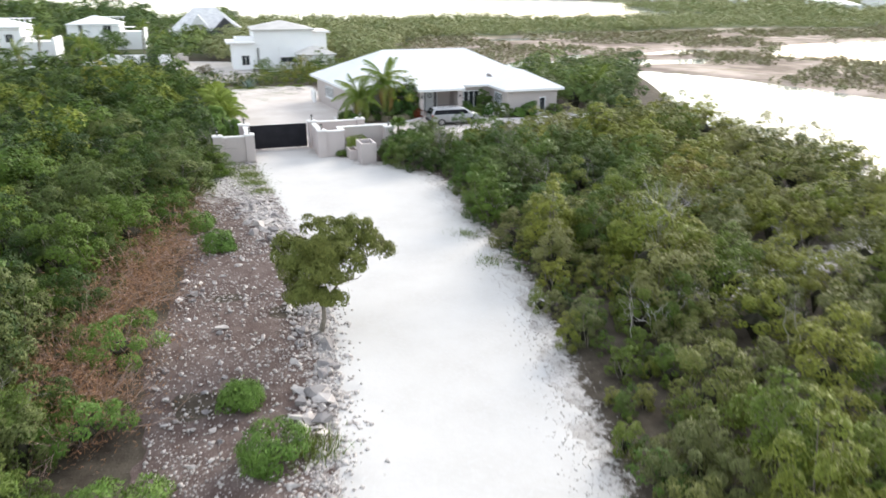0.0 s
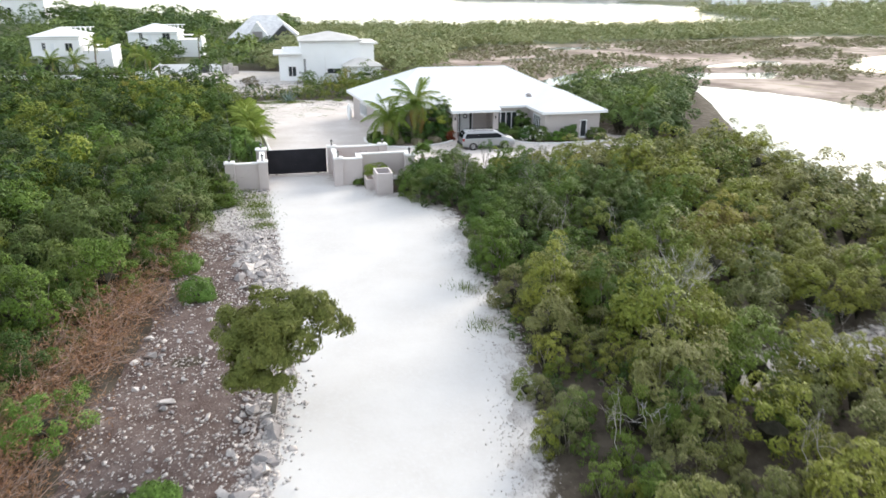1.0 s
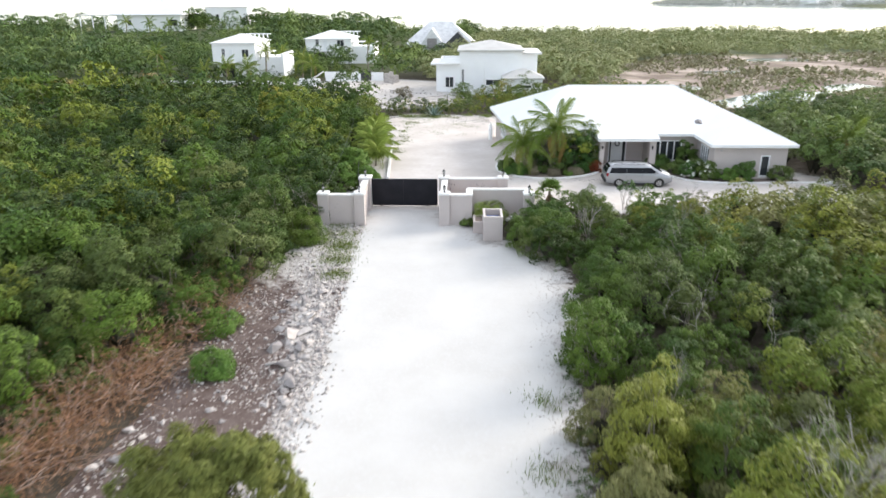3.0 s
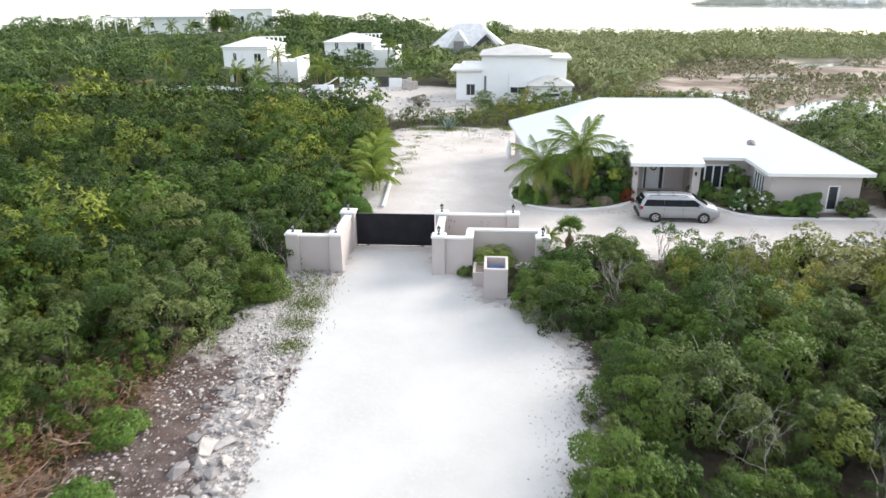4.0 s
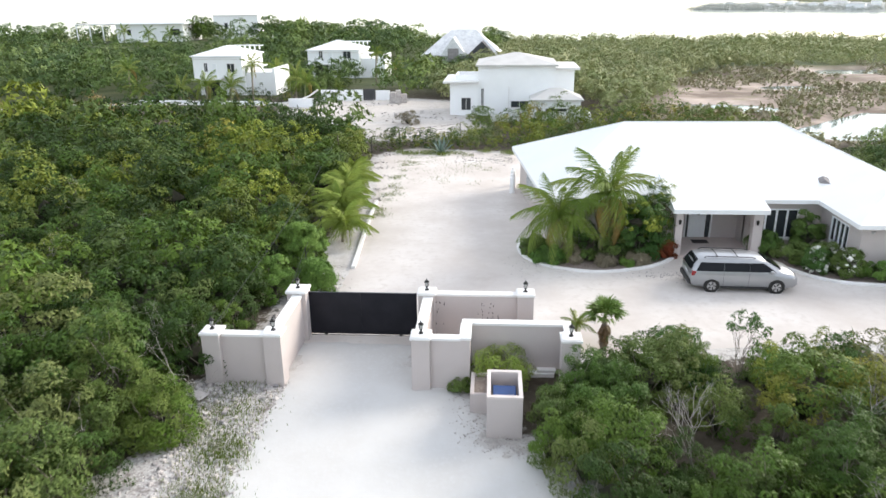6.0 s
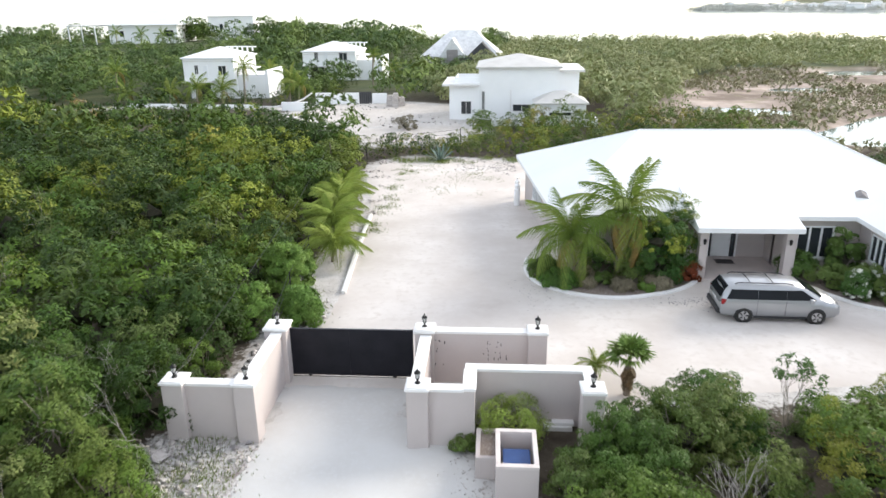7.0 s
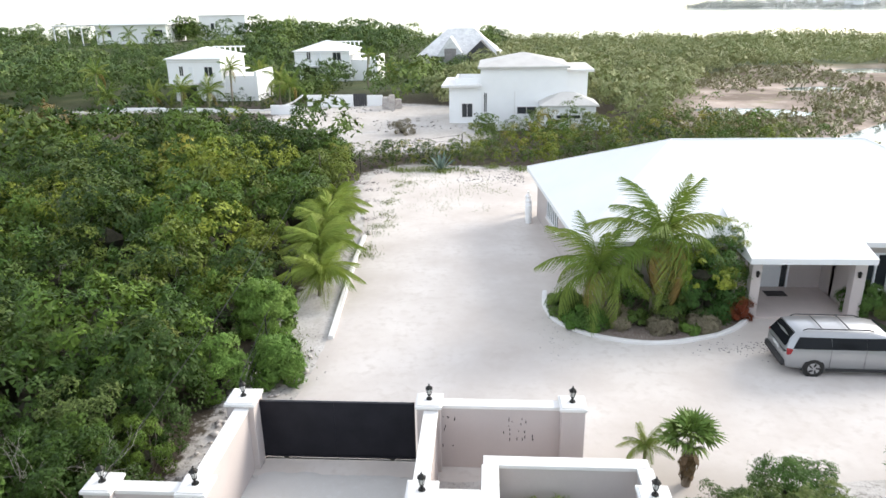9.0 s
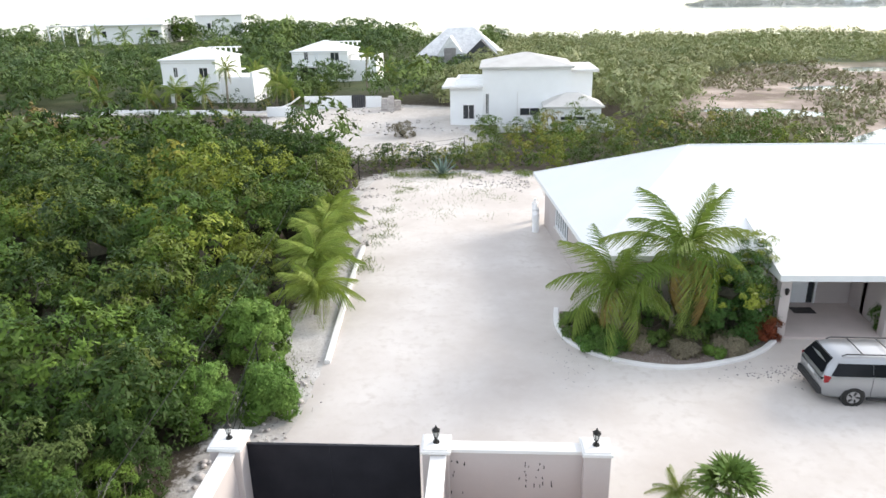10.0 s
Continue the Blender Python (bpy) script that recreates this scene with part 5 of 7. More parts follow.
            bmesh.ops.transform(b, matrix=Matrix.Translation((wx, side * 0.9, 0.345)) @ Matrix.Rotation(radians(-90 * side), 4, "X"), verts=b.verts)
            part("rim", b, M_RIM, tyre)
            for k in range(5):
                b = bmesh.new()
                a_ = k * math.tau / 5
                tube(b, [(0.07 * math.cos(a_ + 0.3), 0.07 * math.sin(a_ + 0.3), 0.137), (0.2 * math.cos(a_), 0.2 * math.sin(a_), 0.135)], [0.03, 0.045], 4)
                bmesh.ops.transform(b, matrix=Matrix.Translation((wx, side * 0.9, 0.345)) @ Matrix.Rotation(radians(-90 * side), 4, "X"), verts=b.verts)
                part("spoke_gap", b, M_PLASTIC, tyre)
    for cx in (-1.3, -0.35):
        b = bmesh.new()
        tube(b, [(cx, -0.64, roof_z(cx) + 0.08), (cx, 0, roof_z(cx) + 0.1), (cx, 0.64, roof_z(cx) + 0.08)], [0.02] * 3, 6)
        part("crossbar", b, M_PLASTIC, t)
    b = bmesh.new()   # windscreen
    ws_ = [(0.98, 1.59), (1.7, 1.19)]
    q = [b.verts.new((ws_[0][0], -0.62, ws_[0][1])), b.verts.new((ws_[0][0], 0.62, ws_[0][1])), b.verts.new((ws_[1][0] + 0.02, 0.74, ws_[1][1])), b.verts.new((ws_[1][0] + 0.02, -0.74, ws_[1][1]))]
    f = b.faces.new(q)
    r = bmesh.ops.extrude_face_region(b, geom=[f])
    bmesh.ops.translate(b, vec=(0.028, 0, 0.035), verts=[v for v in r["geom"] if isinstance(v, bmesh.types.BMVert)])
    part("windscreen", b, M_CARGLASS, t)
    b = bmesh.new()   # tailgate glass
    q = [b.verts.new(v) for v in ((-2.55, -0.76, 1.12), (-2.55, 0.76, 1.12), (-2.25, 0.64, 1.595), (-2.25, -0.64, 1.595))]
    f = b.faces.new(q)
    r = bmesh.ops.extrude_face_region(b, geom=[f])
    bmesh.ops.translate(b, vec=(0.06, 0, 0.0), verts=[v for v in r["geom"] if isinstance(v, bmesh.types.BMVert)])
    bmesh.ops.translate(b, vec=(-0.03, 0, 0.02), verts=b.verts)
    part("rear_window", b, M_CARGLASS, t)
    part("rear_bumper", boxes((-2.66, -2.4, -0.88, 0.88, 0.36, 0.62), bevel=0.06), M_PLASTIC, t, "dark rear bumper")
    part("number_plate", boxes((-2.585, -2.56, -0.26, 0.26, 0.8, 0.93)), M_CLEARLAMP, t)
    part("front_bumper", boxes((2.35, 2.62, -0.7, 0.7, 0.34, 0.56), bevel=0.08), M_SILVER, t)
    part("grille", boxes((2.5, 2.6, -0.42, 0.42, 0.58, 0.72), bevel=0.02), M_PLASTIC, t)
    return t


minivan(23.2, 64.12, -1.4)


# ---------------------------------------------------------------- palms
def frond_mesh(name, length, droop, pairs, leaflet, material, rng, blade=0.026):
    """A feather palm frond along +x from the origin: a midrib and drooping leaflets on both sides."""
    cards = []
    rib = []
    for i in range(pairs + 1):
        k = i / pairs
        rib.append(np.array([length * (k - 0.2 * k * k * droop), 0.012 * length * math.sin(5 * k), length * droop * (0.3 * k - 0.72 * k ** 2.3)]))
    for i in range(2, pairs):
        k = i / pairs
        p = rib[i]
        d = rib[i + 1] - rib[i - 1]
        d /= np.linalg.norm(d)
        ll = leaflet * math.sin(math.pi * min(1.0, 0.12 + k * 0.9)) ** 0.6 * rng.uniform(0.85, 1.12)
        for side in (-1, 1):
            out = np.array([0, side, 0]) * 0.85 + d * (0.6 + 0.5 * k) + np.array([rng.normal(0, 0.08), rng.normal(0, 0.1), -0.3 - 0.4 * droop * k - rng.uniform(0, 0.5)])
            out /= np.linalg.norm(out)
            mid = p + out * ll * 0.55 + np.array([0, 0, 0.03])
            tip = p + out * ll * 0.95 + np.array([0, 0, -ll * (0.22 + 0.3 * droop)])
            wv = np.cross(out, np.array([0, 0, 1.0]))
            wv = wv / (np.linalg.norm(wv) + 1e-9) * blade + np.array([0, 0, 0.012 * side])
            cards.append(np.stack([p - wv * 0.6, p + wv * 0.6, mid + wv, mid - wv]))
            cards.append(np.stack([mid - wv, mid + wv, tip + wv * 0.15, tip - wv * 0.15]))
    for i in range(pairs):
        a_, b_ = rib[i], rib[i + 1]
        r = 0.03 * (1 - i / pairs) + 0.006
        for q in (np.array([0, r, 0]), np.array([0, 0, r])):
            cards.append(np.stack([a_ - q, a_ + q, b_ + q * 0.9, b_ - q * 0.9]))
    return cards_mesh(name, np.stack(cards), material)


rng = np.random.default_rng(5)
FRONDS = [frond_mesh("frond", 3.0, d, 46, 0.72, M_PALM, rng, 0.016) for d in (0.45, 0.8, 1.05, 1.3, 1.5)]
FROND_DRY = frond_mesh("frond", 2.6, 1.7, 34, 0.7, M_PALMDRY, rng)
LUSH = [frond_mesh("frond", 2.7, d, 58, 0.85, M_LUSH, rng, 0.015) for d in (0.7, 1.0, 1.3, 1.6, 1.8)]


def coconut_palm(x, y, h, lean=(0.0, 0.0), size=1.0, fronds=15, seed=1, label="coconut palm with arching green fronds", dry=1, group="coconut palms", lowest=-35, r0=0.13, kinds=None):
    r_ = random.Random(seed)
    t = thing("coconut_palm", label, "palm tree", x, y, float(ground_z(x, y)), 0, group)
    b = bmesh.new()
    pts = [(lean[0] * k * k, lean[1] * k * k, h * k - 0.1) for k in (0, 0.15, 0.3, 0.45, 0.6, 0.75, 0.9, 1.0)]
    tube(b, pts, [r0 * 1.5, r0 * 1.1, r0, r0 * 0.95, r0 * 0.92, r0 * 0.9, r0, r0 * 0.75], 10)
    part("trunk", b, M_PALMTRUNK, t)
    for i in range(fronds):
        k = i / max(1, fronds - 1)
        el = 78 - k * (78 - lowest) + r_.uniform(-8, 8)
        az = i * 137.5 + r_.uniform(-15, 15)
        me_ = FROND_DRY if i >= fronds - dry else (kinds or FRONDS)[min(4, int(k * 4.2) + r_.choice((0, 0, 1)))]
        f = part("frond", me_, None, t, "dry yellow-brown frond" if i >= fronds - dry else "")
        f.matrix_basis = Matrix.Translation((lean[0], lean[1], h - 0.12)) @ Matrix.Rotation(radians(az), 4, "Z") @ Matrix.Rotation(radians(-el), 4, "Y") @ Matrix.Rotation(radians(r_.uniform(-25, 25)), 4, "X") @ Matrix.Scale(size * r_.uniform(0.88, 1.08), 4)
    return t


coconut_palm(14.9, 67.9, 2.4, (-0.1, -0.3), 1.02, 21, 3, "young coconut palm with arching fronds in the planting bed", 2, lowest=-42)
coconut_palm(17.2, 68.2, 3.6, (0.2, -0.3), 1.18, 21, 8, "tall coconut palm with wind-swept fronds in the planting bed", 3, lowest=-40)
for i, (x, y, h) in enumerate(((3.0, 67.6, 0.9), (2.5, 70.0, 1.4), (2.3, 72.4, 1.7), (2.0, 74.8, 1.7), (1.6, 77.4, 1.5))):
    coconut_palm(x - 0.45, y + 2.4, h * 0.95, (0.1, 0.0), 0.85, 20, 20 + i, "young coconut palm with lush fronds leaning over the kerb", 0, "palms along the kerb", 28, 0.08, LUSH)
coconut_palm(39.2, 66.6, 3.2, (0.9, 0.2), 0.85, 13, 31, "coconut palm with a leaning trunk beside the house", 1)
for i, (x, y, h, s) in enumerate(((-29.8, 131.2, 2.2, 1.0), (-33.6, 131.0, 1.6, 0.9), (-26.4, 131.6, 2.0, 1.0), (-42.5, 134, 4.2, 0.9), (-22.9, 131.0, 5.0, 0.75), (-15.5, 131.4, 2.6, 1.05), (-17.5, 134, 3.2, 1.0), (-5.5, 150, 3.2, 0.9), (-8.6, 152, 5.2, 0.7), (-24, 146, 3.4, 0.9), (-40, 131.5, 1.4, 0.9))):
    coconut_palm(x, y, h, (0.2, 0.0), s, 12, 50 + i, "palm tree in a villa garden", 1, "villa garden palms", -20)
for i, (x, y, h) in enumerate(((-84, 214, 3.4), (-77, 213, 3.0), (-72, 214, 2.6), (-42, 232, 4.5))):
    coconut_palm(x, y, h, (0.2, 0.0), 0.95, 11, 80 + i, "palm tree on the hill by a white house", 0, "hilltop palms", -25)


def fan_palm(x, y, h, size, seed):
    """A fan palm: stiff pleated fans on stalks."""
    r_ = random.Random(seed)
    t = thing("fan_palm", "short fan palm with a skirt of withered brown leaves", "palm tree", x, y, 0, 0, "fan palms")
    b = bmesh.new()
    tube(b, [(0, 0, -0.1), (0.02, 0, h * 0.5), (0.0, 0.02, h)], [0.13, 0.12, 0.09], 10)
    part("trunk", b, M_PALMTRUNK, t)
    for i in range(36):
        dead = i >= 18
        az = i * 137.5 + r_.uniform(-10, 10)
        el = (80 - i * 4.2 if not dead else -56 - (i - 18) * 1.5) + r_.uniform(-6, 6)
        cards = []
        st_ = (0.5 if not dead else 0.3) * size
        cards.append(np.array([[0, -0.014, 0], [0, 0.014, 0], [st_, 0.012, 0], [st_, -0.012, 0]]))
        for k in range(17):
            a_ = radians(-100 + 200 * k / 16)
            ln = size * (0.58 if not dead else 0.42) * (0.7 + 0.3 * math.cos(a_)) * r_.uniform(0.9, 1.08)
            dx, dy = math.cos(a_), math.sin(a_) * (1.0 if not dead else 0.5)
            mid = np.array([st_ + dx * ln * 0.6, dy * ln * 0.6, 0.03 * (-1) ** k])
            tip = np.array([st_ + dx * ln, dy * ln, -0.2 * size * r_.uniform(0.5, 1.2)])
            wv = np.array([-dy, dx, 0]) * 0.05 * size
            base = np.array([st_, 0, 0])
            cards.append(np.stack([base - wv * 0.3, base + wv * 0.3, mid + wv, mid - wv]))
            cards.append(np.stack([mid - wv, mid + wv, tip + wv * 0.1, tip - wv * 0.1]))
        f = part("fan_leaf", cards_mesh("fan_leaf", np.stack(cards), M_FANDEAD if dead else M_FAN), None, t, "withered brown leaf of the skirt" if dead else "")
        f.matrix_basis = Matrix.Translation((0, 0, h if not dead else h * (0.95 - 0.03 * (i - 18)))) @ Matrix.Rotation(radians(az), 4, "Z") @ Matrix.Rotation(radians(-el), 4, "Y")
    return t


fan_palm(15.75, 57.1, 1.4, 0.92, 4)
coconut_palm(14.75, 57.75, 0.85, (0.0, 0.0), 0.3, 18, 92, "small young feather palm behind the wall", 0, "young palms by the wall", -5, 0.06)


# ---------------------------------------------------------------- garden plants
def plant(name, label, x, y, z, radius, height, clumps, per, leaf, leaf_w, clump_r, material, seed, group="garden plants", stems=True, low=-0.15):
    r_ = np.random.default_rng(seed)
    cards, cs = crown_cards(r_, radius, height, int(clumps * 1.15), int(per * 3.6), leaf * 0.72, leaf_w * 0.72, clump_r, low)
    t = thing(name, label, "plant", x, y, z, 0, group)
    part("crown", cards_mesh("crown", cards, material), None, t)
    if stems:
        part("stem", limbs_mesh("stem", cs, r_, 0.022, M_BARK, 0.08), None, t)
    return t


plant("garden_shrub", "large dark green shrub between the palms", 18.9, 68.2, 0.05, 1.3, 3.4, 40, 52, 0.15, 0.05, 0.36, M_GARDEN, 1)
plant("garden_shrub", "dark green shrub beside the porch", 20.2, 68.7, 0.05, 0.9, 3.9, 30, 52, 0.17, 0.06, 0.38, M_GARDEN, 2)
plant("lime_shrub", "shrub with lime-yellow leaf heads", 18.9, 67.5, 1.7, 1.2, 1.5, 20, 26, 0.14, 0.07, 0.22, M_LIME, 3, stems=False)
for i, (x, y, r, h, m_) in enumerate(((16.4, 68.9, 0.8, 1.8, M_GARDEN), (17.9, 67.7, 0.7, 1.6, M_GARDEN), (19.5, 68.0, 0.7, 1.8, M_GARDEN), (15.6, 67.2, 0.45, 0.6, M_CROTON_DRY), (18.9, 66.9, 0.4, 0.45, M_CROTON_DRY), (14.4, 66.9, 0.5, 0.75, M_GARDEN), (17.2, 66.6, 0.3, 0.4, M_CROTON_DRY))):
    plant("bed_shrub", "dense shrub in the palm bed behind the kerb", x, y, 0.05, r, h, 18, 46, 0.16, 0.06, 0.34, m_, 110 + i)
for i, (x, y, r, h) in enumerate(((21.6, 55.0, 0.8, 1.2), (24.2, 55.4, 0.9, 1.4), (27.2, 55.8, 0.9, 1.3), (18.6, 54.4, 0.7, 1.0))):
    plant("rounded_shrub", "rounded green shrub at the edge of the driveway", x, y, 0.0, r, h, 24, 46, 0.13, 0.07, 0.36, M_GARDEN if i % 2 else M_BRIGHT, 130 + i, "shrubs by the driveway")
plant("rounded_shrub", "clipped round dark green shrub at the edge of the driveway", 18.3, 56.4, 0.0, 0.75, 1.35, 24, 46, 0.12, 0.06, 0.34, M_GARDEN, 139, "shrubs by the driveway")
plant("garden_shrub", "twiggy olive-green shrub beside the porch wall", 20.3, 69.2, 0.05, 1.0, 4.3, 30, 34, 0.13, 0.05, 0.3, M_LIME, 140)
plant("croton", "dark red croton bush by the porch kerb", 20.5, 67.9, 0.05, 0.5, 0.95, 14, 50, 0.18, 0.06, 0.22, M_CROTON, 4)
plant("hedge_plant", "bright green ground plant at the kerb", 14.2, 67.1, 0.05, 0.75, 0.85, 18, 60, 0.13, 0.08, 0.26, M_BRIGHT, 5)
plant("hedge_plant", "dark green ground plant at the kerb", 13.6, 68.2, 0.05, 0.6, 1.0, 16, 56, 0.13, 0.08, 0.26, M_GARDEN, 6)
plant("hedge_plant", "low green plant among the palm trunks", 16.2, 67.2, 0.05, 0.6, 0.6, 12, 50, 0.12, 0.07, 0.22, M_GARDEN, 7)
plant("hedge_plant", "low green plant under the shrub", 18.4, 66.6, 0.05, 0.3, 0.35, 8, 50, 0.12, 0.07, 0.2, M_BRIGHT, 8)
plant("climber_shrub", "tall narrow shrub against the house wall", 28.3, 69.0, 0.05, 0.65, 2.5, 22, 60, 0.14, 0.09, 0.3, M_GARDEN, 9)
plant("bed_plant", "spiky green plant by the porch column", 26.1, 68.6, 0.05, 0.7, 1.3, 16, 50, 0.3, 0.05, 0.35, M_GARDEN, 10)
plant("bed_plant", "green shrub in the flower bed", 27.0, 67.5, 0.05, 0.7, 1.1, 16, 50, 0.15, 0.08, 0.3, M_GARDEN, 11)
plant("bed_plant", "rounded green shrub before the wing wall", 31.6, 65.0, 0.05, 0.75, 1.5, 18, 56, 0.2, 0.06, 0.34, M_GARDEN, 12)
plant("bed_plant", "dark rounded shrub before the wing wall", 34.4, 65.0, 0.05, 0.7, 1.15, 18, 56, 0.14, 0.08, 0.32, M_GARDEN, 13)
plant("bed_plant", "green bushy plant at the flower bed kerb", 30.3, 65.0, 0.05, 0.6, 0.95, 14, 50, 0.14, 0.08, 0.28, M_BRIGHT, 14)
for i, (x, y, r) in enumerate(((28.3, 66.8, 0.75), (29.0, 65.5, 0.6), (27.6, 65.9, 0.5))):
    t = plant("oleander", "flowering bush with white blossoms", x, y, 0.05, r, 1.35, 18, 46, 0.16, 0.06, 0.3, M_GARDEN, 30 + i, "flowering bushes")
    r_ = np.random.default_rng(60 + i)
    cards, _ = crown_cards(r_, r * 1.02, 1.45, 30, 14, 0.12, 0.1, 0.1)
    part("blossom", cards_mesh("blossom", cards, M_FLOWER), None, t, "white blossoms")
plant("feathery_shrub", "feathery bright green shrub before the wall", 11.7, 54.2, 0.05, 0.8, 1.35, 22, 40, 0.26, 0.03, 0.36, M_LUSH, 41)
plant("weed_clump", "small green weed clump at the wall foot", 10.2, 53.7, 0.05, 0.3, 0.45, 8, 40, 0.12, 0.06, 0.18, M_GARDEN, 42)
plant("feathery_shrub", "bright green broad-leaved shrub behind the gate wall", 2.85, 62.3, 0.05, 0.7, 1.6, 24, 56, 0.22, 0.09, 0.36, M_BRIGHT, 43)
plant("glossy_shrub", "glossy light green shrub inside the fence", 1.4, 65.8, 0.05, 1.0, 2.5, 34, 60, 0.2, 0.12, 0.38, M_BRIGHT, 44)
plant("glossy_shrub", "leafy yellow-green shrub at the wire fence", 1.0, 61.4, 0.05, 0.8, 2.2, 28, 60, 0.16, 0.08, 0.36, M_BRIGHT, 45)

# agave rosettes by the fence
ag = thing("agave", "blue-grey agave rosette with pointed leaves", "agave", 6.5, 95.2, 0.0)
for i in range(22):
    az, el = i * 137.5, 80 - i * 3.2
    ln = 1.5
    c_ = []
    for k0, k1 in ((0, 0.35), (0.35, 0.7), (0.7, 1.0)):
        w0, w1 = 0.13 * (1 - k0) ** 0.6 + 0.0, 0.13 * (1 - k1) ** 0.6
        c_.append(np.array([[ln * k0, -w0, 0], [ln * k0, w0, 0], [ln * k1, w1, 0], [ln * k1, -w1, 0]]))
        c_.append(np.array([[ln * k0, -w0, 0], [ln * k0, 0, -0.05], [ln * k1, 0, -0.05], [ln * k1, -w1, 0]]))
        c_.append(np.array([[ln * k0, w0, 0], [ln * k0, 0, -0.05], [ln * k1, 0, -0.05], [ln * k1, w1, 0]]))
    f = part("leaf", cards_mesh("leaf", np.stack(c_), M_AGAVE), None, ag)
    f.matrix_basis = Matrix.Rotation(radians(az), 4, "Z") @ Matrix.Rotation(radians(-el), 4, "Y")


# ---------------------------------------------------------------- the lone tree, dead trees, cut brush
def branches(bm, p, d, length, r, depth, rng, spread=0.55, tips=None):
    """A forking bare branch."""
    p, d = Vector(p), Vector(d).normalized()
    mid = p + d * length * 0.5 + Vector(rng.normal(0, 0.06, 3)) * length
    end = p + d * length
    tube(bm, [p, mid, end], [r, r * 0.8, r * 0.6], 5)
    if depth == 0:
        if tips is not None:
            tips.append(np.array(end))
        return
    for k in range(2 if rng.uniform() < 0.6 else 3):
        nd = d + Vector(rng.normal(0, spread, 3)) + Vector((0, 0, 0.12))
        branches(bm, end, nd, length * rng.uniform(0.6, 0.85), r * 0.58, depth - 1, rng, spread, tips)


rng = np.random.default_rng(17)
tree = thing("roadside_tree", "lone bushy roadside tree leaning over the track", "tree", 3.6, 24.7, 0.0)
b = bmesh.new()
tips = []
branches(b, (0, 0, -0.1), (0.1, -0.1, 1), 1.6, 0.12, 3, rng, 0.32, tips)
part("trunk", b, M_BARK, tree)
cards = []
TC = np.array([0.2, -0.3, 2.2])
LOBES = [((0.1, -0.2, 3.2), 1.05, 26), ((-0.9, -0.1, 2.75), 0.85, 18), ((1.15, 0.0, 3.1), 0.95, 20), ((1.9, -0.2, 2.6), 0.6, 10), ((-0.2, -1.1, 2.2), 0.9, 18), ((-0.7, -0.9, 1.8), 0.7, 14), ((-0.1, -1.1, 1.55), 0.65, 12), ((0.7, 0.8, 2.6), 0.9, 14), ((-0.5, 0.7, 2.3), 0.9, 14), ((0.7, -0.8, 2.4), 0.8, 14)]
for lc, lr, n_lobe in LOBES:
    for i in range(n_lobe):
        v = rng.normal(0, 1, 3)
        v[2] = abs(v[2]) * 1.1 - 0.55
        v /= np.linalg.norm(v)
        c = np.array(lc) + np.array([0.15, 0.1, 0.5]) + v * lr * rng.uniform(0.65, 1.0) * np.array([1, 1, 0.8])
        cards.append(billow(rng, c, rng.uniform(0.28, 0.46), 270, v + (c - TC) * 0.4, 0.115, 0.05))
M_TREE = leaf_mat("tree_leaves", [(0.13, 0.145, 0.035), (0.16, 0.17, 0.042)], "object")
part("crown", cards_mesh("crown", np.concatenate(cards), M_TREE), None, tree)

for i, (x, y, h, s) in enumerate(((18.7, 25.6, 1.75, 0.5), (19.6, 26.4, 1.6, 0.5), (15.5, 20.4, 0.8, 0.55), (17.4, 49.3, 1.2, 0.6), (14.9, 34.8, 0.8, 0.6), (-3.6, 46.4, 0.8, 0.35), (16.6, 31.5, 1.2, 0.5), (-6.5, 52, 0.9, 0.5), (22.5, 33.5, 1.1, 0.6))):
    t = thing("dead_shrub", "leafless bleached grey shrub with forking branches", "shrub", x, y, 0, 0, "dead shrubs")
    b = bmesh.new()
    for k in range(3):
        branches(b, (rng.normal(0, 0.05), rng.normal(0, 0.05), -0.1), (rng.normal(0, 0.25), rng.normal(0, 0.25), 1), h * 0.8, 0.035, 5 if i < 2 else 4, rng, s * 0.75)
    part("branch", b, M_BLEACHED if i < 3 else M_DEADWOOD, t)

t = thing("sapling", "thin sapling with sparse leaves over the dark scrub", "sapling", 20.3, 55.0, 0)
b, tips = bmesh.new(), []
for k in range(4):
    branches(b, (rng.normal(0, 0.06), rng.normal(0, 0.06), -0.1), (rng.normal(0, 0.22), rng.normal(0, 0.15), 1), 0.92, 0.02, 3, rng, 0.3, tips)
part("branch", b, M_BARK, t)
part("foliage", cards_mesh("foliage", np.concatenate([billow(rng, q, 0.16, 12, np.array([0, 0, 1.0]), 0.13, 0.06) for q in tips]), M_GARDEN), None, t, "sparse small leaves")

PILE = [(-3.9, 21), (-3.6, 25), (-4.6, 27.5), (-3.0, 31.5), (-2.2, 34), (-2.4, 38), (-1.9, 40.5)]
bk, cards = bmesh.new(), []
for x, y in PILE + [(-5.6, 24), (-5.2, 29), (-4.2, 33.5), (-2.9, 36), (-4.6, 22.6), (-3.2, 29.4), (-2.0, 43.2)]:
    for k in range(30):
        px, py = x + rng.normal(0, 0.7), y + rng.normal(0, 0.8)
        branches(bk, (px, py, 0.05 + abs(rng.normal(0, 0.25))), (rng.normal(0, 1), rng.normal(0, 1), rng.uniform(-0.05, 0.35)), rng.uniform(0.5, 0.95), 0.022, 2, rng, 0.4)
    u = rng.normal(0, 1, (2000, 3)) * np.array([0.85, 1.1, 0.55])
    u[:, 2] = abs(u[:, 2])
    cards.append(leaf_cards(np.array([x, y, 0.12]) + u, np.tile([0, 0, 0.1], (2000, 1)), 0.16, 0.035, rng))
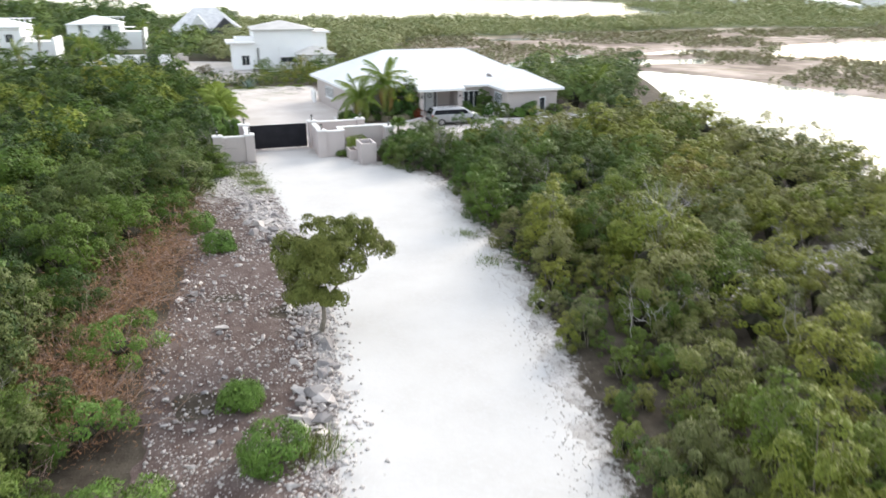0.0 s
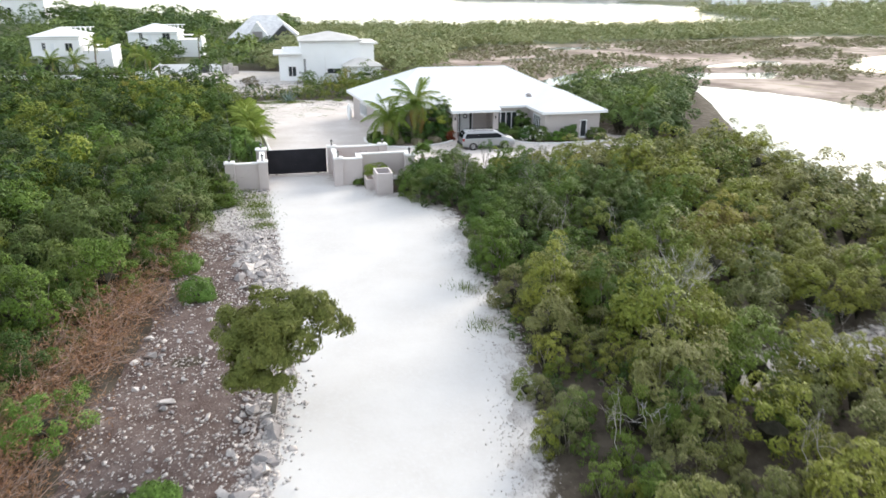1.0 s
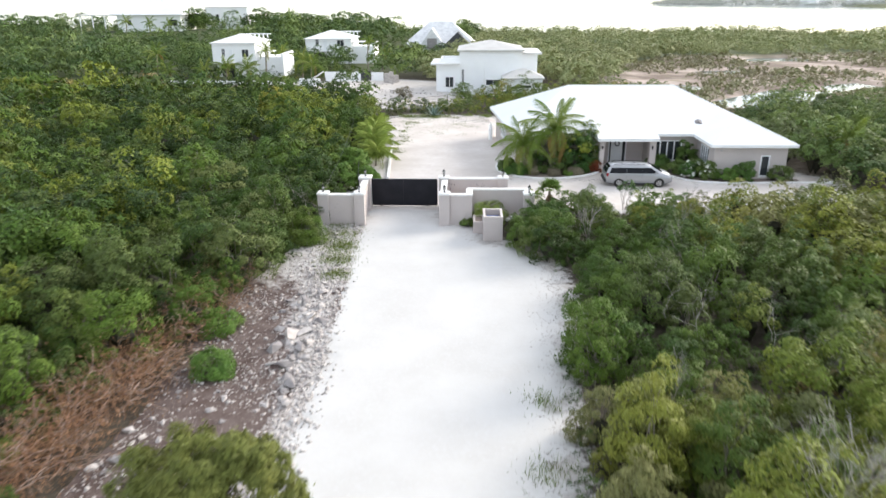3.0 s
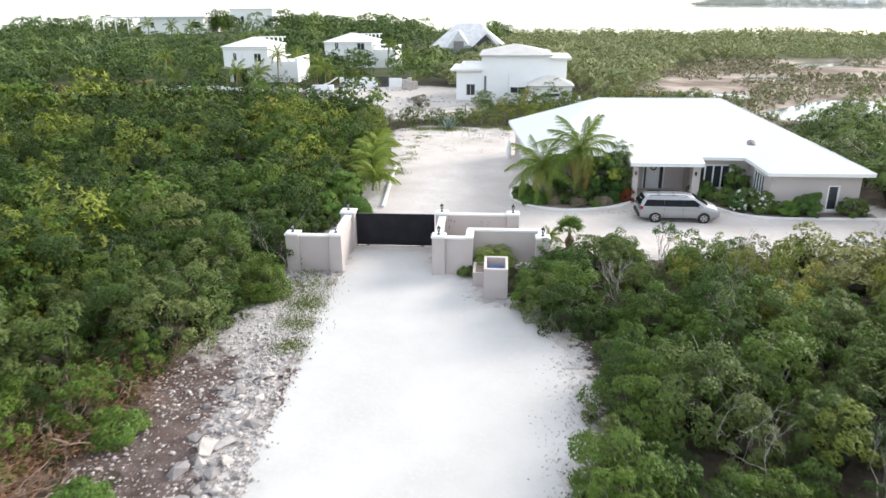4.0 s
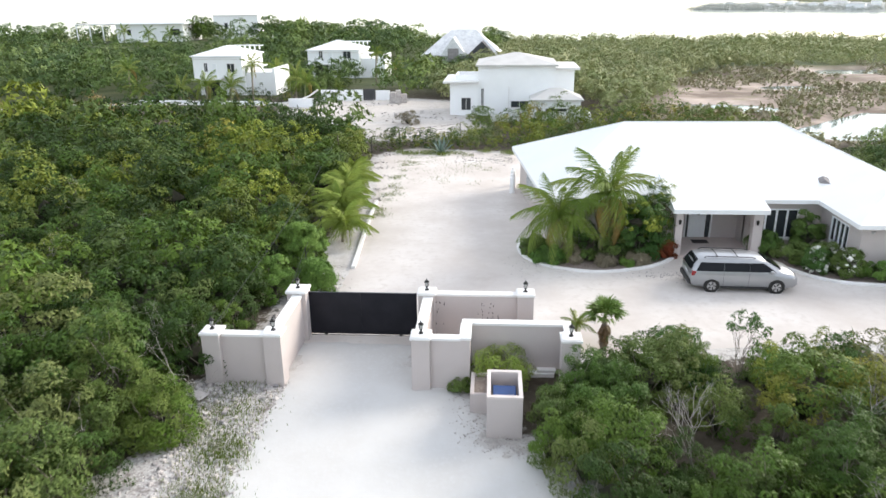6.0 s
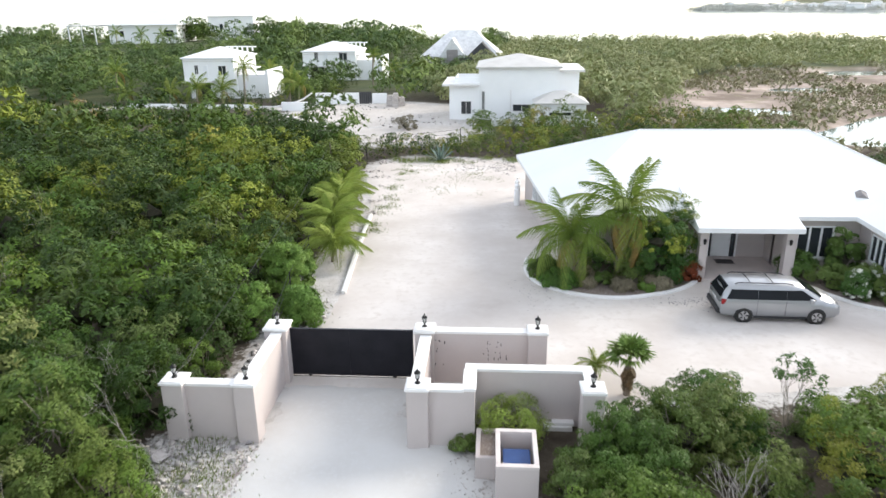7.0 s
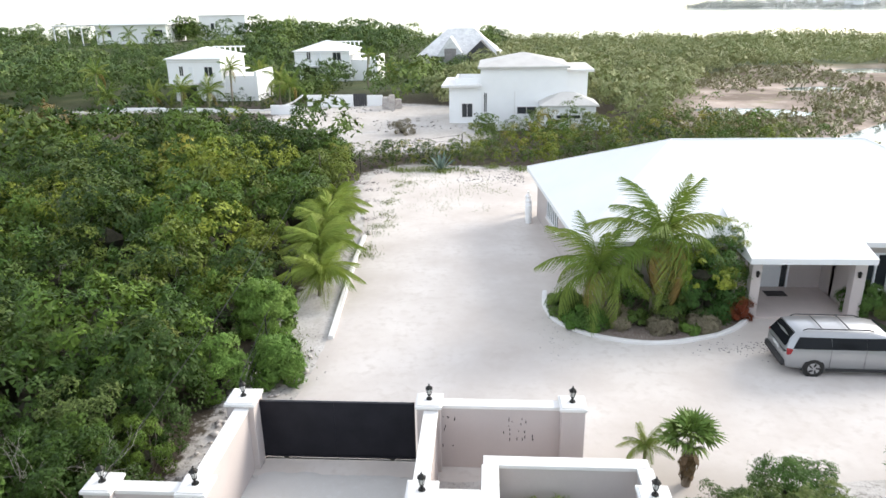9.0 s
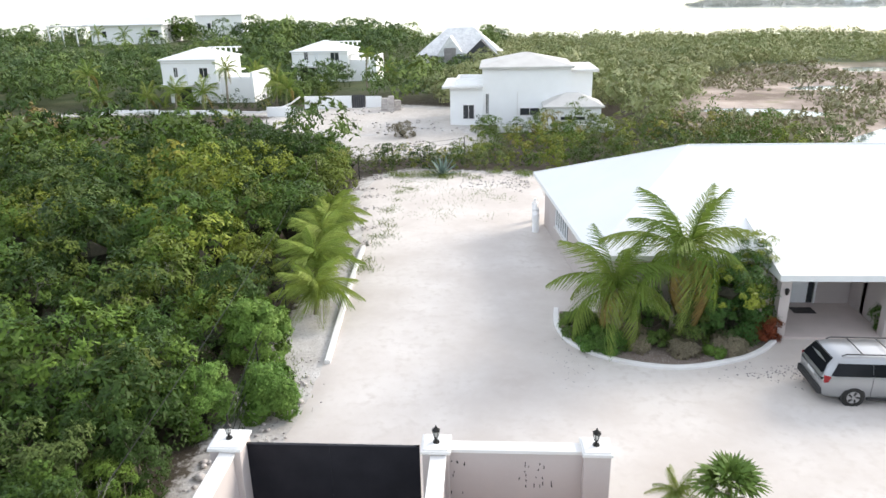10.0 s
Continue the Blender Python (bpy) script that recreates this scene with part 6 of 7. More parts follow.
tagged(part("brush_pile", bk, M_BROWNWOOD), "heap of cut brown branches at the thicket edge", "brush pile", kind="stuff")
cc = np.concatenate(cards)
tagged(new("dead_foliage", cards_mesh("dead_foliage", cc, M_BROWN, np.random.default_rng(2).uniform(0, 1, len(cc)))), "withered red-brown leaves on cut branches", "dead leaves", kind="stuff")
for i, (x, y, r, h) in enumerate(((-3.2, 24.6, 1.25, 2.1), (-3.9, 20.0, 1.2, 1.6), (0.4, 20.6, 0.4, 0.6), (-0.5, 38.9, 0.75, 0.8), (1.1, 17.6, 0.75, 1.0), (0.35, 35.2, 0.6, 0.9), (-1.9, 12.8, 1.1, 1.4), (-0.6, 10.4, 1.4, 1.8), (-2.6, 15.6, 1.2, 1.7))):
    plant("bright_shrub", "bright green regrowing shrub on the stony verge", x, y, 0.02, r, h * 0.9, 14, 40, 0.2, 0.06, 0.36, M_BRIGHT, 70 + i, "verge shrubs")


for i, (x, y, s_) in enumerate(((-4.4, 30.2, 0.5), (-3.4, 33.4, 0.45), (-4.6, 25.6, 0.5), (-2.5, 36.6, 0.45), (-4.9, 21.2, 0.55), (-3.0, 27.6, 0.4))):
    shrub((6, 3, 0, 6, 3, 2)[i], x, y, 0.0, s_, i * 0.9, label="small green shrub among cut brown brush", group="shrubs in the brush")
for i, (x, y, s_) in enumerate(((15.0, 54.6, 0.55), (15.9, 55.0, 0.62), (16.9, 55.2, 0.66), (15.5, 55.7, 0.42), (16.5, 56.0, 0.42), (17.6, 54.6, 0.7), (18.6, 54.9, 0.66))):
    shrub((3, 5, 1, 6, 6, 5, 3)[i], x, y, 0.0, s_, i * 1.3, label="bushy yellow-green shrub beside the wall pillar")
for i, (x, y, s_) in enumerate(((13.2, 51.0, 0.72), (13.7, 52.3, 0.7), (14.7, 52.5, 0.78), (13.1, 49.5, 0.8), (15.5, 52.9, 0.75), (14.5, 51.0, 0.85), (15.6, 51.6, 0.85), (14.2, 49.8, 0.85))):
    shrub((1, 3, 5, 0, 3, 5, 1, 5)[i], x, y, 0.0, s_, i * 1.1, label="dense dark green shrub beside the rendered wall")

# ---------------------------------------------------------------- neighbouring houses
def villa(x, y, rz, w_, d_, h, label, seed):
    """A white two-storey villa with a hipped roof, a terrace block on its right and a roof pergola behind."""
    t = thing("villa", label, "house", x, y, 0, rz, "white villas")
    part("upper_wall", boxes((-w_ / 2, w_ / 2, 0, d_, 2.6, h)), M_WHITEWALL, t)
    part("lower_wall", boxes((-w_ / 2 + 0.5, w_ / 2, 0.6, d_, -0.3, 2.6)), M_WHITEWALL, t)
    part("roof", hip_solid(bmesh.new(), -w_ / 2 - 0.25, w_ / 2 + 0.25, -0.25, d_ + 0.25, h + 0.05, 0.32, 0.15), M_ROOF, t)
    part("band", boxes((-w_ / 2 - 0.05, w_ / 2 + 0.05, -0.06, 0.0, h - 0.5, h - 0.4)), M_CAP, t)
    part("balcony_slab", boxes((-w_ / 2 - 0.35, w_ / 2 - 3.4, -0.5, 0.6, 2.35, 2.6)), M_CAP, t)
    part("terrace_wall", boxes((w_ / 2, w_ / 2 + 4.6, 1.0, d_ - 1, -0.3, 3.3), (w_ / 2 + 4.2, w_ / 2 + 4.6, 1.0, d_ - 1, 3.3, 4.0), (w_ / 2, w_ / 2 + 4.2, 1.0, 1.2, 3.3, 3.4)), M_WHITEWALL, t)
    part("awning", boxes((w_ / 2, w_ / 2 + 2.6, 0.6, 4.0, 4.2, 4.35)), M_CAP, t)
    for px in (0.8, 3.4):
        part("pergola_post", boxes((w_ / 2 - px - 0.1, w_ / 2 - px + 0.1, d_ - 1.0, d_ - 0.8, h, h + 1.05)), M_WHITEWALL, t)
    part("pergola_beam", boxes((w_ / 2 - 4.2, w_ / 2 + 0.6, d_ - 1.1, d_ - 0.7, h + 1.05, h + 1.2)), M_WHITEWALL, t)
    for k in range(6):
        xx = w_ / 2 - 4.0 + k * 0.8
        part("baluster", boxes((xx - 0.08, xx + 0.08, d_ - 1.05, d_ - 0.75, h + 0.5, h + 1.05)), M_WHITEWALL, t)
    for x0, x1, z0, z1 in ((-w_ * 0.27, -w_ * 0.21, 3.6, 4.8), (w_ * 0.2, w_ * 0.34, 3.5, 4.7)):
        wd = part("window", boxes((x0 - 0.08, x1 + 0.08, -0.05, -0.002, z0 - 0.08, z1 + 0.08)), M_CAP, t, "white window frame")
        part("pane", boxes((x0, (x0 + x1) / 2 - 0.04, -0.07, -0.052, z0, z1), ((x0 + x1) / 2 + 0.04, x1, -0.07, -0.052, z0, z1)), M_GLASS, wd)
    part("door", boxes((-w_ * 0.1, -w_ * 0.02, -0.06, -0.002, 2.65, 4.7)), M_DOOR, t, "pale balcony door")
    # near-black panel on the solid wall, the shade of an opening as colour
    part("opening", boxes((-w_ / 2 + 1.2, -w_ / 2 + 3.6, 0.54, 0.597, 0.0, 2.2)), M_DARKSLOT, t, "dark panel for the shade in a ground-floor opening")
    return t


villa(-30.0, 137.0, -2, 7.6, 9.0, 5.8, "white two-storey villa with a hipped roof and a roof terrace", 1)
villa(-18.2, 163.0, -2, 9.6, 9.0, 4.95, "white two-storey villa with a hipped roof beyond the palms", 2)

white = thing("white_house", "large two-storey white house with pale hipped roofs", "house", 14, 118, 0, -1)
part("main_wall", boxes((-4.6, 4.6, 0.0, 8.6, -0.3, 6.0)), M_WHITEWALL, white)
part("east_wall", boxes((4.6, 6.9, 0.8, 8.6, -0.3, 5.3)), M_WHITEWALL, white)
part("east_roof", boxes((4.5, 7.5, 0.4, 9.0, 5.3, 5.6), bevel=0.03), M_CAP, white)
part("roof", hip_solid(bmesh.new(), -4.9, 4.9, -0.4, 9.0, 6.0, 0.25, 0.2), M_GREYROOF, white, "pale grey hipped roof")
part("west_wall", boxes((-8.0, -4.6, -0.2, 7.0, -0.3, 3.9)), M_WHITEWALL, white)
part("west_roof", boxes((-8.8, -4.5, -0.9, 7.6, 3.9, 4.15), bevel=0.03), M_CAP, white)
part("roof_parapet", boxes((-7.4, -4.62, 0.6, 0.8, 4.15, 4.75), (-7.4, -7.2, 0.8, 5.0, 4.15, 4.75), (-7.4, -4.62, 5.0, 5.2, 4.15, 4.75)), M_WHITEWALL, white)
part("annex_wall", boxes((1.9, 7.4, -3.4, 0.0, -0.3, 2.2)), M_WHITEWALL, white)
part("annex_roof", hip_solid(bmesh.new(), 1.6, 7.7, -3.7, 1.2, 2.35, 0.45, 0.15), M_GREYROOF, white, "pale grey hipped roof")
part("yard_wall", boxes((-3.0, 8.6, -4.9, -4.7, -0.3, 0.75), (8.4, 8.6, -4.7, 0, -0.3, 0.75)), M_WHITEWALL, white)
for x0, x1, y, z0, z1 in ((-6.6, -5.5, -0.2, 0.7, 2.1), (-4.2, -3.95, 0.0, 1.2, 3.2), (-0.6, 1.4, 0.0, 1.0, 1.7), (3.4, 5.8, -3.4, 1.0, 1.3), (2.5, 2.8, -3.4, 0.9, 1.3), (6.6, 6.9, -3.4, 0.9, 1.3)):
    wd = part("window", boxes((x0 - 0.07, x1 + 0.07, y - 0.05, y - 0.002, z0 - 0.07, z1 + 0.07)), M_CAP, white, "white window frame")
    part("pane", boxes((x0, (x0 + x1) / 2 - 0.03, y - 0.07, y - 0.052, z0, z1), ((x0 + x1) / 2 + 0.03, x1, y - 0.07, y - 0.052, z0, z1)), M_GLASS, wd)
b = bmesh.new()
tube(b, [(-0.9, -0.08, 0), (-0.9, -0.08, 3.4)], [0.05, 0.05], 8)
part("downpipe", b, M_CAP, white)

wrap = thing("wrapped_house", "house with steep gabled roofs wrapped in crumpled white sheeting", "house", 4.1, 193, 0.5, -2)
part("wall", boxes((-8.0, 8.0, 0, 10, -1.5, 1.5)), M_WHITEWALL, wrap)
b = hip_solid(bmesh.new(), -8.9, 8.9, -0.8, 11.5, 1.4, 0.85, 0.15)
part("roof", b, M_TARP, wrap, "white sheeting over the roof")
b = bmesh.new()
for x0, x1, z1, y0 in ((-4.6, 1.2, 5.2, -2.6),):
    q = [b.verts.new(v) for v in ((x0, y0, 1.3), (x1, y0, 1.3), ((x0 + x1) / 2, y0, z1), (x0, 5, 1.3), (x1, 5, 1.3), ((x0 + x1) / 2, 5, z1))]
    for f in ((0, 1, 2), (0, 2, 5, 3), (1, 4, 5, 2), (3, 5, 4), (0, 3, 4, 1)):
        b.faces.new([q[k] for k in f])
part("gable", b, M_TARP, wrap)
part("gable_wall", boxes((-2.9, -0.5, -2.68, -2.58, 0.6, 2.9)), M_GREYSTONE, wrap)
b = bmesh.new()
q = [b.verts.new(v) for v in ((0.6, -3.4, 0.7), (8.4, -3.4, 0.7), (4.6, -3.4, 4.4), (0.6, 3.0, 0.7), (8.4, 3.0, 0.7), (4.6, 3.0, 4.4))]
for f in ((0, 1, 2), (0, 2, 5, 3), (1, 4, 5, 2), (3, 5, 4), (0, 3, 4, 1)):
    b.faces.new([q[k] for k in f])
part("dark_roof", b, M_SLATE, wrap, "dark shingled gable")
# near-black panel on the wall face in place of a shaded opening
part("opening", boxes((-6.0, -4.4, -0.07, -0.003, -0.3, 1.6)), M_DARKSLOT, wrap)

hill = thing("hill_house", "long low white house with a wide roof on the hill", "house", -82, 222, 5.0, 0)
part("wall", boxes((-8, 10.5, 0, 12, -3, 3.2)), M_WHITEWALL, hill)
part("roof", hip_solid(bmesh.new(), -9.5, 11.5, -1, 13, 3.35, 0.55, 0.2), M_ROOF, hill)
part("porch_roof", boxes((-19, -8, -1, 7, 3.1, 3.35)), M_CAP, hill)
for px in (-18.6, -15.0, -11.4):
    part("porch_post", boxes((px, px + 0.25, -0.9, -0.65, -2, 3.1)), M_WHITEWALL, hill)
part("window", boxes((-5, -4, -0.06, -0.002, 0.4, 1.8)), M_GLASS, hill)
part("window", boxes((7, 9.5, -0.06, -0.002, 0.3, 1.9)), M_GLASS, hill)
hb = thing("hill_block", "flat-roofed white house among trees on the hill", "house", -67, 250, 3.4, 8)
part("wall", boxes((-6.6, 6.6, 0, 9, -2, 6.2)), M_WHITEWALL, hb)
part("roof", boxes((-6.8, 6.8, -0.3, 9.3, 6.2, 6.5), bevel=0.03), M_CAP, hb)
part("window", boxes((-3.4, -2.5, -0.06, -0.002, 2.4, 4.2)), M_GLASS, hb)

# white garden walls, gate and shed before the villas
for x0, x1, y, h in ((-38.5, -31, 128.6, 0.45), (-31, -20.3, 127.4, 0.5), (-16.2, -12.8, 125.4, 1.1), (-13.2, -7.2, 131.6, 1.5), (-5.4, -3.4, 131.8, 1.4)):
    t = thing("boundary_wall", "low white rendered boundary wall of a villa", "wall", (x0 + x1) / 2, y, 0, 0, "villa boundary walls")
    part("wall_body", boxes((-(x1 - x0) / 2, (x1 - x0) / 2, -0.12, 0.12, -0.3, h), bevel=0.01), M_WHITEWALL, t)
t = thing("wooden_gate", "dark boarded gate in a white wall", "gate", -6.3, 131.7, 0)
for k in range(6):
    part("board", boxes((-0.85 + k * 0.28, -0.6 + k * 0.28, -0.04, 0.04, 0.0, 1.6)), M_SLATE, t)
for k, (x, y, h) in enumerate(((-2.6, 129, 1.5), (-1.8, 128.6, 1.9), (-1.1, 129.3, 1.3))):
    t = thing("block_stack", "stack of grey concrete blocks on the sand", "block stack", x, y, 0.03, 8 * k, "block stacks")
    for q in range(int(h / 0.3)):
        part("block", boxes((-0.45 + 0.03 * q, 0.4, -0.4, 0.42 - 0.02 * q, q * 0.3, q * 0.3 + 0.28), bevel=0.01), M_STONE, t)

# wire fence along the scrub and behind the yard
fence = thing("wire_fence", "thin black wire fence on slender posts", "fence", 1.4, 62, 0)
FP = [(2.6, 59.5), (2.0, 64), (1.6, 69), (1.2, 74), (0.8, 79), (0.4, 84), (0.1, 89), (0.3, 94), (2.4, 97.5), (5.2, 99.5), (8.0, 101.5)]
for x, y in FP:
    b = bmesh.new()
    cyl(b, x, y, -0.2, 1.75, 0.03, 0.03, 8)
    part("post", b, M_IRON, fence, world=True)
for z in (0.2, 0.6, 1.0, 1.35, 1.7):
    b = bmesh.new()
    tube(b, [(x, y, z) for x, y in FP], [0.012] * len(FP), 4)
    part("wire", b, M_IRON, fence, world=True)

line = thing("cable", "thin black cable strung from the wall pillar over the scrub", "cable", 1.2, 53.96, 2.14)
b = bmesh.new()
tube(b, [(1.2, 53.96, 2.15), (1.12, 58, 2.4), (0.95, 62.5, 2.55), (0.2, 72.5, 2.65), (-1.4, 88, 2.9)], [0.013] * 5, 5)
part("wire", b, M_IRON, line, world=True)
b = bmesh.new()
cyl(b, -1.4, 88, -0.2, 2.95, 0.06, 0.05, 8)
part("pole", b, M_BARK, line, "grey wooden pole", world=True)

# far shore across the bay
FARSHORE = [(245, 945), (310, 890), (420, 780), (470, 620), (520, 440)]
rng = np.random.default_rng(77)
rows = []
for (x0, y0), (x1, y1) in zip(FARSHORE, FARSHORE[1:]):
    for k in np.linspace(0, 1, 60):
        for q in range(3):
            rows.append((x0 + (x1 - x0) * k + q * 14 + rng.normal(0, 4), y0 + (y1 - y0) * k + q * 14 + rng.normal(0, 4), q * 2.0 - 0.5, rng.uniform(0.9, 1.6), rng.uniform(0, 6.28), rng.uniform(0, 1)))
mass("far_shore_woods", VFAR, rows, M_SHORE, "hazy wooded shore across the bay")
b = bmesh.new()
pts = [Vector((x, y, 0)) for x, y in FARSHORE]
for p0, p1 in zip(pts, pts[1:]):
    d = (p1 - p0).normalized()
    nrm = Vector((d.y, -d.x, 0))
    q = [b.verts.new(v) for v in (p0 - nrm * 6 + Vector((0, 0, -1)), p1 - nrm * 6 + Vector((0, 0, -1)), p1 + nrm * -60 + Vector((0, 0, 7)), p0 + nrm * -60 + Vector((0, 0, 7)))]
    b.faces.new(q)
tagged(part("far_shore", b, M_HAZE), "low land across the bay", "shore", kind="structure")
for i in range(46):
    k = rng.uniform(0, 1) ** 0.7 * 3.999
    (x0, y0), (x1, y1) = FARSHORE[int(k)], FARSHORE[int(k) + 1]
    f = k - int(k)
    x, y = x0 + (x1 - x0) * f + rng.uniform(10, 50), y0 + (y1 - y0) * f + rng.uniform(10, 50)
    w_, h = rng.uniform(8, 26), rng.uniform(4, 9)
    t = thing("shore_building", "distant white building on the far shore", "building", x, y, 0, rng.uniform(-40, 40), "far shore buildings")
    part("wall", boxes((-w_ / 2, w_ / 2, -5, 5, -1, h)), M_WHITEWALL, t)
    part("roof", hip_solid(bmesh.new(), -w_ / 2 - 0.4, w_ / 2 + 0.4, -5.4, 5.4, h + 0.1, 0.3, 0.2), M_GREYROOF, t)

for i in range(60):                       # the town beyond the marsh
    x, y = rng.uniform(340, 640), rng.uniform(280, 640)
    if shore(x, y) < 10:
        continue
    w_, h = rng.uniform(7, 20), rng.uniform(3.5, 8)
    t = thing("town_building", "distant white building among low trees", "building", x, y, float(ground_z(x, y)), rng.uniform(-40, 40), "town buildings")
    part("wall", boxes((-w_ / 2, w_ / 2, -5, 5, -1, h)), M_WHITEWALL, t)
    part("roof", hip_solid(bmesh.new(), -w_ / 2 - 0.4, w_ / 2 + 0.4, -5.4, 5.4, h + 0.1, 0.3, 0.2), M_ROOF, t)

# a pipe in the villa garden, a dry shrub on the plot, taller trees by the hill houses
t = thing("white_pipe", "long curved white pipe lying over the garden wall", "pipe", -14, 126.5, 0)
b = bmesh.new()
tube(b, [(-6.0, 0, 0.35), (-3.5, 0, 0.3), (-1.5, 0, 0.6), (0.4, 0, 1.3), (1.6, 0, 2.1)], [0.11] * 5, 8)
part("pipe_body", b, M_CAP, t)
plant("dry_shrub", "grey-brown dry shrub on the sandy plot", 1.6, 111.0, 0.02, 1.2, 1.5, 18, 40, 0.18, 0.06, 0.35, M_CROTON_DRY, 95)
rng = np.random.default_rng(41)
rows = [(x + rng.normal(0, 2.2), y + rng.normal(0, 2), float(ground_z(x, y)) - 0.2, rng.uniform(0.9, 1.5), rng.uniform(0, 6.28), rng.uniform(0, 0.4)) for x, y in ((-73, 226), (-70, 229), (-76, 231), (-68, 232), (-46, 228), (-43, 230), (-48, 233), (-40, 229), (-36, 231), (-52, 230), (-71, 234)) for q in range(5)]
mass("hill_trees", FAR, [(x, y, z, s * 1.4, a_, v) for x, y, z, s, a_, v in rows], M_LEAF_S, "dark trees round the hilltop houses")

rng = np.random.default_rng(58)
b = bmesh.new()
tw = np.concatenate([near_l[(dl < 48)][::16], near_r[(dr < 26)][::13], near_l[(dl < 16) & (near_l[:, 1] > 42)][::5]])
for x, y in tw:
    for k in range(2):
        branches(b, (x + rng.normal(0, 0.3), y + rng.normal(0, 0.3), 1.0), (rng.normal(0, 0.3), rng.normal(0, 0.3), 1), rng.uniform(0.6, 0.95), 0.016, 3, rng, 0.5)
tagged(part("bare_twigs", b, M_DEADWOOD), "bare grey twigs standing out of the green scrub", "twigs", kind="stuff")

# ---------------------------------------------------------------- stones, gravel, grass
rng = np.random.default_rng(91)


def stone_mesh(k):
    """An angular block: the hull of a few random points."""
    b = bmesh.new()
    for q in range(11):
        v = rng.normal(0, 1, 3)
        v /= np.linalg.norm(v)
        b.verts.new(Vector(v * rng.uniform(0.8, 1.1)))
    r = bmesh.ops.convex_hull(b, input=b.verts)
    bmesh.ops.delete(b, geom=list({g for g in r["geom_unused"] + r["geom_interior"] if isinstance(g, bmesh.types.BMVert)}), context="VERTS")
    bmesh.ops.transform(b, matrix=Matrix.Diagonal((1.0, rng.uniform(0.55, 0.9), rng.uniform(0.35, 0.6), 1)), verts=b.verts)
    return mesh_of("stone", b, M_STONE if k % 3 else M_GREYSTONE)


STONES = [stone_mesh(k) for k in range(9)]
EDGE = [(2.0, 14), (3.0, 19), (3.9, 25), (4.2, 29), (4.0, 36), (3.4, 43), (2.6, 48), (1.5, 52)]
spots = []
pts = scatter(VERGE, 0.55, rng)
for x, y in pts:
    near = float(edge_dist(np.array([x]), np.array([y]), EDGE, False)[0])
    if rng.uniform() < (0.9 if near < 1.3 else 0.6):
        spots.append((x, y, abs(rng.normal(0, 0.07)) + (0.1 if near < 1.3 else 0.07)))
spots.sort(key=lambda s: -s[2])
for x, y, r in ((2.6, 38.4, 0.6), (0.1, 26.2, 0.34), (3.0, 24.8, 0.4), (2.0, 38.9, 0.36), (2.9, 40.4, 0.3), (2.2, 37.2, 0.5), (0.9, 52.7, 0.5), (3.5, 24.0, 0.36), (-0.9, 29.8, 0.36), (-1.5, 29.4, 0.25), (2.4, 35.9, 0.34)):
    spots.insert(0, (x, y, r))
for i in range(64):                      # larger blocks pushed to the edge of the track
    f = rng.uniform()
    y = rng.choice((rng.uniform(33, 43), rng.uniform(18, 29)))
    k = next(j for j in range(len(EDGE) - 1) if EDGE[j + 1][1] >= y)
    x = EDGE[k][0] + (EDGE[k + 1][0] - EDGE[k][0]) * (y - EDGE[k][1]) / (EDGE[k + 1][1] - EDGE[k][1]) - abs(rng.normal(0.2, 0.7))
    spots.insert(0, (x, y, rng.uniform(0.2, 0.5)))
small = []
for i, (x, y, r) in enumerate(spots):
    if i < 290:
        ob = part("stone", STONES[i % 9], None, verge)
        ob.matrix_basis = Matrix.Translation((x, y, 0.03 + r * 0.15)) @ Euler((rng.normal(0, 0.2), rng.normal(0, 0.2), rng.uniform(0, 6.28))).to_matrix().to_4x4() @ Matrix.Scale(r, 4)
    else:
        small.append((x, y, 0.03, r))


def gravel(name, rows, material, label):
    """Many small angular stones joined in one body."""
    base = np.array([[1, 0, 0], [0, 1, 0], [-1, 0, 0], [0, -1, 0], [0, 0, 0.7], [0, 0, -0.5]], float)
    tri = np.array([[0, 1, 4], [1, 2, 4], [2, 3, 4], [3, 0, 4], [1, 0, 5], [2, 1, 5], [3, 2, 5], [0, 3, 5]])
    co, fa = [], []
    for i, (x, y, z, r) in enumerate(rows):
        a_ = rng.uniform(0, 6.28)
        ca, sa = math.cos(a_), math.sin(a_)
        v = base * rng.uniform(0.6, 1.2, (6, 1)) * r
        co.append(np.stack([v[:, 0] * ca - v[:, 1] * sa + x, v[:, 0] * sa + v[:, 1] * ca + y, v[:, 2] + z], 1))
        fa.append(tri + 6 * i)
    return tagged(new(name, np_mesh(name, np.concatenate(co), np.concatenate(fa), material)), label, "gravel", kind="stuff")


gv = [(x, y, 0.05, min(0.13, 0.02 + abs(rng.normal(0, 0.03)))) for x, y in scatter(VERGE, 0.15, rng, 0.9) if rng.uniform() < 0.6 + 0.5 * fbm(x, y, 1.3, 4)]
bank = []
for (x0, y0), (x1, y1) in zip(EDGE, EDGE[1:]):
    for q in range(520):
        f = rng.uniform()
        bank.append((x0 + (x1 - x0) * f + rng.normal(-0.25, 0.55), y0 + (y1 - y0) * f, 0.06, min(0.2, 0.035 + abs(rng.normal(0, 0.045)))))
gravel("gravel", small + gv + bank, M_STONE, "pale limestone gravel on the brown verge")
side = []
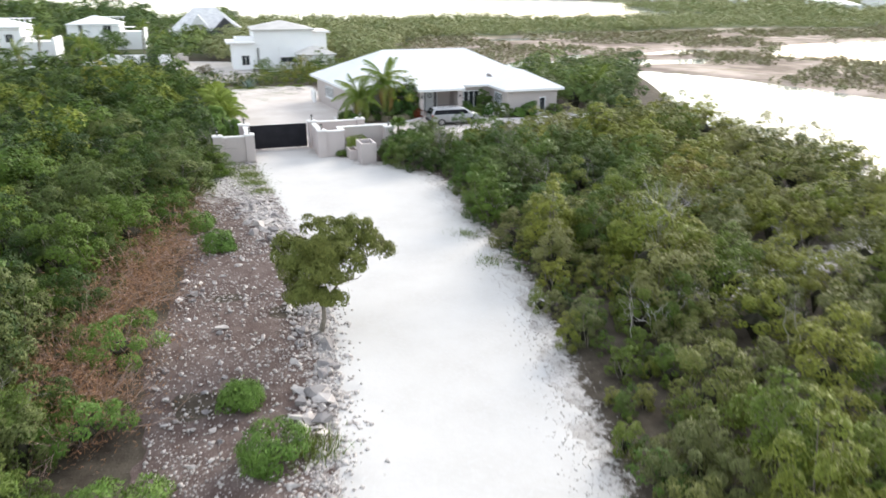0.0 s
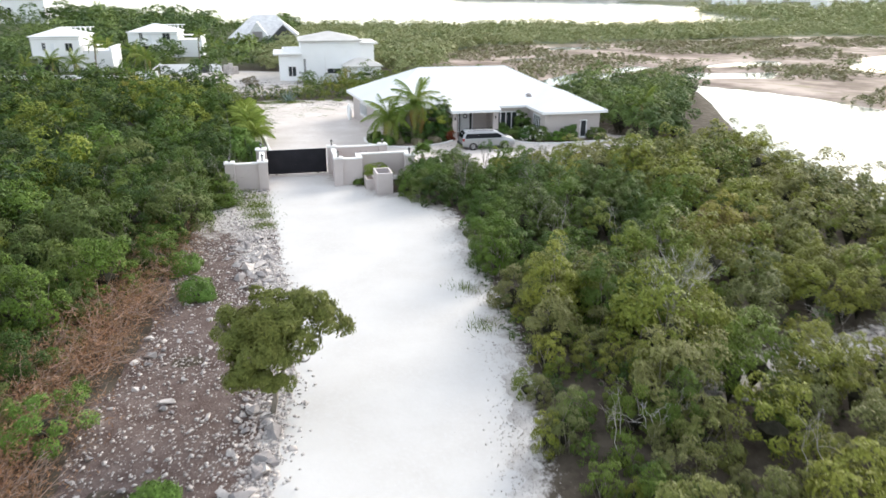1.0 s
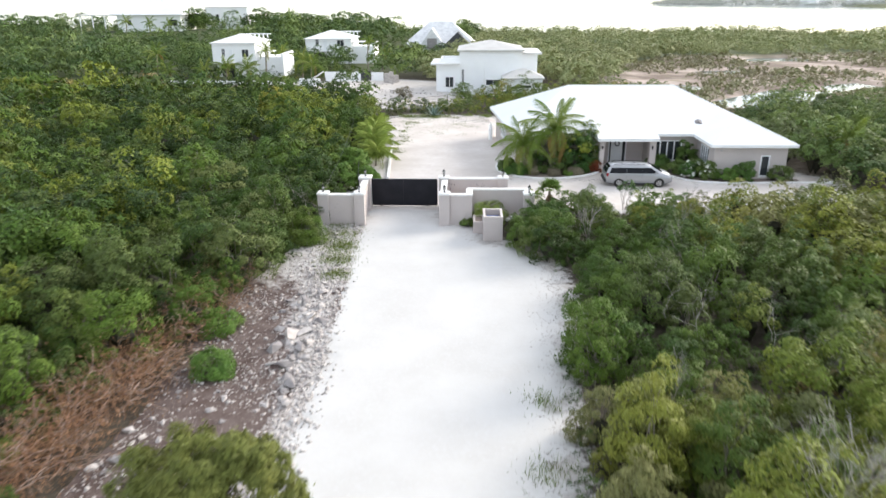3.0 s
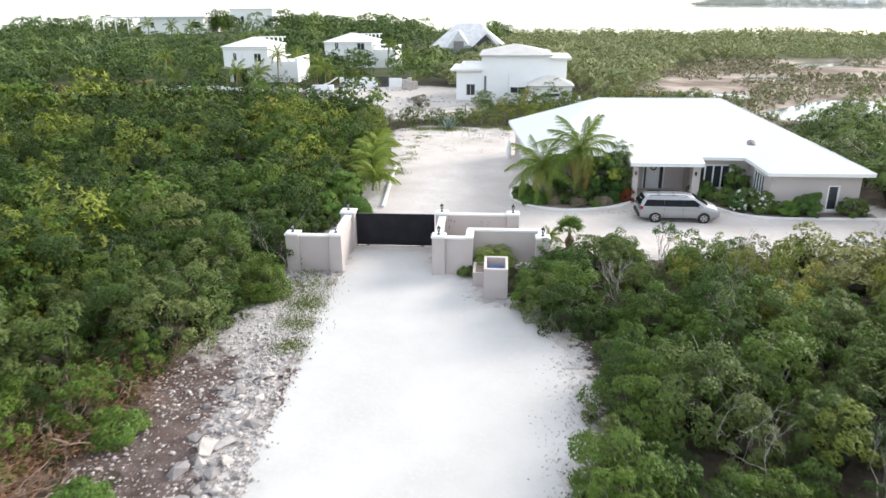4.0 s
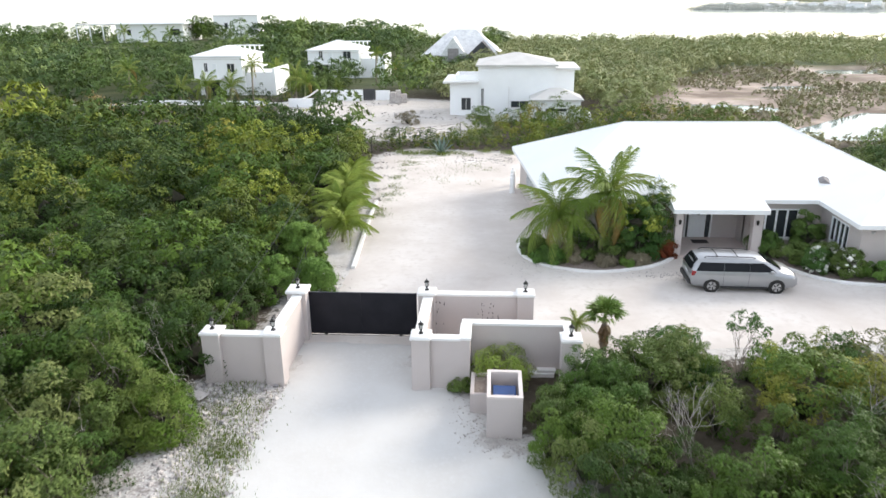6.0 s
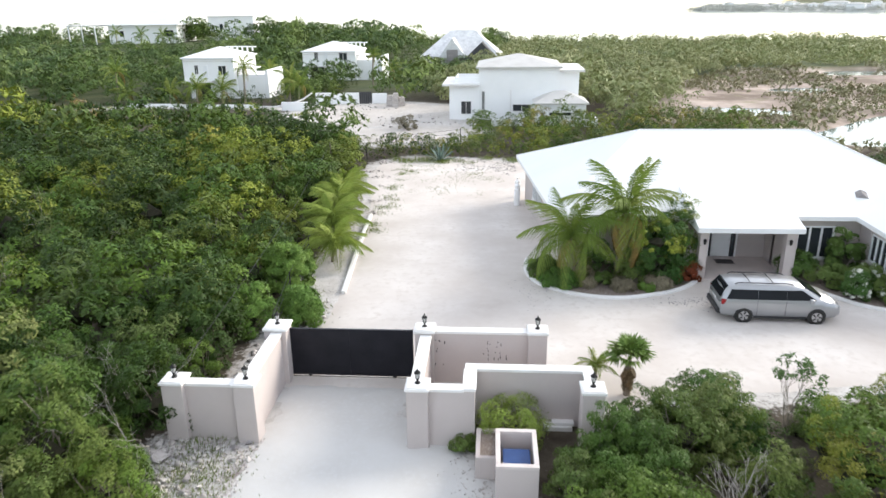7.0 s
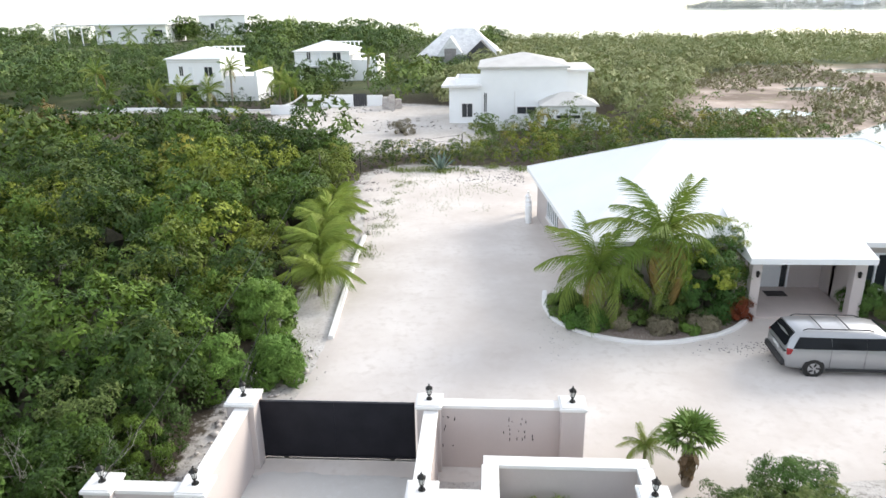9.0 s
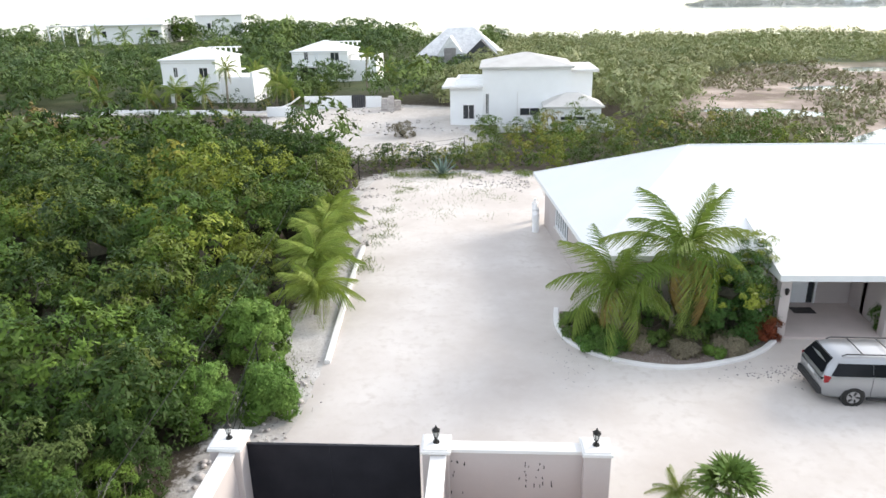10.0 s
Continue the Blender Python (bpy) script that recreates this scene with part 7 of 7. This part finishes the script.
for k in range(3600):
    i = rng.integers(12, 23)
    (x0, y0), (x1, y1) = ROAD[i], ROAD[i + 1] if i + 1 < len(ROAD) else ROAD[0]
    f = rng.uniform()
    side.append((x0 + (x1 - x0) * f + rng.normal(0.1, 0.55), y0 + (y1 - y0) * f + rng.normal(0, 0.3), 0.05, rng.uniform(0.015, 0.05)))
side += [(x + rng.normal(0, 0.5), y + rng.normal(0, 0.35), 0.05, min(0.2, 0.03 + abs(rng.normal(0, 0.06)))) for q in range(40) for x, y in ((3.0, 79), (2.9, 82), (2.3, 86), (2.0, 89), (2, 94.6), (4, 95.6), (6, 95.4), (8, 95.2), (10, 95), (12, 94.6), (1.2, 91), (2.9, 62.5), (3.1, 64.2), (2.7, 60.8), (2.6, 58.6), (2.4, 57.6), (2.3, 59.6), (2.0, 56.6), (1.5, 55.6), (1.3, 53.2), (2.0, 53.0), (0.9, 53.4))]
gravel("gravel", side, M_STONE, "loose grey stones along the edge of the white track")
gravel("gravel", [(x, y, 0.1, rng.uniform(0.05, 0.3)) for x, y in scatter(LOT, 1.2, rng, 1.6) if fbm(x, y, 3, 2) > 0.15] + [(x + rng.normal(0, 0.8), y + rng.normal(0, 0.6), 0.05, rng.uniform(0.05, 0.22)) for x, y in CLEAR for q in range(70)], M_STONE, "broken limestone on bare ground")

gravel("gravel", [(20.4 + rng.normal(0, 1.3), 65.2 + rng.normal(0, 0.35) + 0.0, 0.05, rng.uniform(0.012, 0.045)) for q in range(160)] + [(13.0 + rng.normal(0, 0.5), 66.5 + rng.normal(0, 1.3), 0.05, rng.uniform(0.012, 0.04)) for q in range(70)] + [(rng.uniform(8, 13), 92.5 + rng.normal(0, 1.0), 0.05, rng.uniform(0.03, 0.11)) for q in range(160)] + [(3.1 + rng.normal(0, 0.35), rng.uniform(59, 66), 0.05, rng.uniform(0.015, 0.05)) for q in range(120)] + [(11.9 + rng.normal(0, 0.6), 56.6 + rng.normal(0, 0.4), 0.04, rng.uniform(0.03, 0.12)) for q in range(120)], M_GREYSTONE, "scattered dark crumbs and stones on the sandy yard")


def grass(rows, label):
    cards, var = [], []
    for x, y, r, h, k in rows:
        p = np.stack([x + rng.normal(0, r, k), y + rng.normal(0, r, k), np.full(k, 0.04)], 1)
        up = np.stack([rng.normal(0, 0.35, k), rng.normal(0, 0.35, k), np.ones(k)], 1) * (h * rng.uniform(0.5, 1.2, k))[:, None]
        s = np.stack([rng.normal(0, 1, k), rng.normal(0, 1, k), np.zeros(k)], 1)
        s = s / np.linalg.norm(s, axis=1, keepdims=True) * 0.012
        cards.append(np.stack([p - s, p + s, p + up * 0.6 + s * 0.8, p + up], 1))
        var.append(rng.uniform(0, 1, k))
    return tagged(new("grass", cards_mesh("grass", np.concatenate(cards), M_GRASS, np.concatenate(var))), label, "grass", kind="stuff")


grass([(3.0, 47.5, 0.5, 0.16, 1500), (2.8, 49.6, 0.55, 0.16, 1500), (3.3, 45.4, 0.4, 0.14, 900), (2.4, 51.8, 0.7, 0.13, 1100), (12.9, 33.5, 0.4, 0.2, 220), (12.6, 29.5, 0.4, 0.2, 220), (2.2, 17.5, 0.4, 0.35, 400), (2.0, 53.3, 0.6, 0.2, 250)] +
      [(4 + rng.uniform(-0.5, 9), 86 + rng.uniform(-2, 8), 0.5, 0.12, 30) for q in range(30)] + [(3.4 + abs(rng.normal(0, 0.7)), 74 + rng.uniform(0, 20), 0.3, 0.14, 70) for q in range(26)] + [(2.5 + rng.uniform(0, 11), 94.8 + rng.uniform(-0.8, 1.2), 0.35, 0.3, 90) for q in range(24)] + [(2.4 + rng.uniform(-0.6, 0.8), 60 + rng.uniform(0, 6), 0.3, 0.15, 60) for q in range(8)], "patchy yellow-green grass on bare sand")
